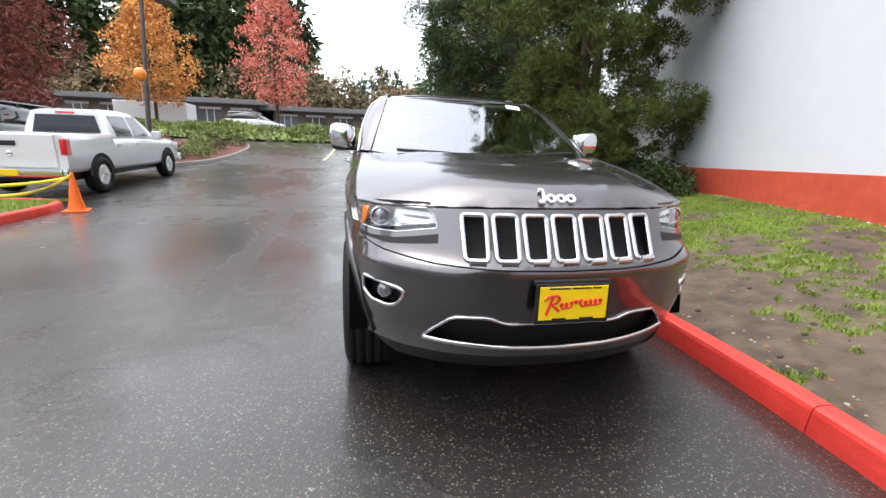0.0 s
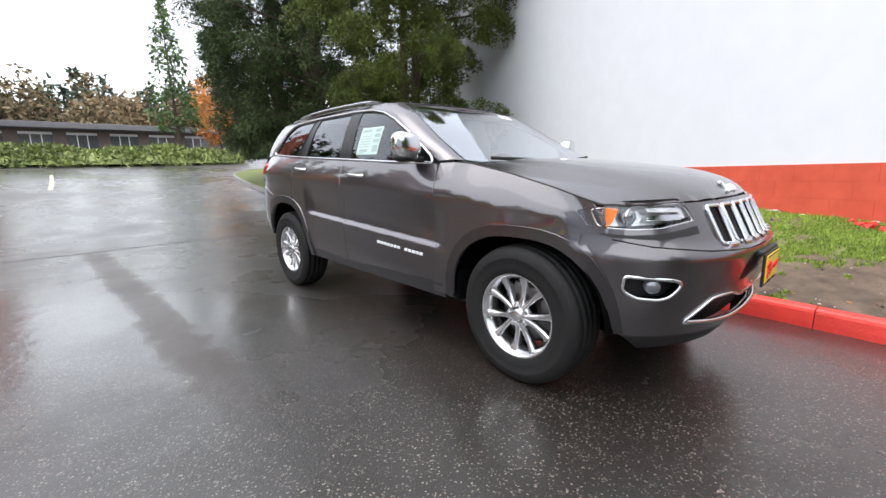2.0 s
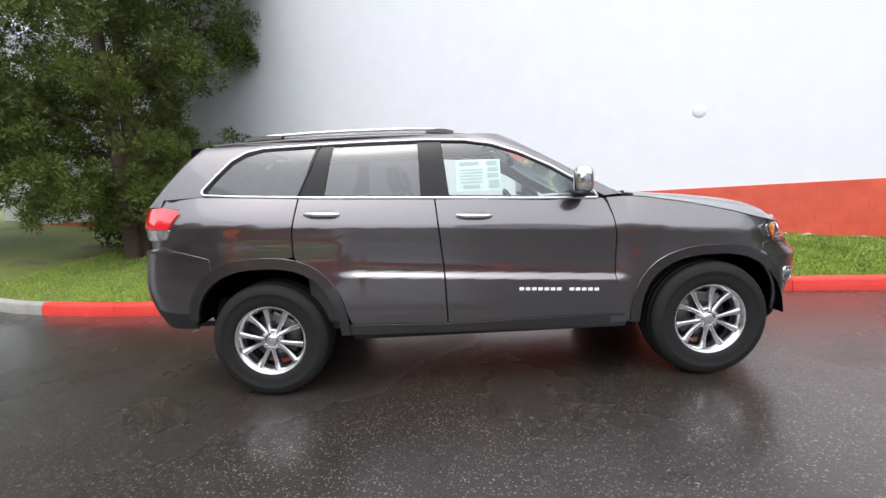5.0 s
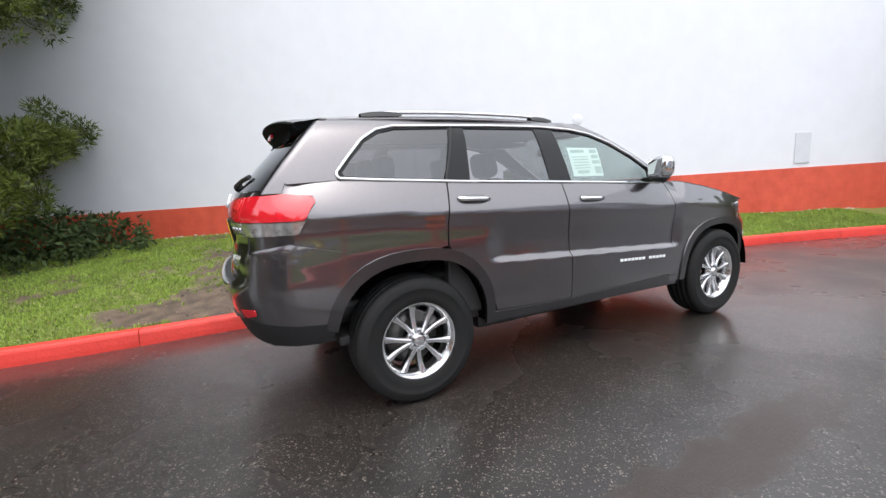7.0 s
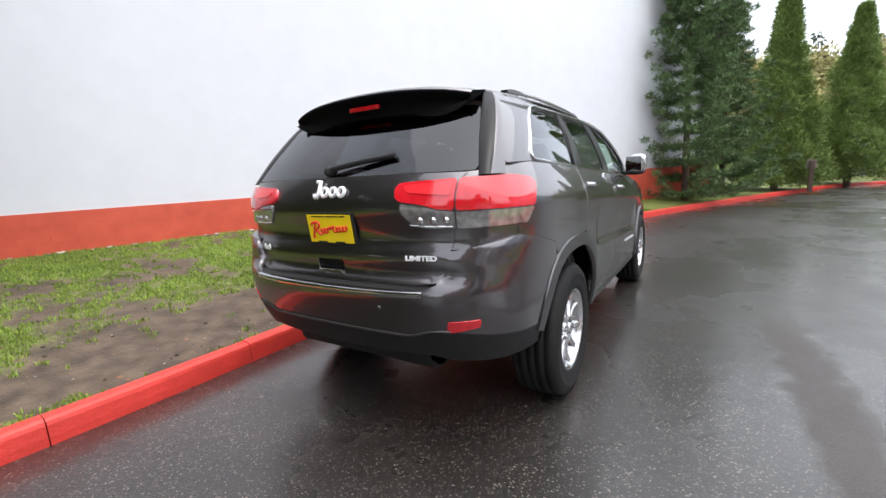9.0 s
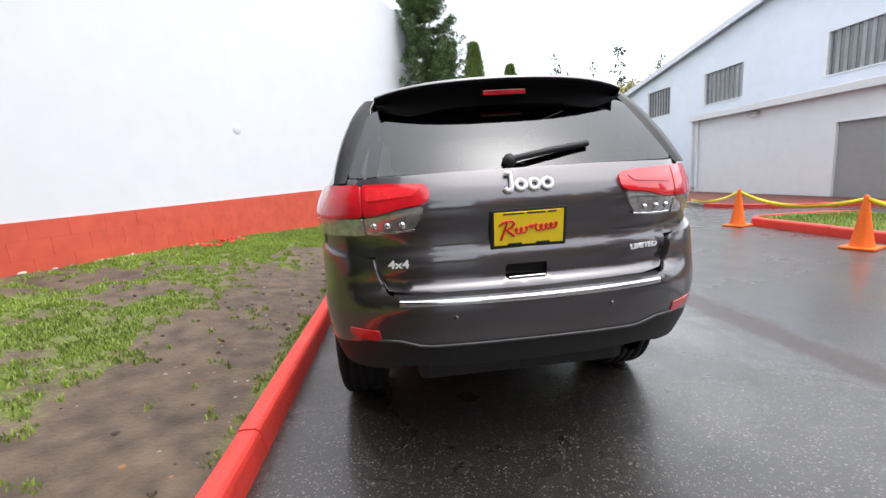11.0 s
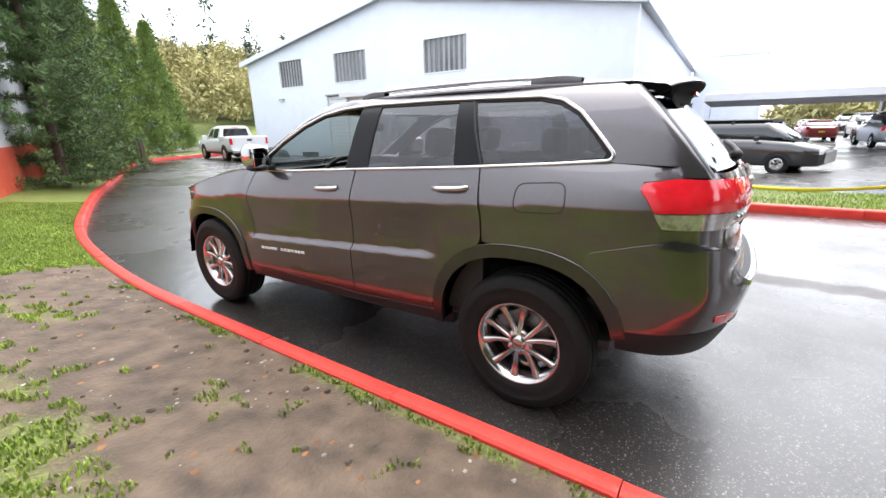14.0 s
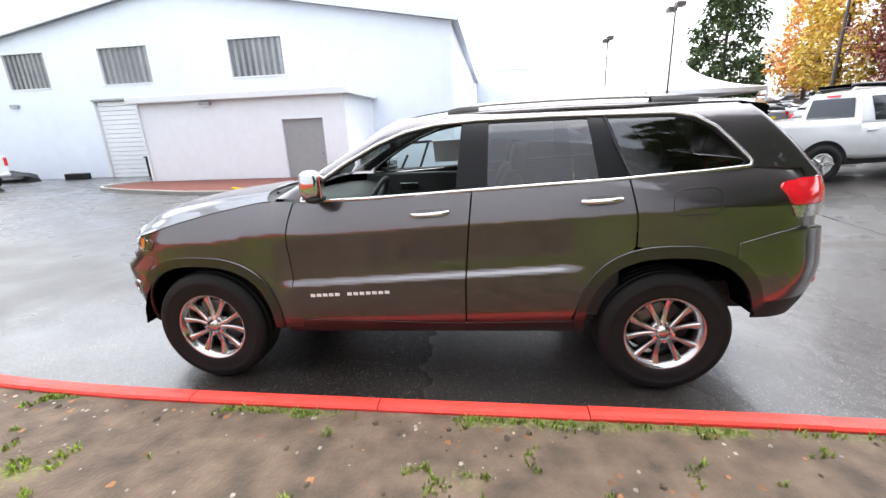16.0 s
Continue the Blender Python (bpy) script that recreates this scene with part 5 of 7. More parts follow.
        rows.append([side[0], side[1], side[2], side[2] * .72 + g * .28 + np.array([sg * .012, .014, 0]), side[2] * .3 + g * .7 + np.array([sg * .006, .012, 0]), g])
    rp = loft("rear_pillar", rows, paint, suv)
    # painted columns next to the glass are coloured black to suppress a sky highlight
    rp.data.materials.append(gloss_black)
    for pg in rp.data.polygons:
        if pg.index % 5 >= 3:
            pg.material_index = 1

# bonnet
FRONT_Y = pchip([(0, -2.205), (.3, -2.185), (.46, -2.155), (.56, -2.11), (.68, -2.04), (.78, -1.97), (.866, -1.88)])
HOOD_MID = pchip([(-2.25, 1.085), (-2.1, 1.115), (-1.8, 1.165), (-1.5, 1.2), (-1.2, 1.228), (-.9, 1.25)])


def hood_skin(x, y):
    x, y = np.asarray(x, float), np.asarray(y, float)
    xs = np.maximum(FENDER_X(y), .3)
    edge = TOPZ(y)
    r = np.clip(np.abs(x) / xs, 0, 1.1)
    z = edge + (HOOD_MID(y) - edge) * (1 - r ** 2.6)
    z = z + .012 * smooth(.62, .46, np.abs(x)) * smooth(-2.2, -1.9, y)
    back = np.maximum(y - FRONT_Y(np.abs(x)), 0)
    lip = np.where(np.abs(x) < .86, 1, 0)
    low = 1.018 - .012 * (np.abs(x) / .8) ** 2
    k = np.exp(-back / .055) * smooth(.87, .74, np.abs(x))
    z = z * (1 - k) + low * k
    return np.stack([x + 0 * y, y + 0 * x, z], -1)


hx = [0, .15, .3, .46, .56, .68, .78, .855]
hood_line = [(-x, float(FRONT_Y(x))) for x in hx[::-1]] + [(x, float(FRONT_Y(x))) for x in hx[1:]]
hood_line += [(float(FENDER_X(y)) - .004, y) for y in (-1.75, -1.6, -1.4, -1.25, -1.1, -.97)]
hood_line += [(x, -1.235 + .25 * (x / .8) ** 2) for x in (.75, .6, .4, .2, 0, -.2, -.4, -.6, -.75)]
hood_line += [(-float(FENDER_X(y)) + .004, y) for y in (-.97, -1.1, -1.25, -1.4, -1.6, -1.75)]
gap_l = [(float(FENDER_X(y)) - .002, y) for y in np.linspace(-1.865, -.95, 25)]
for sg in (-1, 1):
    tube("bonnet_gap", [(sg * x, y, float(TOPZ(y)) + .001) for x, y in gap_l], .0042, satin_black, suv)
bonnet = panel("bonnet", hood_line, hood_skin, wet_paint, suv, step=.045, outward=(0, 0, 1), label="wet bonnet beaded with rain")


# roof
def roof_skin(x, y):
    x, y = np.asarray(x, float), np.asarray(y, float)
    mid = ROOF_MID(y)
    return np.stack([x + 0 * y, y + 0 * x, mid - .022 * (np.abs(x) / .62) ** 2 - .03 * (np.abs(x) / .66) ** 8], -1)


ROOF_MID = pchip([(-.4, 1.60), (-.25, 1.664), (0, 1.722), (.5, 1.766), (1.0, 1.773), (1.5, 1.763), (1.85, 1.746), (2.0, 1.735)])
roof_line = [(-.60, -.18), (0, -.205), (.60, -.18), (.645, 0), (.665, .5), (.665, 1.2), (.64, 1.6), (.60, 1.86), (-.60, 1.86), (-.64, 1.6), (-.665, 1.2), (-.665, .5), (-.645, 0)]
panel("roof", roof_line, roof_skin, paint, suv, step=.08, outward=(0, 0, 1))
glass_roof = rounded([(-.46, -.12), (.46, -.12), (.48, .9), (-.48, .9)], .08)
panel("sunroof_glass", glass_roof, roof_skin, gloss_black, suv, step=.1, lift=.004, outward=(0, 0, 1))

# windscreen and back glass
ws = [(-.765, 1.235), (-.4, 1.185), (0, 1.165), (.4, 1.185), (.765, 1.235), (.70, 1.42), (.615, 1.655), (.3, 1.678), (0, 1.685), (-.3, 1.678), (-.615, 1.655), (-.70, 1.42)]
panel("windscreen", ws, screen, screen_glass, suv, step=.1, lip=0)
bg = [(-.735, 1.318), (.735, 1.318), (.70, 1.42), (.632, 1.62), (.3, 1.66), (-.3, 1.66), (-.632, 1.62), (-.70, 1.42)]
panel("rear_window", rounded(bg, .03), backlight, rear_glass, suv, step=.1, lip=.004)

# nose: upper fascia with lamp and grille openings
HL = [(.852, .985), (.80, 1.004), (.56, 1.003), (.535, .985), (.525, .925), (.60, .915), (.69, .898), (.78, .895), (.835, .902), (.852, .915)]
SLOTS = []
for k in range(7):
    c = (k - 3) * .1265
    SLOTS.append([(c - .046, .812), (c + .046, .812), (c + .049, .987), (c - .049, .987)])
up_line = [(x, 1.012 - .012 * (abs(x) / .8) ** 2) for x in (-.852, -.6, -.3, 0, .3, .6, .852)]
low_line = [(.868, .893), (.85, .86), (.75, .825), (.55, .80), (.3, .788), (0, .785), (-.3, .788), (-.55, .80), (-.75, .825), (-.85, .86), (-.868, .893)]
fascia = keyhole(fz(up_line + low_line), [rounded(fz(HL), .012, 2), rounded(flip_s(fz(HL)), .012, 2)] + [rounded(fz(q), .015, 3) for q in SLOTS])
panel("front_fascia", fascia, wrap, paint, suv, step=.045)
for q in SLOTS:
    ringp = np.array(rounded(fz(q), .018, 4))
    pts = wrap(ringp[:, 0], ringp[:, 1]) + np.array([0, -.004, 0])
    tube("grille_ring", pts.tolist(), .0115, chrome, suv, closed=True, label="chrome grille slot surround")
    foot = [(q[0][0] + .012, .812), (q[1][0] - .012, .812)]
    fp = np.array(fz(foot))
    tube("grille_ring_foot", (wrap(fp[:, 0], fp[:, 1]) + np.array([0, -.012, 0])).tolist(), .016, chrome, suv)
back = lambda s, z: wrap(s, z) + np.array([0, .055, 0])
panel("grille_mesh", fz([(-.52, .80), (.52, .80), (.52, 1.0), (-.52, 1.0)]), back, black_mesh, suv, step=.1, lip=0, outward=(0, -1, 0), label="black honeycomb grille mesh")

# headlamps
for sg in (-1, 1):
    fl = (lambda p: p) if sg > 0 else flip_s
    bowl = lambda s, z: wrap(s, z) + np.array([0, .07, 0]) * 1.0 - np.array([sg * .03, 0, 0])
    lamp = panel("headlamp", fl(fz(HL)), bowl, lamp_bowl, suv, step=.05, lip=-.06, outward=(0, -1, 0), label="clear headlamp with amber corner marker")
    inset = lambda s, z: wrap(s, z) + np.array([-sg * .012, .028, 0])
    strip = [(.545, .985), (.70, .99), (.70, .972), (.565, .965), (.565, .942), (.545, .938)]
    panel("led_strip", fl(fz(strip)), inset, lamp_white, lamp, step=.03, lip=.01, outward=(0, -1, 0))
    bar = [(.555, .955), (.70, .955), (.72, .935), (.57, .93)]
    panel("lamp_bar", fl(fz(bar)), inset, chrome, lamp, step=.03, lip=.02, outward=(0, -1, 0))
    amber_q = [(s_front(.80), .99), (s_y(-1.893, .99), .995), (s_y(-1.896, .95), .955), (s_y(-1.908, .91), .915), (s_front(.842), .906), (s_front(.825), .93)]
    panel("amber_marker", fl(rounded(amber_q, .008, 2)), wrap, amber, lamp, step=.03, lift=.001, lip=.01, outward=(sg * .8, -.6, 0))
    c = wrap(np.array([s_front(sg * .765)]), np.array([.95]))[0] + np.array([-sg * .015, .045, 0])
    ball("projector", c, .04, lens_ball, lamp)
    rim = wrap(np.array([s_front(sg * .765)]), np.array([.95]))[0] + np.array([-sg * .012, .03, 0])
    tube("projector_rim", [(rim[0] + .043 * math.cos(a), rim[1] - sg * .0 + .0, rim[2] + .04 * math.sin(a)) for a in np.linspace(0, math.tau, 20)[:-1]], .006, chrome, lamp, closed=True)
    rim_hl = np.array(fl(rounded(fz(HL), .012, 2)))
    tube("lamp_rim", (wrap(rim_hl[:, 0], rim_hl[:, 1]) + np.array([0, .010, 0])).tolist(), .0045, alloy, lamp, closed=True)
    panel("lens", fl(fz(HL)), wrap, lamp_lens, lamp, step=.05, lift=-.002, lip=0)
    under = [(.525, .905), (.60, .893), (.70, .876), (.80, .872), (.86, .88), (.84, .862), (.72, .85), (.53, .868)]
    panel("lamp_underline", fl(fz(under)), wrap, satin_black, suv, step=.04, lift=.002, lip=.004)

for sg in (-1, 1):
    fl = (lambda p: p) if sg > 0 else flip_s
    panel("wing_backing", fl(sz([(-1.72, .80), (-1.72, .88), (-1.93, .895), (-1.93, .74), (-1.87, .70), (-1.80, .76)])), wrap, paint, suv, step=.04, lift=-.005, lip=.004)

# front bumper with fog lamp and lower intake openings
FOG = [(.838, .690), (.70, .674), (.668, .66), (.672, .63), (.70, .59), (.735, .578), (.80, .586), (.835, .62)]
INTAKE = [(-.47, .568), (-.32, .57), (-.25, .543), (.25, .543), (.32, .57), (.47, .568), (.56, .49), (.60, .445), (.4, .425), (.15, .412), (-.15, .412), (-.4, .425), (-.60, .445), (-.56, .49)]
bump_top = [(x, z - .006) for x, z in low_line[::-1]]
side_l = sz([(-1.905, .889), (-1.815, .866)]) + sz([p for p in F_ARCH if p[0] < -1.80 and p[1] > .43][::-1]) + sz([(-1.95, .40)])
bottom = fz([(.80, .385), (.6, .375), (.3, .365), (0, .362), (-.3, .365), (-.6, .375), (-.80, .385)])
bumper = fz(bump_top[1:-1]) + side_l + bottom + flip_s(side_l)[::-1]
hole_fog = rounded(fz(FOG), .02, 3)
panel("front_bumper", keyhole(bumper, [hole_fog, flip_s(hole_fog), rounded(fz(INTAKE), .02, 3)]), wrap, paint, suv, step=.045)
ip = np.array(rounded(fz(INTAKE), .03, 4))
tube("intake_trim", (wrap(ip[:, 0], ip[:, 1]) + np.array([0, -.004, 0])).tolist(), .0075, chrome, suv, closed=True, label="chrome lower intake trim")
lowbar = np.array(fz([(x, .417 + .033 * (x / .55) ** 2) for x in np.linspace(-.585, .585, 17)]))
tube("intake_lower_bar", (wrap(lowbar[:, 0], lowbar[:, 1]) + np.array([0, -.012, 0])).tolist(), .012, chrome, suv)
panel("intake_mesh", fz([(-.60, .40), (.60, .40), (.60, .61), (-.60, .61)]), back, black_mesh, suv, step=.1, lip=0, outward=(0, -1, 0))
for sg in (-1, 1):
    fl = (lambda p: p) if sg > 0 else flip_s
    fog_ring = np.array(fl(hole_fog))
    fog = tube("fog_lamp", (wrap(fog_ring[:, 0], fog_ring[:, 1]) + np.array([0, -.002, 0])).tolist(), .009, chrome, suv, closed=True, label="chrome-ringed fog lamp")
    panel("fog_bezel", fl(fz(FOG)), lambda s, z: wrap(s, z) + np.array([-sg * .03, .04, 0]), satin_black, fog, step=.05, lip=0, outward=(0, -1, 0))
    c = wrap(np.array([s_front(sg * .75)]), np.array([.64]))[0] + np.array([-sg * .012, .03, 0])
    ball("fog_lens", c, .04, lens_ball, fog)
chin = fz([(.80, .384), (.6, .374), (.3, .364), (0, .361), (-.3, .364), (-.6, .374), (-.80, .384), (-.72, .30), (0, .283), (.72, .30)])
panel("chin", chin, wrap, satin_black, suv, step=.06)

# number plates: yellow dealer plates in black frames
def plate(y, z, lean, sgn, parent):
    bm = bmesh.new()
    box(bm, (0, 0, 0), (.325, .012, .168), bevel=.006)
    holder = part("plate_frame", bm, satin_black, parent)
    holder.matrix_basis = pose(0, y, z, lean, 0, 0 if sgn < 0 else 180)
    bm = bmesh.new()
    box(bm, (0, -.009, .004), (.295, .004, .14), bevel=.004)
    part("plate_sheet", bm, yellow_plate, holder, "yellow dealer plate with red script strokes")
    capital = [(-.118, -.036), (-.104, .004), (-.092, .034), (-.112, .040), (-.126, .026), (-.10, .042), (-.072, .040), (-.062, .026), (-.075, .010), (-.096, .004), (-.078, -.010), (-.062, -.026)]
    word = []
    for q in range(91):
        u = q / 90
        rise = .026 * (math.exp(-((u - .33) / .03) ** 2) + math.exp(-((u - .45) / .03) ** 2))
        word.append((-.058 + .178 * u + .008 * math.cos(u * 8.5 * math.tau), .012 * math.sin(u * 8.5 * math.tau) + rise - .006))
    for run, w in ((capital, .0058), (word, .0046)):
        tube("plate_stroke", [(x, -.0125, z + .09 * x + .004) for x, z in run], w, red_script, holder)
    for x0, x1, z in ((-.11, -.02, .066), (-.01, .07, .066), (.078, .115, .066)):
        bm = bmesh.new()
        box(bm, ((x0 + x1) / 2, -.0115, z), (x1 - x0, .003, .006), bevel=.001)
        part("plate_bar", bm, satin_black, holder)
    for dx in (-.06, .06):
        bm = bmesh.new()
        box(bm, (dx, -.012, -.064), (.06, .006, .012), bevel=.002)
        part("plate_tab", bm, satin_black, holder)
    return holder


plate(-2.392, .655, 0, -1, suv)
plate(2.382, 1.07, 8, 1, suv)
bm = bmesh.new()
box(bm, (0, -2.375, .74), (.33, .03, .02), bevel=.006)
part("plate_bracket", bm, satin_black, suv)

# tail: lift gate, tail lamps, bumper
gate = [(-.665, 1.09), (-.648, 1.0), (-.635, .90), (-.60, .85), (-.5, .836), (0, .832), (.5, .836), (.60, .85), (.635, .90), (.648, 1.0), (.665, 1.09), (.672, 1.28), (.70, 1.312), (.3, 1.318), (-.3, 1.318), (-.70, 1.312), (-.672, 1.28)]


def tail_skin(s, z):
    """The gate's skin; s runs across the tail, from one side to the other."""
    s = np.asarray(s, float)
    return wrap(np.where(s >= 0, LENGTH - s, -LENGTH - s), z)


def tz(points):
    return [(math.copysign(LENGTH - abs(s_rear(x)), x), z) for x, z in points]


handle_hole = [(-.075, .862), (.105, .862), (.105, .925), (-.075, .925)]
lg = panel("lift_gate", keyhole(tz(gate), [rounded(tz(handle_hole), .015, 3)]), tail_skin, paint, suv, step=.045, outward=(0, 1, 0))
panel("gate_handle_recess", tz(handle_hole), lambda s, z: tail_skin(s, z) + np.array([0, -.03, 0]), satin_black, lg, step=.05, lip=-.03, outward=(0, 1, 0))
tube("gate_handle_bar", (tail_skin(np.array([tz([(x, .87)])[0][0] for x in (-.065, .09)]), np.array([.868, .868])) + np.array([0, .004, 0])).tolist(), .006, chrome, lg)
for sg in (-1, 1):
    inner = [(.40, 1.255), (.42, 1.272), (.668, 1.284), (.668, 1.158), (.60, 1.165), (.52, 1.185), (.43, 1.195), (.402, 1.215)]
    low_in = [(.43, 1.190), (.52, 1.180), (.60, 1.160), (.668, 1.153), (.668, 1.082), (.54, 1.082), (.48, 1.098), (.435, 1.15)]
    mir = lambda pts: [(sg * x, z) for x, z in pts]
    tl = panel("tail_lamp", tz(mir(rounded(inner, .015, 3))), tail_skin, red_lens, suv, step=.04, lift=.014, lip=.03, outward=(0, 1, 0), label="red tail lamp with clear lower lens")
    panel("reverse_lens", tz(mir(rounded(low_in, .012, 3))), tail_skin, clear_lens, tl, step=.04, lift=.010, lip=.03, outward=(0, 1, 0))
    glow = [(.44, 1.252), (.46, 1.262), (.652, 1.270), (.652, 1.215), (.56, 1.222), (.47, 1.228)]
    panel("lamp_panel", tz(mir(rounded(glow, .01, 3))), tail_skin, red_panel, tl, step=.04, lift=.017, lip=.004, outward=(0, 1, 0), label="brighter red lamp segment")
    for bx in (.52, .58, .635):
        bq = tail_skin(np.array([tz([(sg * bx, 1.118)])[0][0]]), np.array([1.118]))[0]
        ball("reverse_bulb", bq + np.array([0, .006, 0]), .016, chrome, tl)
    tb = np.array(tz(mir([(.47, 1.094), (.55, 1.088), (.66, 1.088)])))
    tube("lens_chrome", (tail_skin(tb[:, 0], tb[:, 1]) + np.array([0, .012, 0])).tolist(), .006, chrome, tl)
    fl = (lambda p: p) if sg > 0 else flip_s
    o_red = [(s_rear(.676), 1.284), (s_y(2.14, 1.25), 1.29), (s_y(1.99, 1.27), 1.272), (s_y(1.985, 1.2), 1.25), (s_y(2.035, 1.2), 1.158), (s_rear(.676), 1.158)]
    o_clr = [(s_rear(.676), 1.153), (s_y(2.037, 1.15), 1.153), (s_y(2.075, 1.1), 1.088), (s_rear(.676), 1.082)]
    tl2 = panel("quarter_lamp", fl(rounded(o_red, .015, 3)), wrap, red_lens, suv, step=.04, lift=.014, lip=.03, label="red tail lamp with clear lower lens")
    panel("quarter_reverse_lens", fl(rounded(o_clr, .012, 3)), wrap, clear_lens, tl2, step=.04, lift=.010, lip=.03)
    # dark body behind the lamps
    backing = [(s_rear(.68), 1.315), (s_y(2.16, 1.3), 1.325), (s_y(2.06, 1.3), 1.358), (s_y(1.90, 1.3), 1.345), (s_y(1.93, 1.27), 1.28), (s_y(1.97, 1.1), 1.06), (s_y(2.05, 1.06), 1.0), (s_rear(.75), .99), (s_rear(.64), .99)]
    panel("rear_corner", fl(backing), wrap, paint, suv, step=.04, lift=-.006)

for sg in (-1, 1):
    fl = (lambda p: p) if sg > 0 else flip_s
    panel("quarter_backing", fl(sz([(1.66, .88), (1.72, 1.0), (2.1, 1.06), (2.12, .98), (1.95, .90), (1.86, .80), (1.78, .86)])), wrap, paint, suv, step=.04, lift=-.006, lip=.004)

rb_in = [(.655, .985), (.64, .905), (.605, .845), (.56, .826)]
half = sz([(1.795, .952), (1.97, 1.003), (2.12, 1.037)]) + rz(rb_in) + rz([(.3, .822), (0, .82)])
low_half = rz([(0, .60), (.3, .605), (.5, .615), (.6, .65), (.66, .645)]) + sz([(2.24, .62), (2.1, .60), (1.93, .59)])


def tail_from_wrap(points):
    return [(math.copysign(LENGTH - abs(s), s if s else 1), z) for s, z in points]


def bumper_skin(s, z):
    """The rear bumper stands proud of the gate, with a stepped top edge."""
    q = tail_skin(s, z)
    out = .028 * smooth(1.05, 1.0, q[..., 2]) * smooth(1.85, 2.15, q[..., 1])
    return q + np.stack([0 * out, out, 0 * out], -1)


arch_edge = sz([p for p in R_ARCH if p[0] > 1.79 and p[1] > .59])
half = tail_from_wrap(half)
low_half = tail_from_wrap(low_half)
arch_edge = tail_from_wrap(arch_edge)
full = half[::-1] + arch_edge + low_half[::-1][:-1] + [(-s, z) for s, z in (low_half + arch_edge[::-1] + half)][:-1]
panel("rear_bumper", full, bumper_skin, paint, suv, step=.03, outward=(0, 1, 0), lift=.003, lip=.036)
apron_half = tail_from_wrap(rz([(0, .595), (.3, .60), (.5, .61), (.6, .645), (.66, .64)]) + sz([(2.24, .615), (2.1, .595), (1.93, .59), (1.935, .485), (2.1, .475)]) + rz([(.66, .485), (.55, .505), (.3, .495), (0, .49)]))
apron = apron_half + [(-s, z) for s, z in apron_half[::-1]][1:-1]
panel("rear_apron", apron, bumper_skin, satin_black, suv, step=.06, outward=(0, 1, 0), lift=.002, label="black lower rear valance")
line = np.array(tz([(x, .606 + .035 * smooth(.45, .6, abs(x))) for x in np.linspace(-.66, .66, 31)]))
tube("apron_strip", (bumper_skin(line[:, 0], line[:, 1]) + np.array([0, .006, 0])).tolist(), .007, grey_strip, suv)
cb = np.array(tz([(x, .80 + .008 * (x / .57) ** 2) for x in np.linspace(-.555, .555, 21)]))
tube("bumper_chrome", (bumper_skin(cb[:, 0], cb[:, 1]) + np.array([0, .003, 0])).tolist(), .016, chrome, suv, label="chrome strip along the rear bumper")
# step pad on top of the bumper
rows = []
for x in np.linspace(-.58, .58, 17):
    a = bumper_skin(np.array([tz([(x, .82)])[0][0]]), np.array([.82]))[0]
    rows.append([a + np.array([0, .004, -.003]), a + np.array([0, -.03, .012]), a + np.array([0, -.10, .014])])
loft("bumper_step", rows, satin_black, suv)
for sg in (-1, 1):
    q = [(sg * x, z) for x, z in ((.645, .635), (.77, .665), (.775, .70), (.65, .69))]
    panel("bumper_reflector", tz(rounded(q, .008, 2)), bumper_skin, red_lens, suv, step=.04, lift=.008, lip=.005, outward=(0, 1, 0), label="red rear reflector")
    for zz in (.72,):
        c = bumper_skin(np.array([tz([(sg * .33, .74)])[0][0]]), np.array([.735]))[0]
        ball("parking_sensor", c - np.array([0, .004, 0]), .012, paint, suv)
bm = bmesh.new()
bmesh.ops.create_cone(bm, cap_ends=False, segments=20, radius1=.044, radius2=.046, depth=.26, matrix=pose(-.52, 2.15, .475, 90, 0, 0))
tip = part("exhaust_tip", bm, chrome, suv)

# roof spoiler
rows = []
for x in np.linspace(-.60, .60, 21):
    u = abs(x) / .60
    yb = 2.115 - .10 * u ** 2.5
    zt = 1.735 - .03 * u ** 2 - .018 * u ** 6
    front = 1.84
    yf_low = float(backlight(np.array([x * .96]), np.array([1.60]))[0][1]) + .0
    rows.append([(x, front, float(roof_skin(np.array([x]), np.array([front]))[0][2]) + .002), (x, (front + yb) / 2, zt + .012), (x, yb - .02, zt + .002), (x, yb, zt - .012), (x, yb - .008, zt - .028),
                 (x * .985, yb - .05, zt - .045), (x * .99, 2.03, 1.612 + .03 * u ** 6), (x * .97, yf_low + .012, 1.575 + .05 * u ** 6)])
sp = loft("spoiler", rows[:], paint, suv)
sp.data.materials.append(dull_black)
for p in sp.data.polygons:
    if (p.index % 7) >= 3:
        p.material_index = 1
for sg in (-1, 1):
    row = rows[-1] if sg > 0 else rows[0]
    mesh_part("spoiler_end", [tuple(v) for v in row], [tuple(range(len(row)))], dull_black, sp, "")
bm = bmesh.new()
box(bm, (0, 2.075, 1.668), (.20, .02, .022), bevel=.004, m=pose(0, 0, 0))
part("high_brake_lamp", bm, red_lens, sp, "red high-level brake lamp")
# rear wiper
tube("rear_wiper", [tuple(backlight(np.array([x]), np.array([z]))[0] + np.array([0, d, .0])) for x, z, d in ((.06, 1.345, .02), (.02, 1.358, .035), (-.15, 1.385, .03), (-.32, 1.405, .02))], .014, satin_black, suv)
ball("wiper_boss", tuple(backlight(np.array([.05]), np.array([1.348]))[0] + np.array([0, .015, 0])), .03, satin_black, suv)

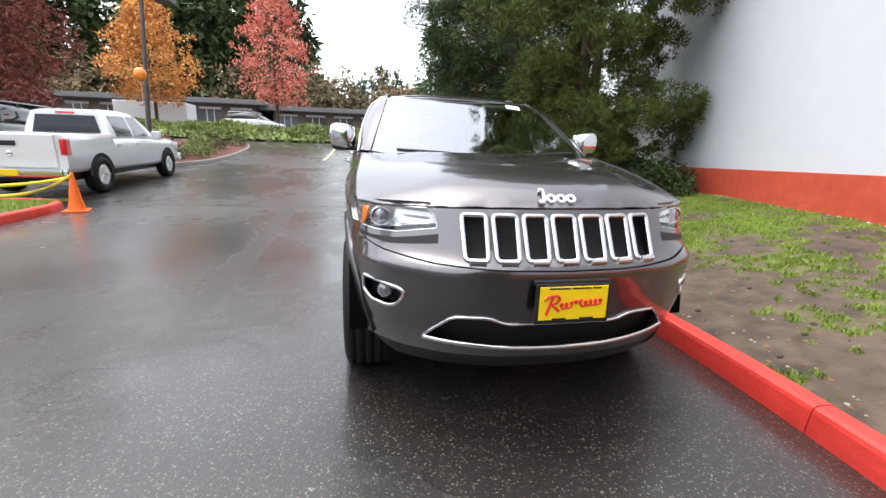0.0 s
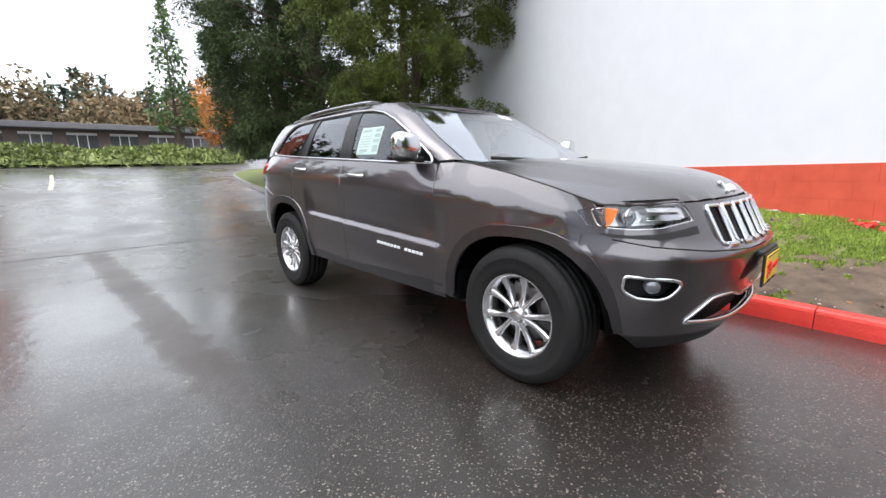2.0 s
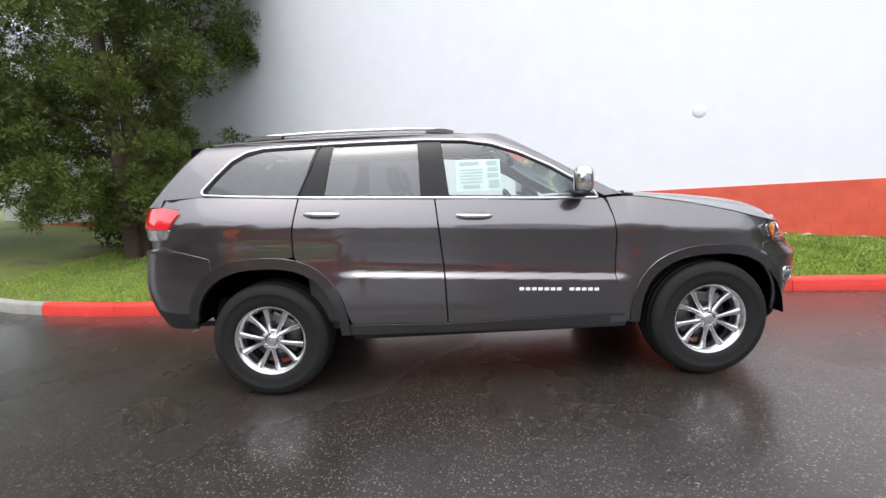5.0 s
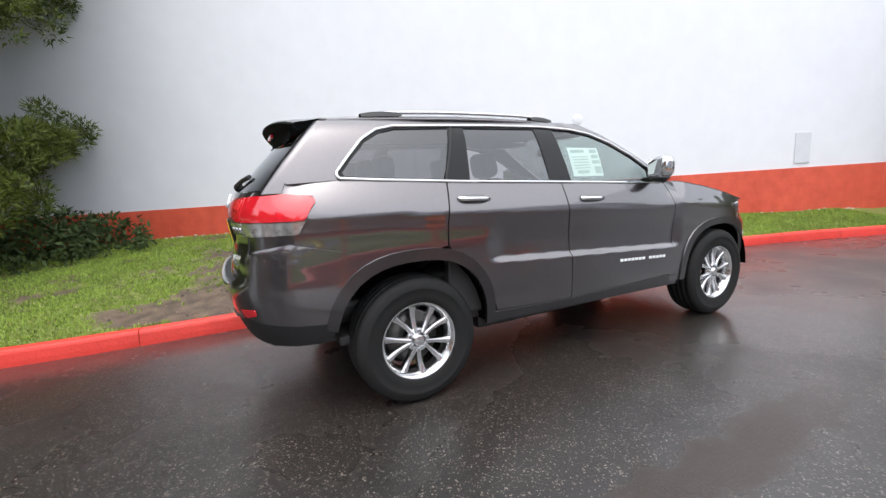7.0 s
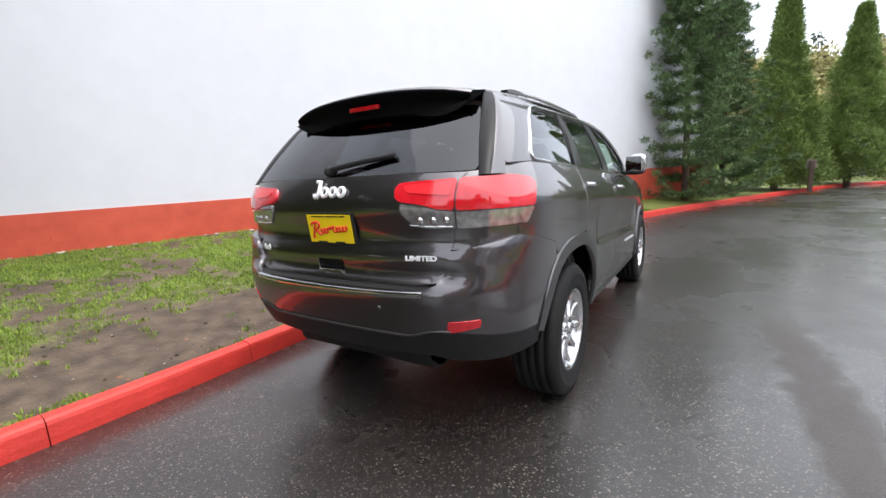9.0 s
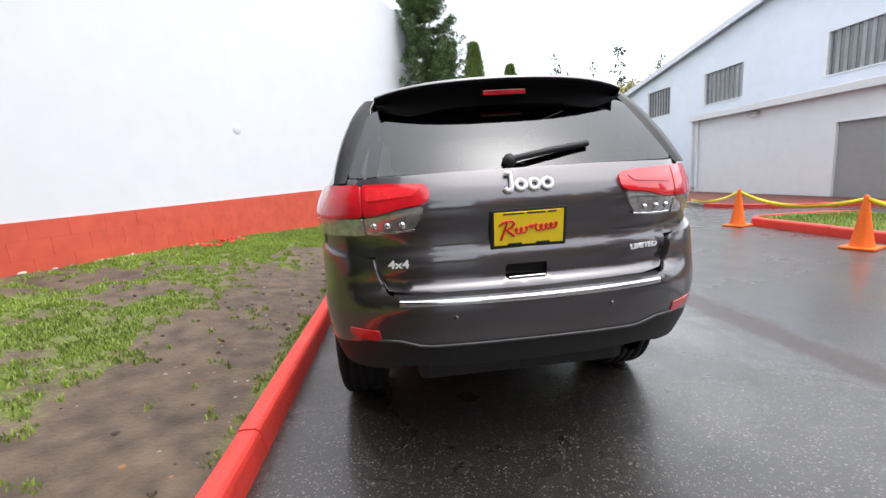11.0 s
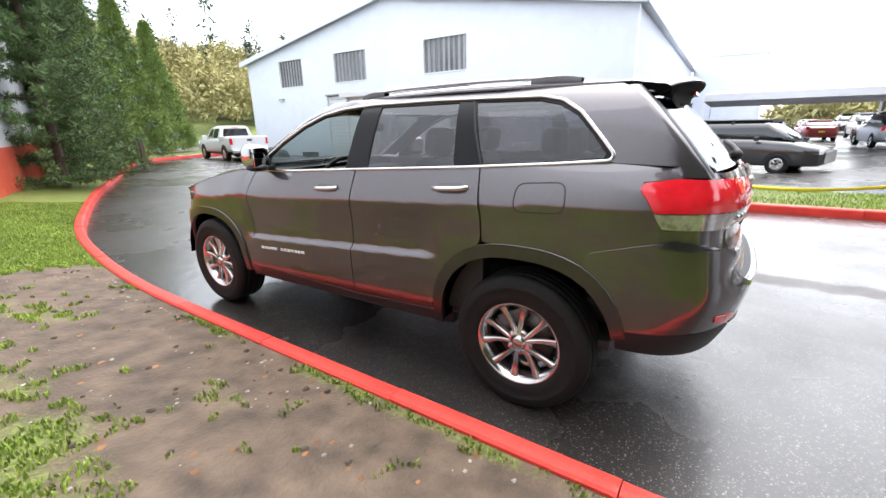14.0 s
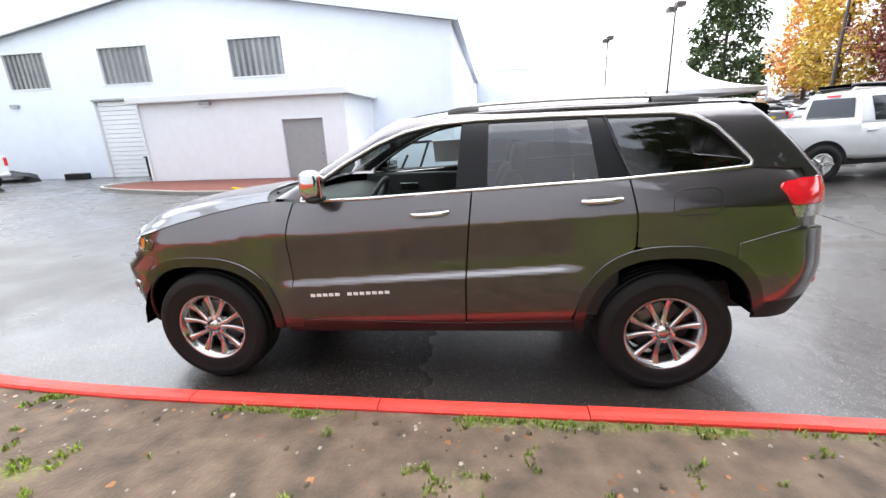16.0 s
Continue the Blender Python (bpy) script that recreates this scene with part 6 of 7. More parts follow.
# roof rails
for sg in (-1, 1):
    pts = []
    for t in np.linspace(0, 1, 25):
        y = .18 + t * (1.58 - .18)
        h = .017 * min(1, t / .08, (1 - t) / .08) ** .6
        pts.append((sg * .595, y, float(roof_skin(np.array([.595]), np.array([y]))[0][2]) + .004 + h))
    rail = tube("roof_rail", pts, .011, alloy, suv, label="bright roof rail with dark feet")
    for y0, y1 in ((.17, .36), (1.36, 1.62)):
        rows = []
        for t in np.linspace(0, 1, 7):
            y = y0 + t * (y1 - y0)
            zr = float(roof_skin(np.array([.595]), np.array([y]))[0][2])
            h = .026 * math.sin(math.pi * (.15 + .7 * t)) ** .6
            rows.append([(sg * .595 - .03, y, zr - .005), (sg * .595 - .018, y, zr + h), (sg * .595 + .018, y, zr + h), (sg * .595 + .03, y, zr - .012)])
        loft("rail_foot", rows, satin_black, rail)

# door mirrors
for sg in (-1, 1):
    bm = bmesh.new()
    bmesh.ops.create_uvsphere(bm, u_segments=24, v_segments=14, radius=1)
    for v in bm.verts:
        c = v.co
        k = (abs(c.x) ** 3.2 + abs(c.y) ** 3.2 + abs(c.z) ** 3.2) ** (-1 / 3.2) if c.length > 0 else 1
        v.co = Vector((c.x * k * .094, (c.y * k * .075 if c.y < 0 else c.y * k * .05), c.z * k * .088 - .012 * (c.x * k) * sg * -1))
    for f in bm.faces:
        f.smooth = True
    mir_ob = part("door_mirror", bm, chrome, suv, "chrome-capped door mirror")
    mir_ob.matrix_basis = pose(sg * .965, -.60, 1.335, 0, 0, sg * 15)
    bm = bmesh.new()
    bmesh.ops.create_uvsphere(bm, u_segments=20, v_segments=10, radius=1)
    for v in bm.verts:
        c = v.co
        v.co = Vector((c.x * .09, c.y * .062 + .006, c.z * .03 - .075))
    for f in bm.faces:
        f.smooth = True
    part("mirror_base", bm, satin_black, mir_ob)
    bm = bmesh.new()
    box(bm, (-sg * .10, .01, -.085), (.12, .06, .035), bevel=.012)
    part("mirror_arm", bm, satin_black, mir_ob)
    bm = bmesh.new()
    box(bm, (0, .049, 0), (.15, .006, .135), bevel=.02)
    part("mirror_glass", bm, mirror_mat, mir_ob)

# door handles, badges, fuel flap
for sg in (-1, 1):
    for yc, zc in ((.075, 1.148), (1.045, 1.205)):
        base = wrap(np.array([sg * s_y(yc, zc)]), np.array([zc]))[0]
        pts = []
        for t in np.linspace(-1, 1, 11):
            q = wrap(np.array([sg * s_y(yc + t * .105, zc + t * .006)]), np.array([zc + t * .006]))[0]
            pts.append(tuple(q + np.array([sg * .03 * (1 - t ** 4), 0, 0])))
        h = tube("door_handle", pts, .0145, chrome, suv, label="chrome door handle")
        cup = rounded([(yc - .085, zc - .03), (yc + .085, zc - .022), (yc + .085, zc + .028), (yc - .085, zc + .022)], .024, 4)
        # flat sheet; the recess shade is only in its darker colour
        panel("handle_cup", (sz(cup) if sg > 0 else flip_s(sz(cup))), wrap, paint_shaded, h, step=.04, lift=.0015, lip=.001)
fuel = rounded([(1.42, 1.115), (1.675, 1.125), (1.665, 1.265), (1.425, 1.25)], .05, 6)
fp = np.array(sz(fuel))
tube("fuel_flap_gap", (wrap(fp[:, 0], fp[:, 1])).tolist(), .0032, satin_black, suv, closed=True)


def lettering(name, text, size, mat, parent, m, depth=.004, bold=0.0, label=""):
    cu = bpy.data.curves.new(name, "FONT")
    cu.body, cu.size, cu.extrude, cu.align_x, cu.align_y, cu.offset = text, size, depth, "CENTER", "CENTER", bold
    tmp = bpy.data.objects.new(name, cu)
    me = bpy.data.meshes.new_from_object(tmp)
    bpy.data.objects.remove(tmp)
    bpy.data.curves.remove(cu)
    me.materials.clear()
    me.materials.append(mat)
    ob = new(name, me)
    ob.parent, ob.matrix_basis = parent, m
    if label:
        tagged(ob, label=label)
    return ob


def maker_badge(name, size, m, parent):
    """The maker's badge as plain chrome shapes: a hook and three rings."""
    h = size
    ob = tube(name, [(-1.28 * h, 0, .62 * h), (-.98 * h, 0, .62 * h), (-.98 * h, 0, -.2 * h), (-1.06 * h, 0, -.4 * h), (-1.25 * h, 0, -.42 * h), (-1.36 * h, 0, -.25 * h)], .15 * h, badge_silver, parent, label="small chrome badge of plain shapes")
    for k in range(3):
        cx = (-.46 + k * .74) * h
        tube("badge_ring", [(cx + .27 * h * math.cos(a), 0, -.10 * h + .27 * h * math.sin(a)) for a in np.linspace(0, math.tau, 17)[:-1]], .13 * h, badge_silver, ob, closed=True)
    ob.matrix_basis = m
    return ob


maker_badge("bonnet_badge", .062, pose(0, -2.172, 1.058, -40, 0, 0), suv)
gq = tail_skin(np.array([.01]), np.array([1.255]))[0]
maker_badge("gate_badge", .075, pose(-.01, float(gq[1]) + .008, 1.255, -22, 0, 180), lg)
for nm, text, xx, zz, size in (("drive_badge", "4x4", .55, .955, .044), ("trim_badge", "LIMITED", -.52, .952, .03)):
    q = tail_skin(np.array([tz([(xx, zz)])[0][0]]), np.array([zz]))[0]
    lettering(nm, text, size, badge_silver, lg, pose(q[0], q[1] + .008, zz, 90, 0, 180 - 14 * math.copysign(1, xx)) @ Matrix.Diagonal((1.35, 1, 1, 1)), .003, .0012, "small chrome lettering")
for sg in (-1, 1):
    for k in range(13):
        if k == 5:
            continue
        y = -.70 + k * .0405
        z = .648 + .056 * (y + .45)
        q = wrap(np.array([sg * s_y(y, z)]), np.array([z]))[0]
        bm = bmesh.new()
        box(bm, (0, 0, 0), (.006, .030, .020), bevel=.002)
        b = part("door_badge_block", bm, badge_silver, suv)
        b.matrix_basis = pose(q[0] + sg * .002, y, z, 0, 0, 0)


# wheels
def wheel_parts():
    """One wheel about its own centre, its face towards +x."""
    prof = [(-.115, .225), (-.125, .24), (-.132, .28), (-.132, .325), (-.122, .36), (-.105, .379), (-.08, .3865), (-.078, .378), (-.068, .378), (-.066, .3875), (-.03, .388), (-.028, .379), (-.018, .379), (-.016, .388),
            (.016, .388), (.018, .379), (.028, .379), (.03, .388), (.066, .3875), (.068, .378), (.078, .378), (.08, .3865), (.105, .379), (.122, .36), (.132, .325), (.132, .318), (.130, .315), (.132, .28), (.126, .25), (.122, .24), (.112, .227)]
    return prof


def revolve(name, prof, mat, parent, seg=72, label="", smooth_it=True):
    verts, faces = [], []
    n = len(prof)
    for i in range(seg):
        a = math.tau * i / seg
        for x, r in prof:
            verts.append((x, r * math.cos(a), r * math.sin(a)))
    for i in range(seg):
        k = (i + 1) % seg
        for j in range(n - 1):
            faces.append((i * n + j, i * n + j + 1, k * n + j + 1, k * n + j))
    return mesh_part(name, verts, faces, mat, parent, label, smooth_it=smooth_it)


def build_wheel(cx, cy, sg, spin):
    wh = revolve("wheel", [(-.10, .226), (-.09, .205), (.02, .198), (.085, .205), (.100, .218), (.112, .2245), (.118, .232), (.118, .238), (.110, .239)], alloy, suv, label="polished ten-spoke alloy wheel")
    wh.matrix_basis = pose(cx, cy, .387, spin if sg > 0 else -spin, 0, 0 if sg > 0 else 180)
    revolve("tyre", wheel_parts(), rubber, wh, label="black rubber tyre")
    revolve("brake_disc", [(-.01, .06), (.0, .165), (-.02, .165)], disc_metal, wh, seg=40)
    bm = bmesh.new()
    box(bm, (.01, .0, .13), (.07, .17, .075), bevel=.015)
    part("caliper", bm, disc_metal, wh)
    revolve("barrel", [(-.09, .20), (-.05, .06)], satin_black, wh, seg=32)
    for k in range(5):
        for d in (-1, 1):
            a0, a1 = math.tau * k / 5 + d * .19, math.tau * k / 5 + d * .31
            rows = []
            for t in np.linspace(0, 1, 8):
                r = .05 + t * (.212 - .05)
                a = a0 + (a1 - a0) * t ** .8
                w = .0145 - .002 * math.sin(math.pi * t) + .007 * t ** 2
                x = .098 - .016 * math.sin(math.pi * t * .9) + .004 * t
                c, s = math.cos(a), math.sin(a)
                cen = np.array([x, r * c, r * s])
                tan = np.array([0, -s, c])
                rows.append([cen - tan * w * 1.15 - np.array([.04, 0, 0]), cen - tan * w - np.array([.006, 0, 0]), cen - tan * w * .7, cen + tan * w * .7, cen + tan * w - np.array([.006, 0, 0]), cen + tan * w * 1.15 - np.array([.04, 0, 0])])
            loft("spoke", rows, alloy, wh)
    revolve("hub", [(.06, .075), (.090, .070), (.092, .06), (.086, .056), (.086, .037), (.104, .034), (.108, .026), (.109, .0005)], alloy, wh, seg=40)
    for k in range(5):
        a = math.tau * k / 5 + math.tau / 10
        bm = bmesh.new()
        bmesh.ops.create_cone(bm, cap_ends=True, segments=6, radius1=.0115, radius2=.0095, depth=.03, matrix=pose(.09, .0575 * math.cos(a), .0575 * math.sin(a), 0, 90, 0))
        part("lug_nut", bm, chrome, wh)
    return wh


for cy, spin in ((-1.4575, 8), (1.4575, 30)):
    for sg in (-1, 1):
        build_wheel(sg * .807, cy, sg, spin)

# underside: wheel liners, floor pan
for cy, top in ((-1.4575, .86), (1.4575, .90)):
    for sg in (-1, 1):
        rows = []
        for a in np.linspace(math.pi, 0 if cy < 0 else .2, 15):
            c, s = math.cos(a), math.sin(a)
            yy, zz = cy + .50 * c, .40 + (top - .40 + .02) * s
            rows.append([(sg * .90, yy, zz), (sg * .5, yy, zz)])
        loft("wheel_liner", rows, liner_black, suv)
        block("liner_wall", (sg * .53 - .01, cy - .56, .28 if cy < 0 else .50), (sg * .53 + .01, cy + .56, .92), liner_black, suv, "", .005)
        if cy < 0:
            block("liner_back", (min(sg * .55, sg * .88), cy + .47, .62 if cy > 0 else .36), (max(sg * .55, sg * .86), cy + .50, .80), dull_black, suv, "", .005)
bm = bmesh.new()
box(bm, (0, 0, .35), (1.5, 1.9, .10), bevel=.03)
part("floor_pan", bm, satin_black, suv)
bm = bmesh.new()
box(bm, (0, 1.95, .56), (1.3, .5, .14), bevel=.04)
part("rear_tank", bm, satin_black, suv)
for cy in (-1.4575, 1.4575):
    tube("axle", [(-.7, cy, .36), (.7, cy, .36)], .05, satin_black, suv)

# dark inner structure behind the wheel openings
bm = bmesh.new()
box(bm, (0, -1.45, .62), (1.0, 1.3, .62), .05)
part("engine_bay", bm, satin_black, suv)
bm = bmesh.new()
box(bm, (0, 1.5, .62), (1.0, 1.5, .5), .05)
part("boot_floor", bm, satin_black, suv)

# scuttle and front wipers
rows = []
for x in np.linspace(-.78, .78, 21):
    a = hood_skin(np.array([x]), np.array([-1.235 + .25 * (x / .8) ** 2]))[0]
    zb = 1.165 + .07 * (x / .765) ** 2
    b = screen(np.array([x]), np.array([zb]))[0]
    rows.append([a + np.array([0, -.02, -.012]), a * .7 + b * .3 + np.array([0, 0, -.03]), b + np.array([0, .01, -.004])])
loft("scuttle", rows, satin_black, suv)
for xs, xe in ((.66, .02), (-.02, -.60)):
    pts = []
    for t in np.linspace(0, 1, 9):
        x = xs + (xe - xs) * t
        z = 1.20 + .055 * (x / .765) ** 2 + .012 * math.sin(math.pi * t)
        pts.append(tuple(screen(np.array([x]), np.array([z]))[0] + np.array([0, -.022, .012])))
    tube("front_wiper", pts, .011, satin_black, suv)

# ------------------------------------------------------------------ cabin of the suv
def soft_box(name, centre, size, mat, parent, m=None, power=4.0, label=""):
    """A padded block with rounded faces."""
    bm = bmesh.new()
    bmesh.ops.create_uvsphere(bm, u_segments=24, v_segments=14, radius=1)
    for v in bm.verts:
        c = v.co
        k = (abs(c.x) ** power + abs(c.y) ** power + abs(c.z) ** power) ** (-1 / power)
        v.co = Vector((c.x * k * size[0] / 2, c.y * k * size[1] / 2, c.z * k * size[2] / 2))
    for f in bm.faces:
        f.smooth = True
    ob = part(name, bm, mat, parent, label)
    ob.matrix_basis = Matrix.Translation(Vector(centre)) @ (m if m is not None else Matrix())
    return ob


for sg in (-1, 1):
    seat = soft_box("front_seat", (sg * .37, .18, .66), (.52, .54, .20), leather, suv, label="black leather front seat")
    soft_box("seat_back", (0, .32, .34), (.50, .16, .66), leather, seat, pose(0, 0, 0, -16, 0, 0))
    soft_box("head_rest", (0, .44, .76), (.27, .11, .19), leather, seat, pose(0, 0, 0, -10, 0, 0))
    for dx in (-.06, .06):
        tube("rest_post", [(dx, .42, .62), (dx, .435, .72)], .007, chrome, seat)
    card = block("door_card", (sg * .80 - .03, -.80, .46), (sg * .80 + .03, 1.20, 1.215), cabin_trim, suv, "", .02)
    soft_box("arm_rest", (sg * .745, .02, .98), (.10, .62, .07), leather, card)
    block("door_pull", (sg * .765 - .012, -.46, 1.06), (sg * .765 + .012, -.28, 1.12), chrome, card, "chrome inner door handle", .008)
bench = soft_box("rear_bench", (0, 1.02, .66), (1.30, .52, .22), leather, suv, label="black leather rear bench")
soft_box("bench_back", (0, .30, .36), (1.30, .16, .68), leather, bench, pose(0, 0, 0, -18, 0, 0))
for dx in (-.42, 0, .42):
    soft_box("head_rest", (dx, .42, .76), (.27, .10, .17), leather, bench)
# fascia, wheel, screen
rows = []
for x in np.linspace(-.80, .80, 17):
    hump = .05 * math.exp(-((x - .37) / .22) ** 2)
    yf = float(screen(np.array([x]), np.array([1.17]))[0][1]) + .06
    rows.append([(x, yf, 1.14), (x, -.78, 1.15 + hump * .6), (x, -.62, 1.12 + hump), (x, -.56, 1.06 + hump), (x, -.58, .92), (x, -.64, .70), (x, -.72, .46)])
dash = loft("dashboard", rows, cabin_trim, suv, "dark dashboard")
block("screen", (-.12, -.575, .90), (.12, -.555, 1.04), gloss_black, dash, "glossy centre screen", .01)
block("wood_strip", (-.72, -.585, .985), (-.16, -.565, 1.02), material("wood_trim", (.10, .055, .03), .3, 0, .3, 20, coat=.8), dash, "", .005)
con = block("centre_console", (-.13, -.62, .46), (.13, .45, .84), cabin_trim, suv, "", .05)
ball("gear_knob", (0, -.25, .93), .035, chrome, con)
sw = new("steering_wheel")
sw.parent = suv
sw.matrix_basis = pose(.37, -.40, 1.125, 64, 0, 0)
tube("rim", [(.19 * math.cos(a), .19 * math.sin(a), 0) for a in np.linspace(0, math.tau, 40)[:-1]], .017, leather, sw, closed=True)
soft_box("hub_pad", (0, -.01, -.015), (.16, .13, .06), leather, sw)
for a in (0, 180, 270):
    c, s = math.cos(radians(a)), math.sin(radians(a))
    tube("spoke", [(.06 * c, .06 * s - .01, -.012), (.18 * c, .18 * s, 0)], .014, grey_strip, sw)
tube("column", [(0, 0, -.02), (0, .02, -.28)], .035, cabin_trim, sw)
soft_box("rear_view_mirror", (0, -.31, 1.53), (.25, .045, .075), satin_black, suv, pose(0, 0, 0, 8, 0, 0))
tube("mirror_stalk", [(0, -.32, 1.545), (0, -.295, 1.60)], .012, satin_black, suv)
panel("headlining", [(-.60, -.14), (.60, -.14), (.62, 1.7), (-.62, 1.7)], lambda x, y: roof_skin(x, y) - np.array([0, 0, .045]), headliner, suv, step=.2, lip=0, outward=(0, 0, -1))
for sg in (-1, 1):
    block("sun_visor", (sg * .36 - .18, -.22, 1.615), (sg * .36 + .18, -.06, 1.64), headliner, suv, "", .01)
block("cabin_floor", (-.78, -.9, .40), (.78, 1.9, .46), cabin_trim, suv, "", .02)
block("cargo_cover", (-.66, 1.62, 1.12), (.66, 2.10, 1.15), cabin_trim, suv, "", .01)
# price sheet inside the right-hand front window
sk = lambda y, z: side_skin(-1)(y, z) + np.array([.018, 0, 0])
sheet_ob = panel("window_sheet", [(.175, 1.305), (-.115, 1.30), (-.12, 1.505), (.17, 1.513)], sk, paper, suv, step=.06, lip=.002, outward=(-1, 0, 0), label="white price sheet behind the window glass")
sk2 = lambda y, z: side_skin(-1)(y, z) + np.array([.0145, 0, 0])
for k, (y0, y1, z0, z1) in enumerate(((-.10, -.03, 1.47, 1.495), (-.105, -.035, 1.43, 1.455), (-.105, -.03, 1.39, 1.415), (-.105, -.04, 1.32, 1.37), (.02, .15, 1.475, 1.495), (.0, .15, 1.44, 1.446), (.0, .15, 1.42, 1.426), (.0, .15, 1.40, 1.406), (.0, .15, 1.38, 1.386), (.0, .15, 1.36, 1.366), (.02, .13, 1.325, 1.345))):
    panel("printed_bar", [(y0, z0), (y1, z0), (y1, z1), (y0, z1)], sk2, print_grey, sheet_ob, step=.05, lip=.001, outward=(-1, 0, 0))
skl = lambda y, z: side_skin(-1)(y, z) + np.array([.021, 0, 0])
panel("sheet_back", [(.172, 1.308), (-.112, 1.303), (-.117, 1.502), (.167, 1.51)], skl, paper, sheet_ob, step=.06, lip=.001, outward=(1, 0, 0))
ws_note = [(.38, 1.615), (.50, 1.60), (.50, 1.635), (.39, 1.65)]
panel("screen_sticker", ws_note, lambda x, z: screen(x, z) + np.array([0, -.004, 0]), paper, suv, step=.05, lip=.001, outward=(0, -1, 0), label="small white windscreen sticker")

# ------------------------------------------------------------------ other vehicles
def car_wheel(parent, x, y, z, r, w, sg):
    wh = revolve("wheel", [(-.1 * w, r * .6), (.3 * w, r * .58), (.42 * w, r * .62), (.42 * w, r * .5), (.36 * w, r * .2), (.40 * w, r * .14), (.40 * w, .001)], alloy, parent, seg=28)
    wh.matrix_basis = pose(x, y, z, 0, 0, 0 if sg > 0 else 180)
    revolve("tyre", [(-.45 * w, r * .62), (-.5 * w, r * .8), (-.44 * w, r * .95), (-.3 * w, r), (.3 * w, r), (.44 * w, r * .95), (.5 * w, r * .8), (.46 * w, r * .63), (.4 * w, r * .6)], rubber, wh, seg=36)
    for k in range(5):
        a = math.tau * k / 5
        rows = []
        for t in (0, .5, 1):
            q = r * (.15 + .45 * t)
            c, s = math.cos(a), math.sin(a)
            rows.append([(.40 * w, q * c + s * r * .09, q * s - c * r * .09), (.45 * w, q * c, q * s), (.40 * w, q * c - s * r * .09, q * s + c * r * .09)])
        loft("spoke", rows, alloy, wh)
    revolve("rim_shadow", [(.05 * w, r * .58), (.05 * w, .001)], satin_black, wh, seg=24)
    return wh


def body_loft(name, stations, mat, parent, label=""):
    """A closed body from sections: each (y, half width, z low, z mid, z top, top half width)."""
    rows = []
    for y, w, zl, zm, zt, wt in stations:
        half = [(w * .93, zl), (w, zl + .10), (w, zm), (w * .985, zm + (zt - zm) * .55), (wt, zt - .02), (wt * .9, zt)]
        rows.append([(x, y, z) for x, z in half] + [(-x, y, z) for x, z in half[::-1]])
    ob = loft(name, rows, mat, parent, label, closed=True)
    n = len(rows[0])
    for i, flip in ((0, False), (len(rows) - 1, True)):
        face = [i * n + j for j in range(n)]
        bm = bmesh.new()
        bm.from_mesh(ob.data)
        bm.verts.ensure_lookup_table()
        bm.faces.new([bm.verts[k] for k in (face if not flip else face[::-1])])
        bmesh.ops.recalc_face_normals(bm, faces=bm.faces)
        bm.to_mesh(ob.data)
        bm.free()
    return ob


def slab(name, quad, thick, mat, parent, label=""):
    """A flat piece with thickness from four corners."""
    q = [Vector(p) for p in quad]
    nrm = (q[1] - q[0]).cross(q[3] - q[0]).normalized() * thick
    verts = [tuple(p) for p in q] + [tuple(p + nrm) for p in q]
    return mesh_part(name, verts, [(3, 2, 1, 0), (4, 5, 6, 7), (0, 1, 5, 4), (1, 2, 6, 5), (2, 3, 7, 6), (3, 0, 4, 7)], mat, parent, label)


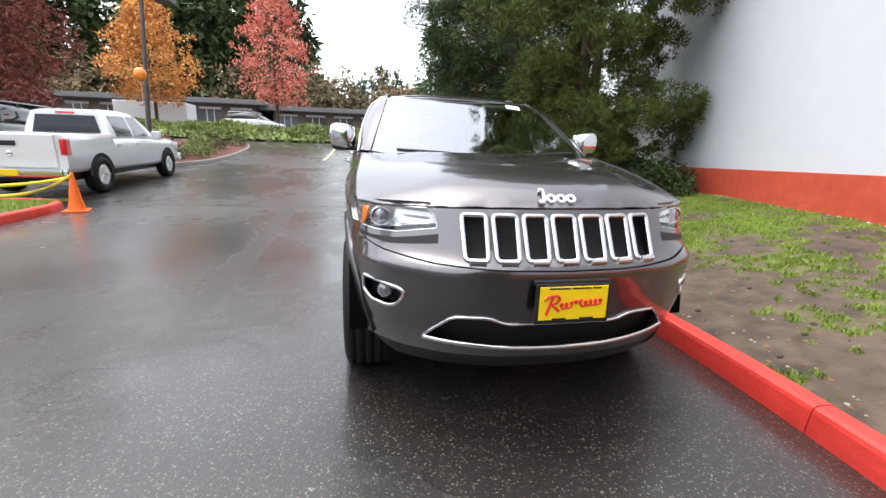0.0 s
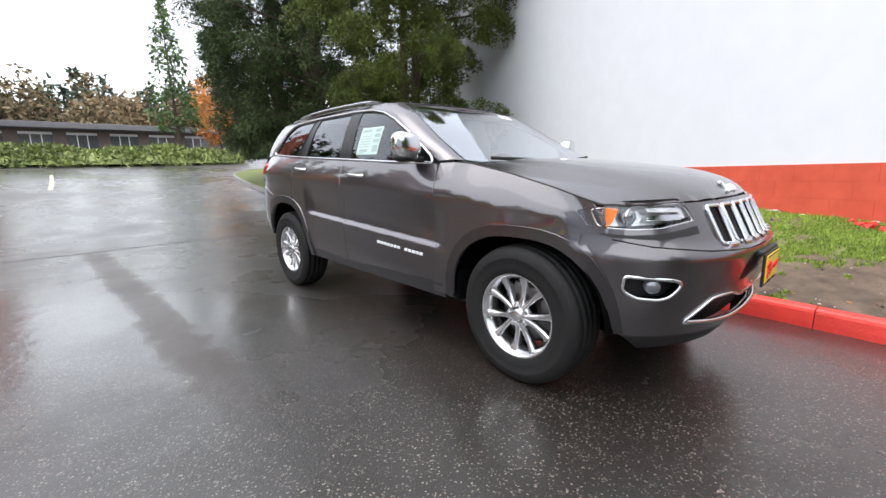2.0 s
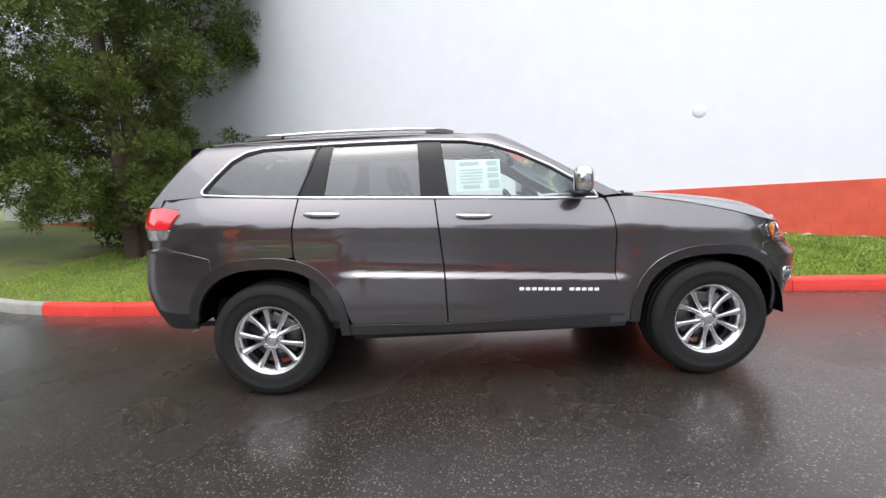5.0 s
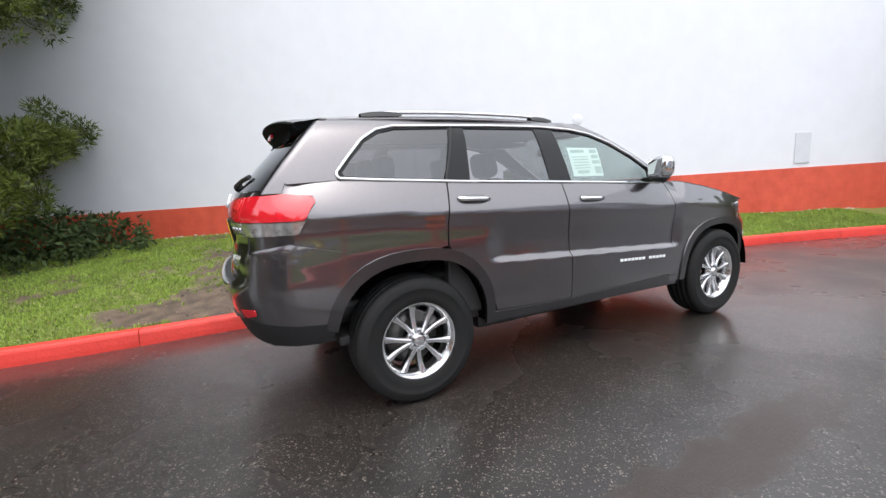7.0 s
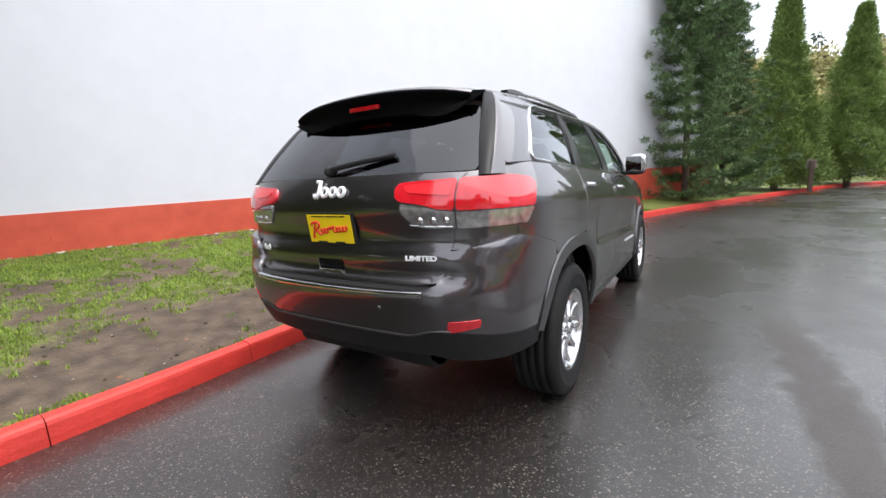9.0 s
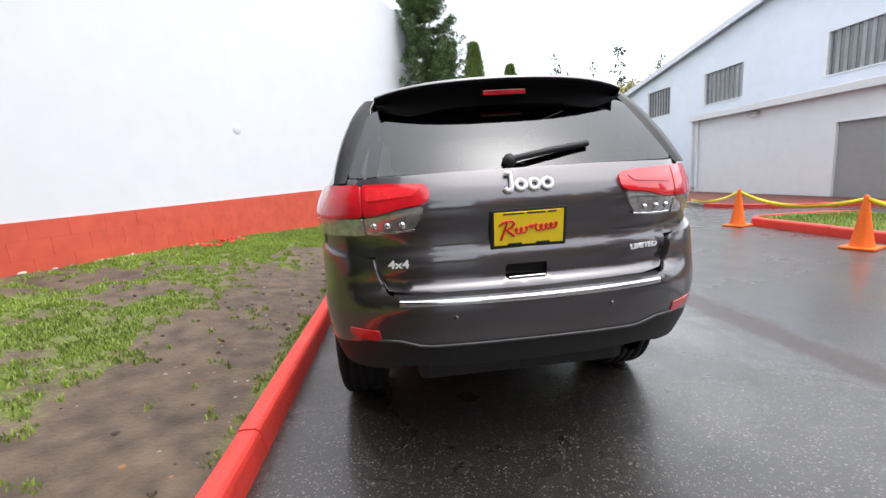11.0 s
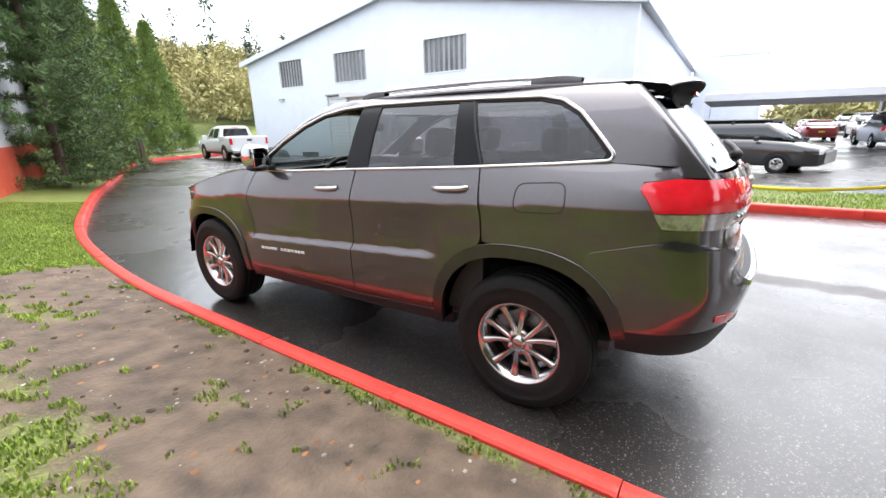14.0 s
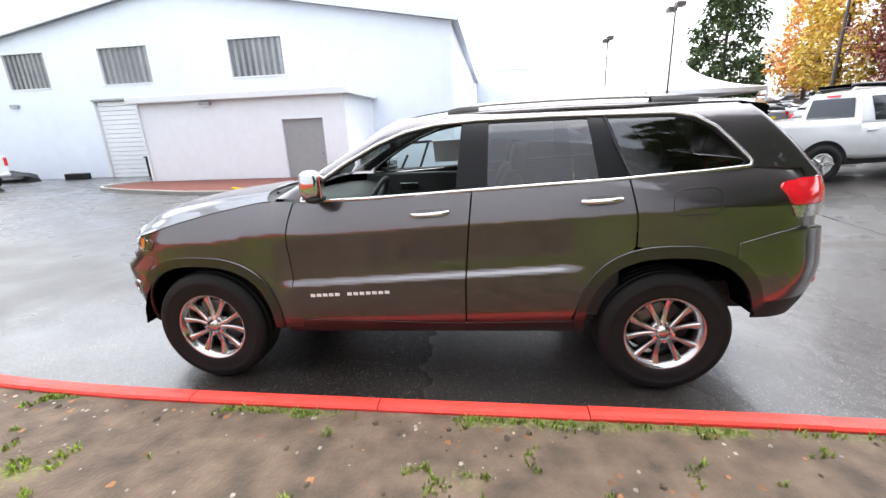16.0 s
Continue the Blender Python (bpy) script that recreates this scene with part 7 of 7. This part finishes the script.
def pickup(x, y, z, heading, label):
    """A crew-cab pickup about the middle of its wheelbase, nose towards -y before it is turned."""
    t = tagged(new("pickup_truck"), label, "pickup truck")
    t.matrix_basis = pose(x, y, z, 0, 0, heading)
    body_loft("body", [(-2.85, .80, .55, .80, 1.02, .74), (-2.72, .94, .45, .85, 1.12, .86), (-2.2, 1.0, .45, .92, 1.18, .92), (-1.3, 1.0, .45, .95, 1.22, .93), (-1.2, 1.0, .45, .95, 1.23, .93), (1.05, 1.0, .48, .96, 1.24, .94), (1.08, 1.0, .48, .96, 1.22, .95),
                       (1.12, 1.0, .5, 1.0, 1.36, .97), (2.9, 1.0, .55, 1.0, 1.36, .97), (2.95, .99, .58, 1.0, 1.34, .95)], white_car, t)
    cab_x = lambda z: .945 - .24 * max(0.0, (z - 1.2) / .7) ** 1.25
    rows = []
    for yb, zt in ((-1.28, 1.22), (-.92, 1.53), (-.56, 1.84), (-.38, 1.905), (.1, 1.925), (.7, 1.92), (.96, 1.89), (1.06, 1.87)):
        zs = [1.16 + (zt - .05 - 1.16) * q / 5 for q in range(6)] + [zt - .015, zt]
        xs = [cab_x(z) for z in zs[:6]] + [cab_x(zt) - .05, cab_x(zt) - .16]
        lean = .12 if yb > .9 else 0
        half = [(x, yb - lean * (z - 1.5) * (1 if yb > 1 else .4), z) for x, z in zip(xs, zs)]
        rows.append(half + [(-x, y_, z) for x, y_, z in half[::-1]])
    cab = loft("cab", rows, white_car, t, closed=True)
    mesh_part("cab_back", rows[-1], [tuple(range(len(rows[-1])))], white_car, cab)
    for sg in (-1, 1):
        for nm, low, top in (("side_window", (-.90, -.06), (-.46, -.06)), ("side_window", (.05, .82), (.05, .84))):
            rw = []
            for q in range(5):
                z = 1.275 + .50 * q / 4
                a, b = low[0] + (top[0] - low[0]) * q / 4, low[1] + (top[1] - low[1]) * q / 4
                rw.append([(sg * (cab_x(z) + .006), a, z), (sg * (cab_x(z) + .006), b, z)])
            loft(nm, rw, dark_glass_flat, cab, "tinted cab side window")
    slab("windscreen", [(.80, -1.20, 1.315), (-.80, -1.20, 1.315), (-.66, -.60, 1.83), (.66, -.60, 1.83)], .012, dark_glass_flat, cab)
    slab("rear_window", [(-.74, 1.085, 1.30), (.74, 1.085, 1.30), (.62, 1.045, 1.76), (-.62, 1.045, 1.76)], -.02, dark_glass_flat, cab, "wide dark rear window")
    block("high_brake_lamp", (-.2, 1.03, 1.80), (.2, 1.06, 1.84), red_lens, cab, "", .008)
    for sg in (-1, 1):
        block("door_handle", (sg * .99 - .02, -.15, 1.06), (sg * .99 + .02, .05, 1.10), white_car, t, "", .01)
        block("door_handle", (sg * .99 - .02, .78, 1.06), (sg * .99 + .02, .98, 1.10), white_car, t, "", .01)
        mirr = block("door_mirror", (sg * 1.12 - .12, -.98, 1.16), (sg * 1.12 + .12, -.84, 1.42), white_car, t, "", .05)
        block("tail_lamp", (sg * .955 - .06, 2.80, .92), (sg * .955 + .06, 2.975, 1.26), red_lens, t, "red tail lamp", .03)
        block("headlamp", (sg * .78 - .17, -2.80, .86), (sg * .78 + .17, -2.68, 1.06), lamp_white, t, "", .04)
        for cy in (-1.785, 1.785):
            rows = []
            for a in np.linspace(0, math.pi, 17):
                c, s = math.cos(a), math.sin(a)
                rows.append([(sg * 1.008, cy + .50 * c, .42 + .50 * s), (sg * 1.012, cy + .44 * c, .42 + .44 * s), (sg * .80, cy + .44 * c, .42 + .44 * s)])
            loft("wheel_arch", rows, satin_black, t)
            rows = [[(sg * 1.006, cy + .45 * math.cos(a), max(.44, .42 + .45 * math.sin(a))), (sg * 1.006, cy, .44)] for a in np.linspace(0, math.pi, 17)]
            loft("arch_shadow", rows, satin_black, t)
            car_wheel(t, sg * .905, cy, .41, .41, .28, sg)
    block("tailgate", (-.82, 2.95, .66), (.82, 2.99, 1.33), white_car, t, "", .03)
    block("tailgate_handle", (-.14, 2.985, 1.1), (.14, 3.01, 1.2), satin_black, t, "", .02)
    ball("gate_badge", (0, 2.985, .95), .06, chrome, t)
    bump = block("rear_bumper", (-.95, 2.92, .46), (.95, 3.12, .64), chrome, t, "chrome rear bumper", .05)
    block("plate", (-.16, 3.11, .50), (.16, 3.13, .63), yellow_plate, bump, "yellow dealer plate", .01)
    block("front_bumper", (-.95, -2.98, .45), (.95, -2.72, .72), chrome, t, "", .06)
    block("grille", (-.55, -2.92, .76), (.55, -2.8, 1.05), black_steel, t, "", .03)
    block("underbody", (-.8, -2.5, .34), (.8, 2.7, .5), satin_black, t, "", .04)
    return t


dark_glass_flat = material("tinted_car_glass", (.02, .022, .025), .05, 0, .2, 3, coat=1)
first_pickup = pickup(-7.9, 9.43, ground_z(-7, 9.43), 180, "white crew-cab pickup truck parked on wet asphalt")
first_pickup.matrix_basis = pose(-7.9, 9.43, ground_z(-7, 9.43), -2.4, 0, 180)
pickup(-11.9, -22.6, -.12, -12, "white pickup truck parked far down the road")


def simple_car(x, y, z, heading, mat, label, style, group=""):
    """A car some way off: body, glass, roof, wheels, lamps."""
    t = tagged(new("parked_car"), label, "car", group)
    t.matrix_basis = pose(x, y, z, 0, 0, heading)
    h, L = {"sedan": (1.45, 2.35), "suv": (1.72, 2.35), "van": (1.75, 2.55)}[style]
    hood = {"sedan": .98, "suv": 1.08, "van": 1.05}[style]
    tail = {"sedan": 1.05, "suv": 1.15, "van": 1.12}[style]
    body_loft("body", [(-L, .66, .38, .6, .72, .6), (-L + .15, .82, .3, .68, .86, .72), (-L + .9, .9, .26, .75, hood, .80), (-.75, .91, .26, .78, hood + .06, .82), (1.2, .91, .28, .8, tail, .82), (L - .35, .9, .3, .8, tail, .8), (L - .05, .8, .36, .75, tail - .08, .72), (L, .7, .42, .7, .9, .66)], mat, t)
    rear = {"sedan": (.95, 1.75), "suv": (1.75, 2.2), "van": (2.05, 2.42)}[style]
    ahead = -.6 if style == "van" else 0
    body_loft("glass", [(-1.15 + ahead, .78, hood - .02, hood, hood + .03, .76), (-.35 + ahead, .79, hood, 1.2, h - .07, .60), (rear[0], .79, tail - .05, 1.2, h - .06, .62), (rear[1], .76, tail - .1, tail - .02, tail + .01, .72)], dark_glass_flat, t, "dark windows")
    body_loft("roof", [(-.42 + ahead, .58, h - .10, h - .08, h - .05, .52), (-.2 + ahead, .64, h - .1, h - .06, h, .54), (rear[0] - .1, .64, h - .1, h - .06, h, .56), (rear[0] + .08, .6, h - .12, h - .1, h - .06, .54)], mat, t)
    for sg in (-1, 1):
        for ya in (.05, .95):
            slab("pillar", [(sg * .815, ya, tail - .05), (sg * .815, ya + .09, tail - .05), (sg * .645, ya + .09, h - .06), (sg * .645, ya, h - .06)], .015, satin_black if style != "sedan" else mat, t)
        block("tail_lamp", (sg * .74 - .12, L - .12, .82), (sg * .74 + .1, L - .02, 1.02), red_lens, t, "", .02)
        block("headlamp", (sg * .66 - .14, -L + .04, .66), (sg * .66 + .14, -L + .16, .8), lamp_white, t, "", .03)
        block("door_mirror", (sg * .98 - .09, -.85, hood), (sg * .98 + .09, -.72, hood + .15), mat, t, "", .04)
        for cy in (-1.42, 1.42):
            rows = [[(sg * .915, cy + .40 * math.cos(a), max(.26, .33 + .40 * math.sin(a))), (sg * .915, cy, .3)] for a in np.linspace(0, math.pi, 13)]
            loft("arch_shadow", rows, satin_black, t)
            car_wheel(t, sg * .83, cy, .33, .33, .21, sg)
    block("plate", (-.16, L - .04, .62), (.16, L + .01, .74), yellow_plate, t, "", .005)
    return t


van = simple_car(-16.0, 2.7, ground_z(-16, 2.7), 160, black_car, "dark grey minivan parked behind the grass island", "van")
big = simple_car(-12.2, 13.4, ground_z(-12.2, 13.4), 180, black_car, "large black suv parked beside the white pickup", "suv")
big.scale = (1.14, 1.16, 1.17)
simple_car(-9.5, 34.5, ground_z(-9.5, 34.5) + .1, 80, white_car, "white suv parked before the low sheds", "suv")
rs = np.random.RandomState(6)
mats = [white_car, black_car, silver_car, white_car, silver_car, black_car, red_car, blue_car]
names = {"white_car_paint": "white", "black_car_paint": "black", "silver_car_paint": "silver", "red_car_paint": "red", "blue_car_paint": "dark blue"}
for rx, y0, n in ((-27.5, 9.0, 7), (-38, 7.5, 9), (-50, 8.5, 10)):
    for k in range(n):
        m = mats[rs.randint(len(mats))]
        st = ["sedan", "suv", "suv"][rs.randint(3)]
        simple_car(rx + rs.uniform(-.3, .3), y0 + k * 2.75, ground_z(rx, y0 + k * 2.75), 90 + rs.uniform(-3, 3) + (180 if k % 3 == 0 else 0), m, f"{names[m.name]} {st} parked in a row on the wet lot", st, "cars in the dealer lot")

# ------------------------------------------------------------------ tents, poles, far buildings
def tent(x, y, z, w, d, eave, peak):
    t = tagged(new("marquee"), "white peaked fabric marquee", "tent")
    t.location = (x, y, z)
    rows = []
    for q in np.linspace(0, 1, 9):
        s = 1 - q
        f = s ** 1.7
        zz = eave + (peak - eave) * (1 - s) ** .85 if q < 1 else peak
        k = max(.02, f)
        rows.append([(w / 2 * k * c, d / 2 * k * e, eave + (peak - eave) * (q ** 1.35)) for c, e in ((-1, -1), (0, -1), (1, -1), (1, 0), (1, 1), (0, 1), (-1, 1), (-1, 0))])
    loft("canopy", rows, tent_white, t, closed=True)
    rows = [[(w / 2 * c, d / 2 * e, zz) for c, e in ((-1, -1), (1, -1), (1, 1), (-1, 1))] for zz in (eave, eave - .35)]
    loft("valance", rows, tent_white, t, closed=True)
    for c in (-1, 1):
        for e in (-1, 1):
            block("leg", (c * w / 2 - .05, e * d / 2 - .05, 0), (c * w / 2 + .05, e * d / 2 + .05, eave), trim_white, t, "", .01)
    return t


tent(-29.5, 5.5, ground_z(-29, 5), 11, 9, 3.0, 6.3)
tent(-38.0, 17, ground_z(-38, 17), 9, 9, 3.0, 5.8)


def long_shed(name, lo, hi, wall_mat, label, bays, roof_over=.6, roof_mat=None):
    root = tagged(new(name), label, "building")
    (x0, y0, z0), (x1, y1, z1) = lo, hi
    block("wall", lo, hi, wall_mat, root, "", .01)
    block("roof", (x0 - roof_over, y0 - roof_over, z1), (x1 + roof_over, y1 + roof_over, z1 + .5), roof_mat or roof_grey, root, "", .05)
    n = bays
    for k in range(n):
        a = x0 + (x1 - x0) * (k + .15) / n
        b = x0 + (x1 - x0) * (k + .85) / n
        w = block("window", (a, y0 - .03, z0 + (z1 - z0) * .35), (b, y0 + .05, z0 + (z1 - z0) * .85), window_dark, root, "", .01)
        for q in range(1, 3):
            xm = a + (b - a) * q / 3
            block("mullion", (xm - .04, y0 - .06, z0 + (z1 - z0) * .35), (xm + .04, y0 - .03, z0 + (z1 - z0) * .85), trim_white, w, "", .005)
        block("frame", (a, y0 - .07, z0 + (z1 - z0) * .85), (b, y0 - .03, z0 + (z1 - z0) * .92), trim_white, w, "", .01)
    return root


brown_wall = material("brown_shed_wall", (.16, .13, .115), .8, 0, .2, 3)
long_shed("office_row", (-40, 47, 2.0), (-12, 56, 5.6), brown_wall, "long low brown office row with grey roof", 9, 1.2)
long_shed("office_row", (-10.5, 48, 2.0), (14, 57, 5.2), brown_wall, "low grey-roofed office row with pale window frames", 8, 1.2)
long_shed("far_wing", (-62, -1.2, -.4), (-46, 4.4, 7.2), blue_wall, "pale blue rear wing of the warehouse", 3, .1, blue_wall)
long_shed("small_house", (-24, -64, -.4), (-16, -58, 3.4), trim_white, "small white building far down the road", 3, .4)
block("white_trailer_box", (-22.5, 40, 2.4), (-16.5, 42.4, 5.0), trim_white, None, "", .08)
tagged(bpy.data.objects["white_trailer_box"], "white box trailer standing by the sheds", "trailer")


def lamp_post(x, y, z, h, heads=2):
    p = tagged(new("street_lamp"), "tall dark lot lamp with square heads", "street lamp", "lot lamps")
    p.location = (x, y, z)
    bm = bmesh.new()
    bmesh.ops.create_cone(bm, cap_ends=True, segments=14, radius1=.10, radius2=.065, depth=h, matrix=pose(0, 0, h / 2))
    part("pole", bm, pole_metal, p)
    bm = bmesh.new()
    bmesh.ops.create_cone(bm, cap_ends=True, segments=18, radius1=.28, radius2=.26, depth=.7, matrix=pose(0, 0, .35))
    part("footing", bm, concrete, p)
    for k in range(heads):
        sg = -1 if k == 0 else 1
        block("arm", (min(0, sg * .6), -.03, h - .12), (max(0, sg * .6), .03, h - .06), pole_metal, p, "", .01)
        block("head", (sg * .75 - .32, -.32, h - .22), (sg * .75 + .32, .32, h + .12), pole_metal, p, "", .05)
    return p


first_post = lamp_post(-9.2, 15.3, ground_z(-9, 15.3), 6.2)
first_post.matrix_basis = pose(-9.2, 15.3, ground_z(-9, 15.3), 0, 3.5, 0)
lamp_post(-22.0, 18.0, ground_z(-22, 18), 8.5)
lamp_post(-33.0, 14.0, ground_z(-33, 14), 9.0)
lamp_post(-44.0, 12.0, ground_z(-44, 12), 9.0)
bl = ball("balloon", (-8.8, 14.4, 3.75), .22, balloon_orange)
tagged(bl, "round orange balloon on a string", "balloon")
for v in bl.data.vertices:
    if v.co.z < 3.68:
        v.co.z -= (3.68 - v.co.z) * .25
tube("balloon_string", [(-8.8, 14.4, 3.5), (-9.0, 14.8, 2.6), (-9.15, 15.2, 1.7)], .008, trim_white, bl)
sign = tagged(new("marker_post"), "short brown timber post at the kerb", "post")
block("post", (-4.87, -16.85, .1), (-4.73, -16.7, 1.25), bark, sign, "", .02)
block("sign_plate", (-4.95, -16.87, .95), (-4.65, -16.85, 1.3), brown_wall, sign, "", .01)


# ------------------------------------------------------------------ planting and woods at a distance
def shrub(x, y, z, r, mat, seed, label="rounded evergreen shrub in the planter"):
    rnd = np.random.RandomState(seed)
    lv, lf = [], []
    for _ in range(int(90 * r * r + 30)):
        a, h = rnd.uniform(0, math.tau), rnd.rand()
        q = r * math.sqrt(1 - (h * .95) ** 2) * rnd.uniform(.6, 1.05)
        add_leaves(lv, lf, np.array([q * math.cos(a), q * math.sin(a), h * r * .95]), .16, 14, .07, rnd, 0)
    ob = mesh_part("shrub", lv, lf, mat)
    ob.location = (x, y, z)
    return tagged(ob, label, "shrub", "planter shrubs")


PLANTER = chaikin([(-11.0, 14.0), (-9.6, 13.2), (-7.9, 13.6), (-7.0, 15.2), (-6.8, 18.5), (-7.2, 24.0), (-9.0, 26.0), (-12.0, 26.2)], 2)
kerb_run("planter_kerb_stone", PLANTER, -1, 1.5, lambda y: kerb_grey, label="grey concrete kerb round the planter", group="kerb of the planter")
pv = [(x, y, ground_z(x, y) + .13) for x, y in PLANTER]
tagged(mesh_part("planter_soil", [(-9.6, 19.0, ground_z(-9, 19) + .3)] + pv, [(0, k + 1, k + 2) for k in range(len(pv) - 1)] + [(0, len(pv), 1)], mulch, smooth_it=True), "dark soil of the planter", "soil", kind="structure")
for k, (x, y, r, m) in enumerate(((-8.6, 14.9, .75, shrub_green), (-7.9, 16.2, .6, hedge_green), (-9.6, 15.6, .9, shrub_green), (-8.2, 17.8, .8, hedge_green), (-9.9, 17.6, .8, leaf_rust), (-8.3, 19.8, .8, shrub_green), (-9.2, 21.6, .9, hedge_green), (-8.0, 22.8, .6, shrub_green), (-10.6, 14.6, .7, hedge_green))):
    shrub(x, y, ground_z(x, y) + .15, r, m, 40 + k)
# shrubs at the foot of the cypress
for k, (x, y, r) in enumerate(((5.6, 4.2, .6), (6.0, 5.1, .8), (5.2, 5.0, .55), (6.4, 6.6, .8), (6.7, 7.8, .9))):
    shrub(x, y, verge_z(x, y), r, leaf_dark, 60 + k, "low dark evergreen shrub under the cypress")


def leafy_bank(name, path, width, height, mat, label, seed, n, size=.16):
    """A rounded hedge bank along a plan line, covered in leaf blades."""
    rnd = np.random.RandomState(seed)
    pts = along(path, .5)
    lv, lf = [], []
    for _ in range(n):
        x, y, dx, dy = pts[rnd.randint(len(pts))]
        t = rnd.uniform(-1, 1)
        h = height * (1 - t * t) ** .7 * (1 + .18 * math.sin(x * .9 + seed) + .12 * math.sin(x * 2.3))
        px, py = x + dy * t * width / 2 + rnd.uniform(-.3, .3), y - dx * t * width / 2 + rnd.uniform(-.3, .3)
        add_leaves(lv, lf, np.array([px, py, ground_z(px, py) + h]), .22, 7, size, rnd, 0)
    rows = []
    for x, y, dx, dy in pts[::2]:
        rows.append([(x + dy * t * width / 2, y - dx * t * width / 2, ground_z(x, y) - .1 + height * .95 * (1 - t * t) ** .7) for t in np.linspace(-1, 1, 7)])
    ob = mesh_part(name, lv, lf, mat)
    tagged(ob, label, "hedge", kind="stuff")
    base = loft(name + "_core", rows, mat, None)
    return tagged(base, label, "hedge", kind="structure")


leafy_bank("hedge_bank", [(-24, 31), (-14, 30.2), (-6, 30), (2, 30), (7.5, 31)], 4.2, .75, hedge_green, "low green hedge bank across the far end", 5, 5200)


def wood(name, x0, x1, y0, y1, base, n, hmin, hmax, mat, label, seed, kind="round", leaf=.5, spread=2.2, per=9):
    """A far belt of trees as one crown mass of leaf clumps with ragged tops."""
    rnd = np.random.RandomState(seed)
    lv, lf = [], []
    for _ in range(n):
        x, y = rnd.uniform(x0, x1), rnd.uniform(y0, y1)
        h, r = rnd.uniform(hmin, hmax), spread * rnd.uniform(.7, 1.3)
        zb = base(x, y)
        for _ in range(34 if kind == "fir" else 26):
            q = rnd.rand()
            if kind == "fir":
                rr = r * (1 - q) ** .9 * rnd.uniform(.3, 1.1)
                zz = zb + h * (.1 + .9 * q)
            else:
                rr = r * math.sqrt(max(.02, 1 - (2 * q - 1) ** 2)) * rnd.uniform(.5, 1.1)
                zz = zb + h * (.25 + .75 * q)
            a = rnd.uniform(0, math.tau)
            add_leaves(lv, lf, np.array([x + rr * math.cos(a), y + rr * math.sin(a), zz]), r * .3, per, leaf, rnd, .5 if kind == "fir" else .1)
    return tagged(mesh_part(name, lv, lf, mat), label, "trees", kind="stuff")


flat = lambda v: (lambda x, y: v)
wood("fir_wood", -60, -9, 62, 82, flat(3), 120, 17, 27, leaf_dark, "dark fir wood behind the offices", 3, "fir", .85, 3.2)
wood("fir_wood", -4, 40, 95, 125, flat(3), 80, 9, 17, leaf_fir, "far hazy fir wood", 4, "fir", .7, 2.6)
wood("mixed_wood", -14, 45, 70, 92, flat(3), 130, 6, 10, leaf_mix, "far autumn trees in green and rust", 8, "round", .55, 2.8)
wood("mixed_wood", -40, 4, 60, 66, flat(3), 40, 5, 10, leaf_mix, "autumn trees behind the offices", 9, "round", .45, 2.4)
hill = lambda x, y: max(0, (-y - 70) * .16)
wood("hill_wood", -95, 30, -190, -75, hill, 520, 9, 17, leaf_haze, "wooded hillside in autumn colours paled for distance haze", 11, "round", .55, 4.2, 30)
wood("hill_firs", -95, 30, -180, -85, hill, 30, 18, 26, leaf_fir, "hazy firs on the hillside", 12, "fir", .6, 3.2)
wood("mixed_wood", -105, -66, 10, 60, flat(0), 90, 2.5, 5, leaf_haze, "far autumn trees beyond the lot, paled for haze", 13, "round", .6, 3.2)
tagged(mesh_part("hillside", [(-200, -70, -.3), (80, -70, -.3), (120, -260, 28), (-240, -260, 28)], [(0, 3, 2, 1)], hedge_green), "green hillside behind the trees", "hill", kind="structure")

tree("red_maple", -7.6, 34.0, 2.1, 13.6, 3.5, 2.6, leaf_red, "bright red autumn maple", "maple", 480, 20, .15, 31, .16, .48, -.3)
tree("orange_maple", -17.6, 36.5, 2.2, 10.6, 4.3, 2.4, leaf_orange, "broad orange autumn maple", "maple", 500, 22, .17, 32, .16, .52, -.3)
tree("rust_tree", -19.5, 22.0, .7, 15, 3.3, 1.2, leaf_rust, "tall rust-brown autumn tree", "column", 2000, 24, .13, 33, .22, .6, .3)
tree("rust_tree", -27.0, 27.5, .9, 14, 3.0, 1.2, leaf_rust, "tall rust-brown autumn tree", "column", 1000, 22, .22, 34, .22, .6, .3)
tree("yellow_tree", -31.0, 24.5, .8, 12.5, 3.8, 2.6, leaf_yellow, "yellow autumn tree beyond the lot", "maple", 480, 18, .2, 35, .2, .66, .1)
tree("orange_maple", -36.5, 26.0, .8, 12.0, 3.8, 2.6, leaf_orange, "orange autumn tree beyond the lot", "maple", 480, 18, .2, 36, .2, .66, .1)
tree("fir_tree", -47.0, 24.5, .8, 18.5, 4.4, 2.0, leaf_dark, "tall dark fir beyond the lot", "cone", 700, 20, .3, 37, .3, .6, .5)
tree("bare_tree", 5.72, 38.0, 2.2, 12.7, 1.9, 2.6, leaf_spruce, "thin tall pale fir behind the hedge", "cone", 190, 16, .2, 38, .16, .42, .5)
tree("orange_maple", 9.5, 40.0, 2.0, 7.5, 2.4, 2.0, leaf_orange, "small orange autumn tree by the offices", "round", 240, 16, .2, 39, .14, .5, .1)
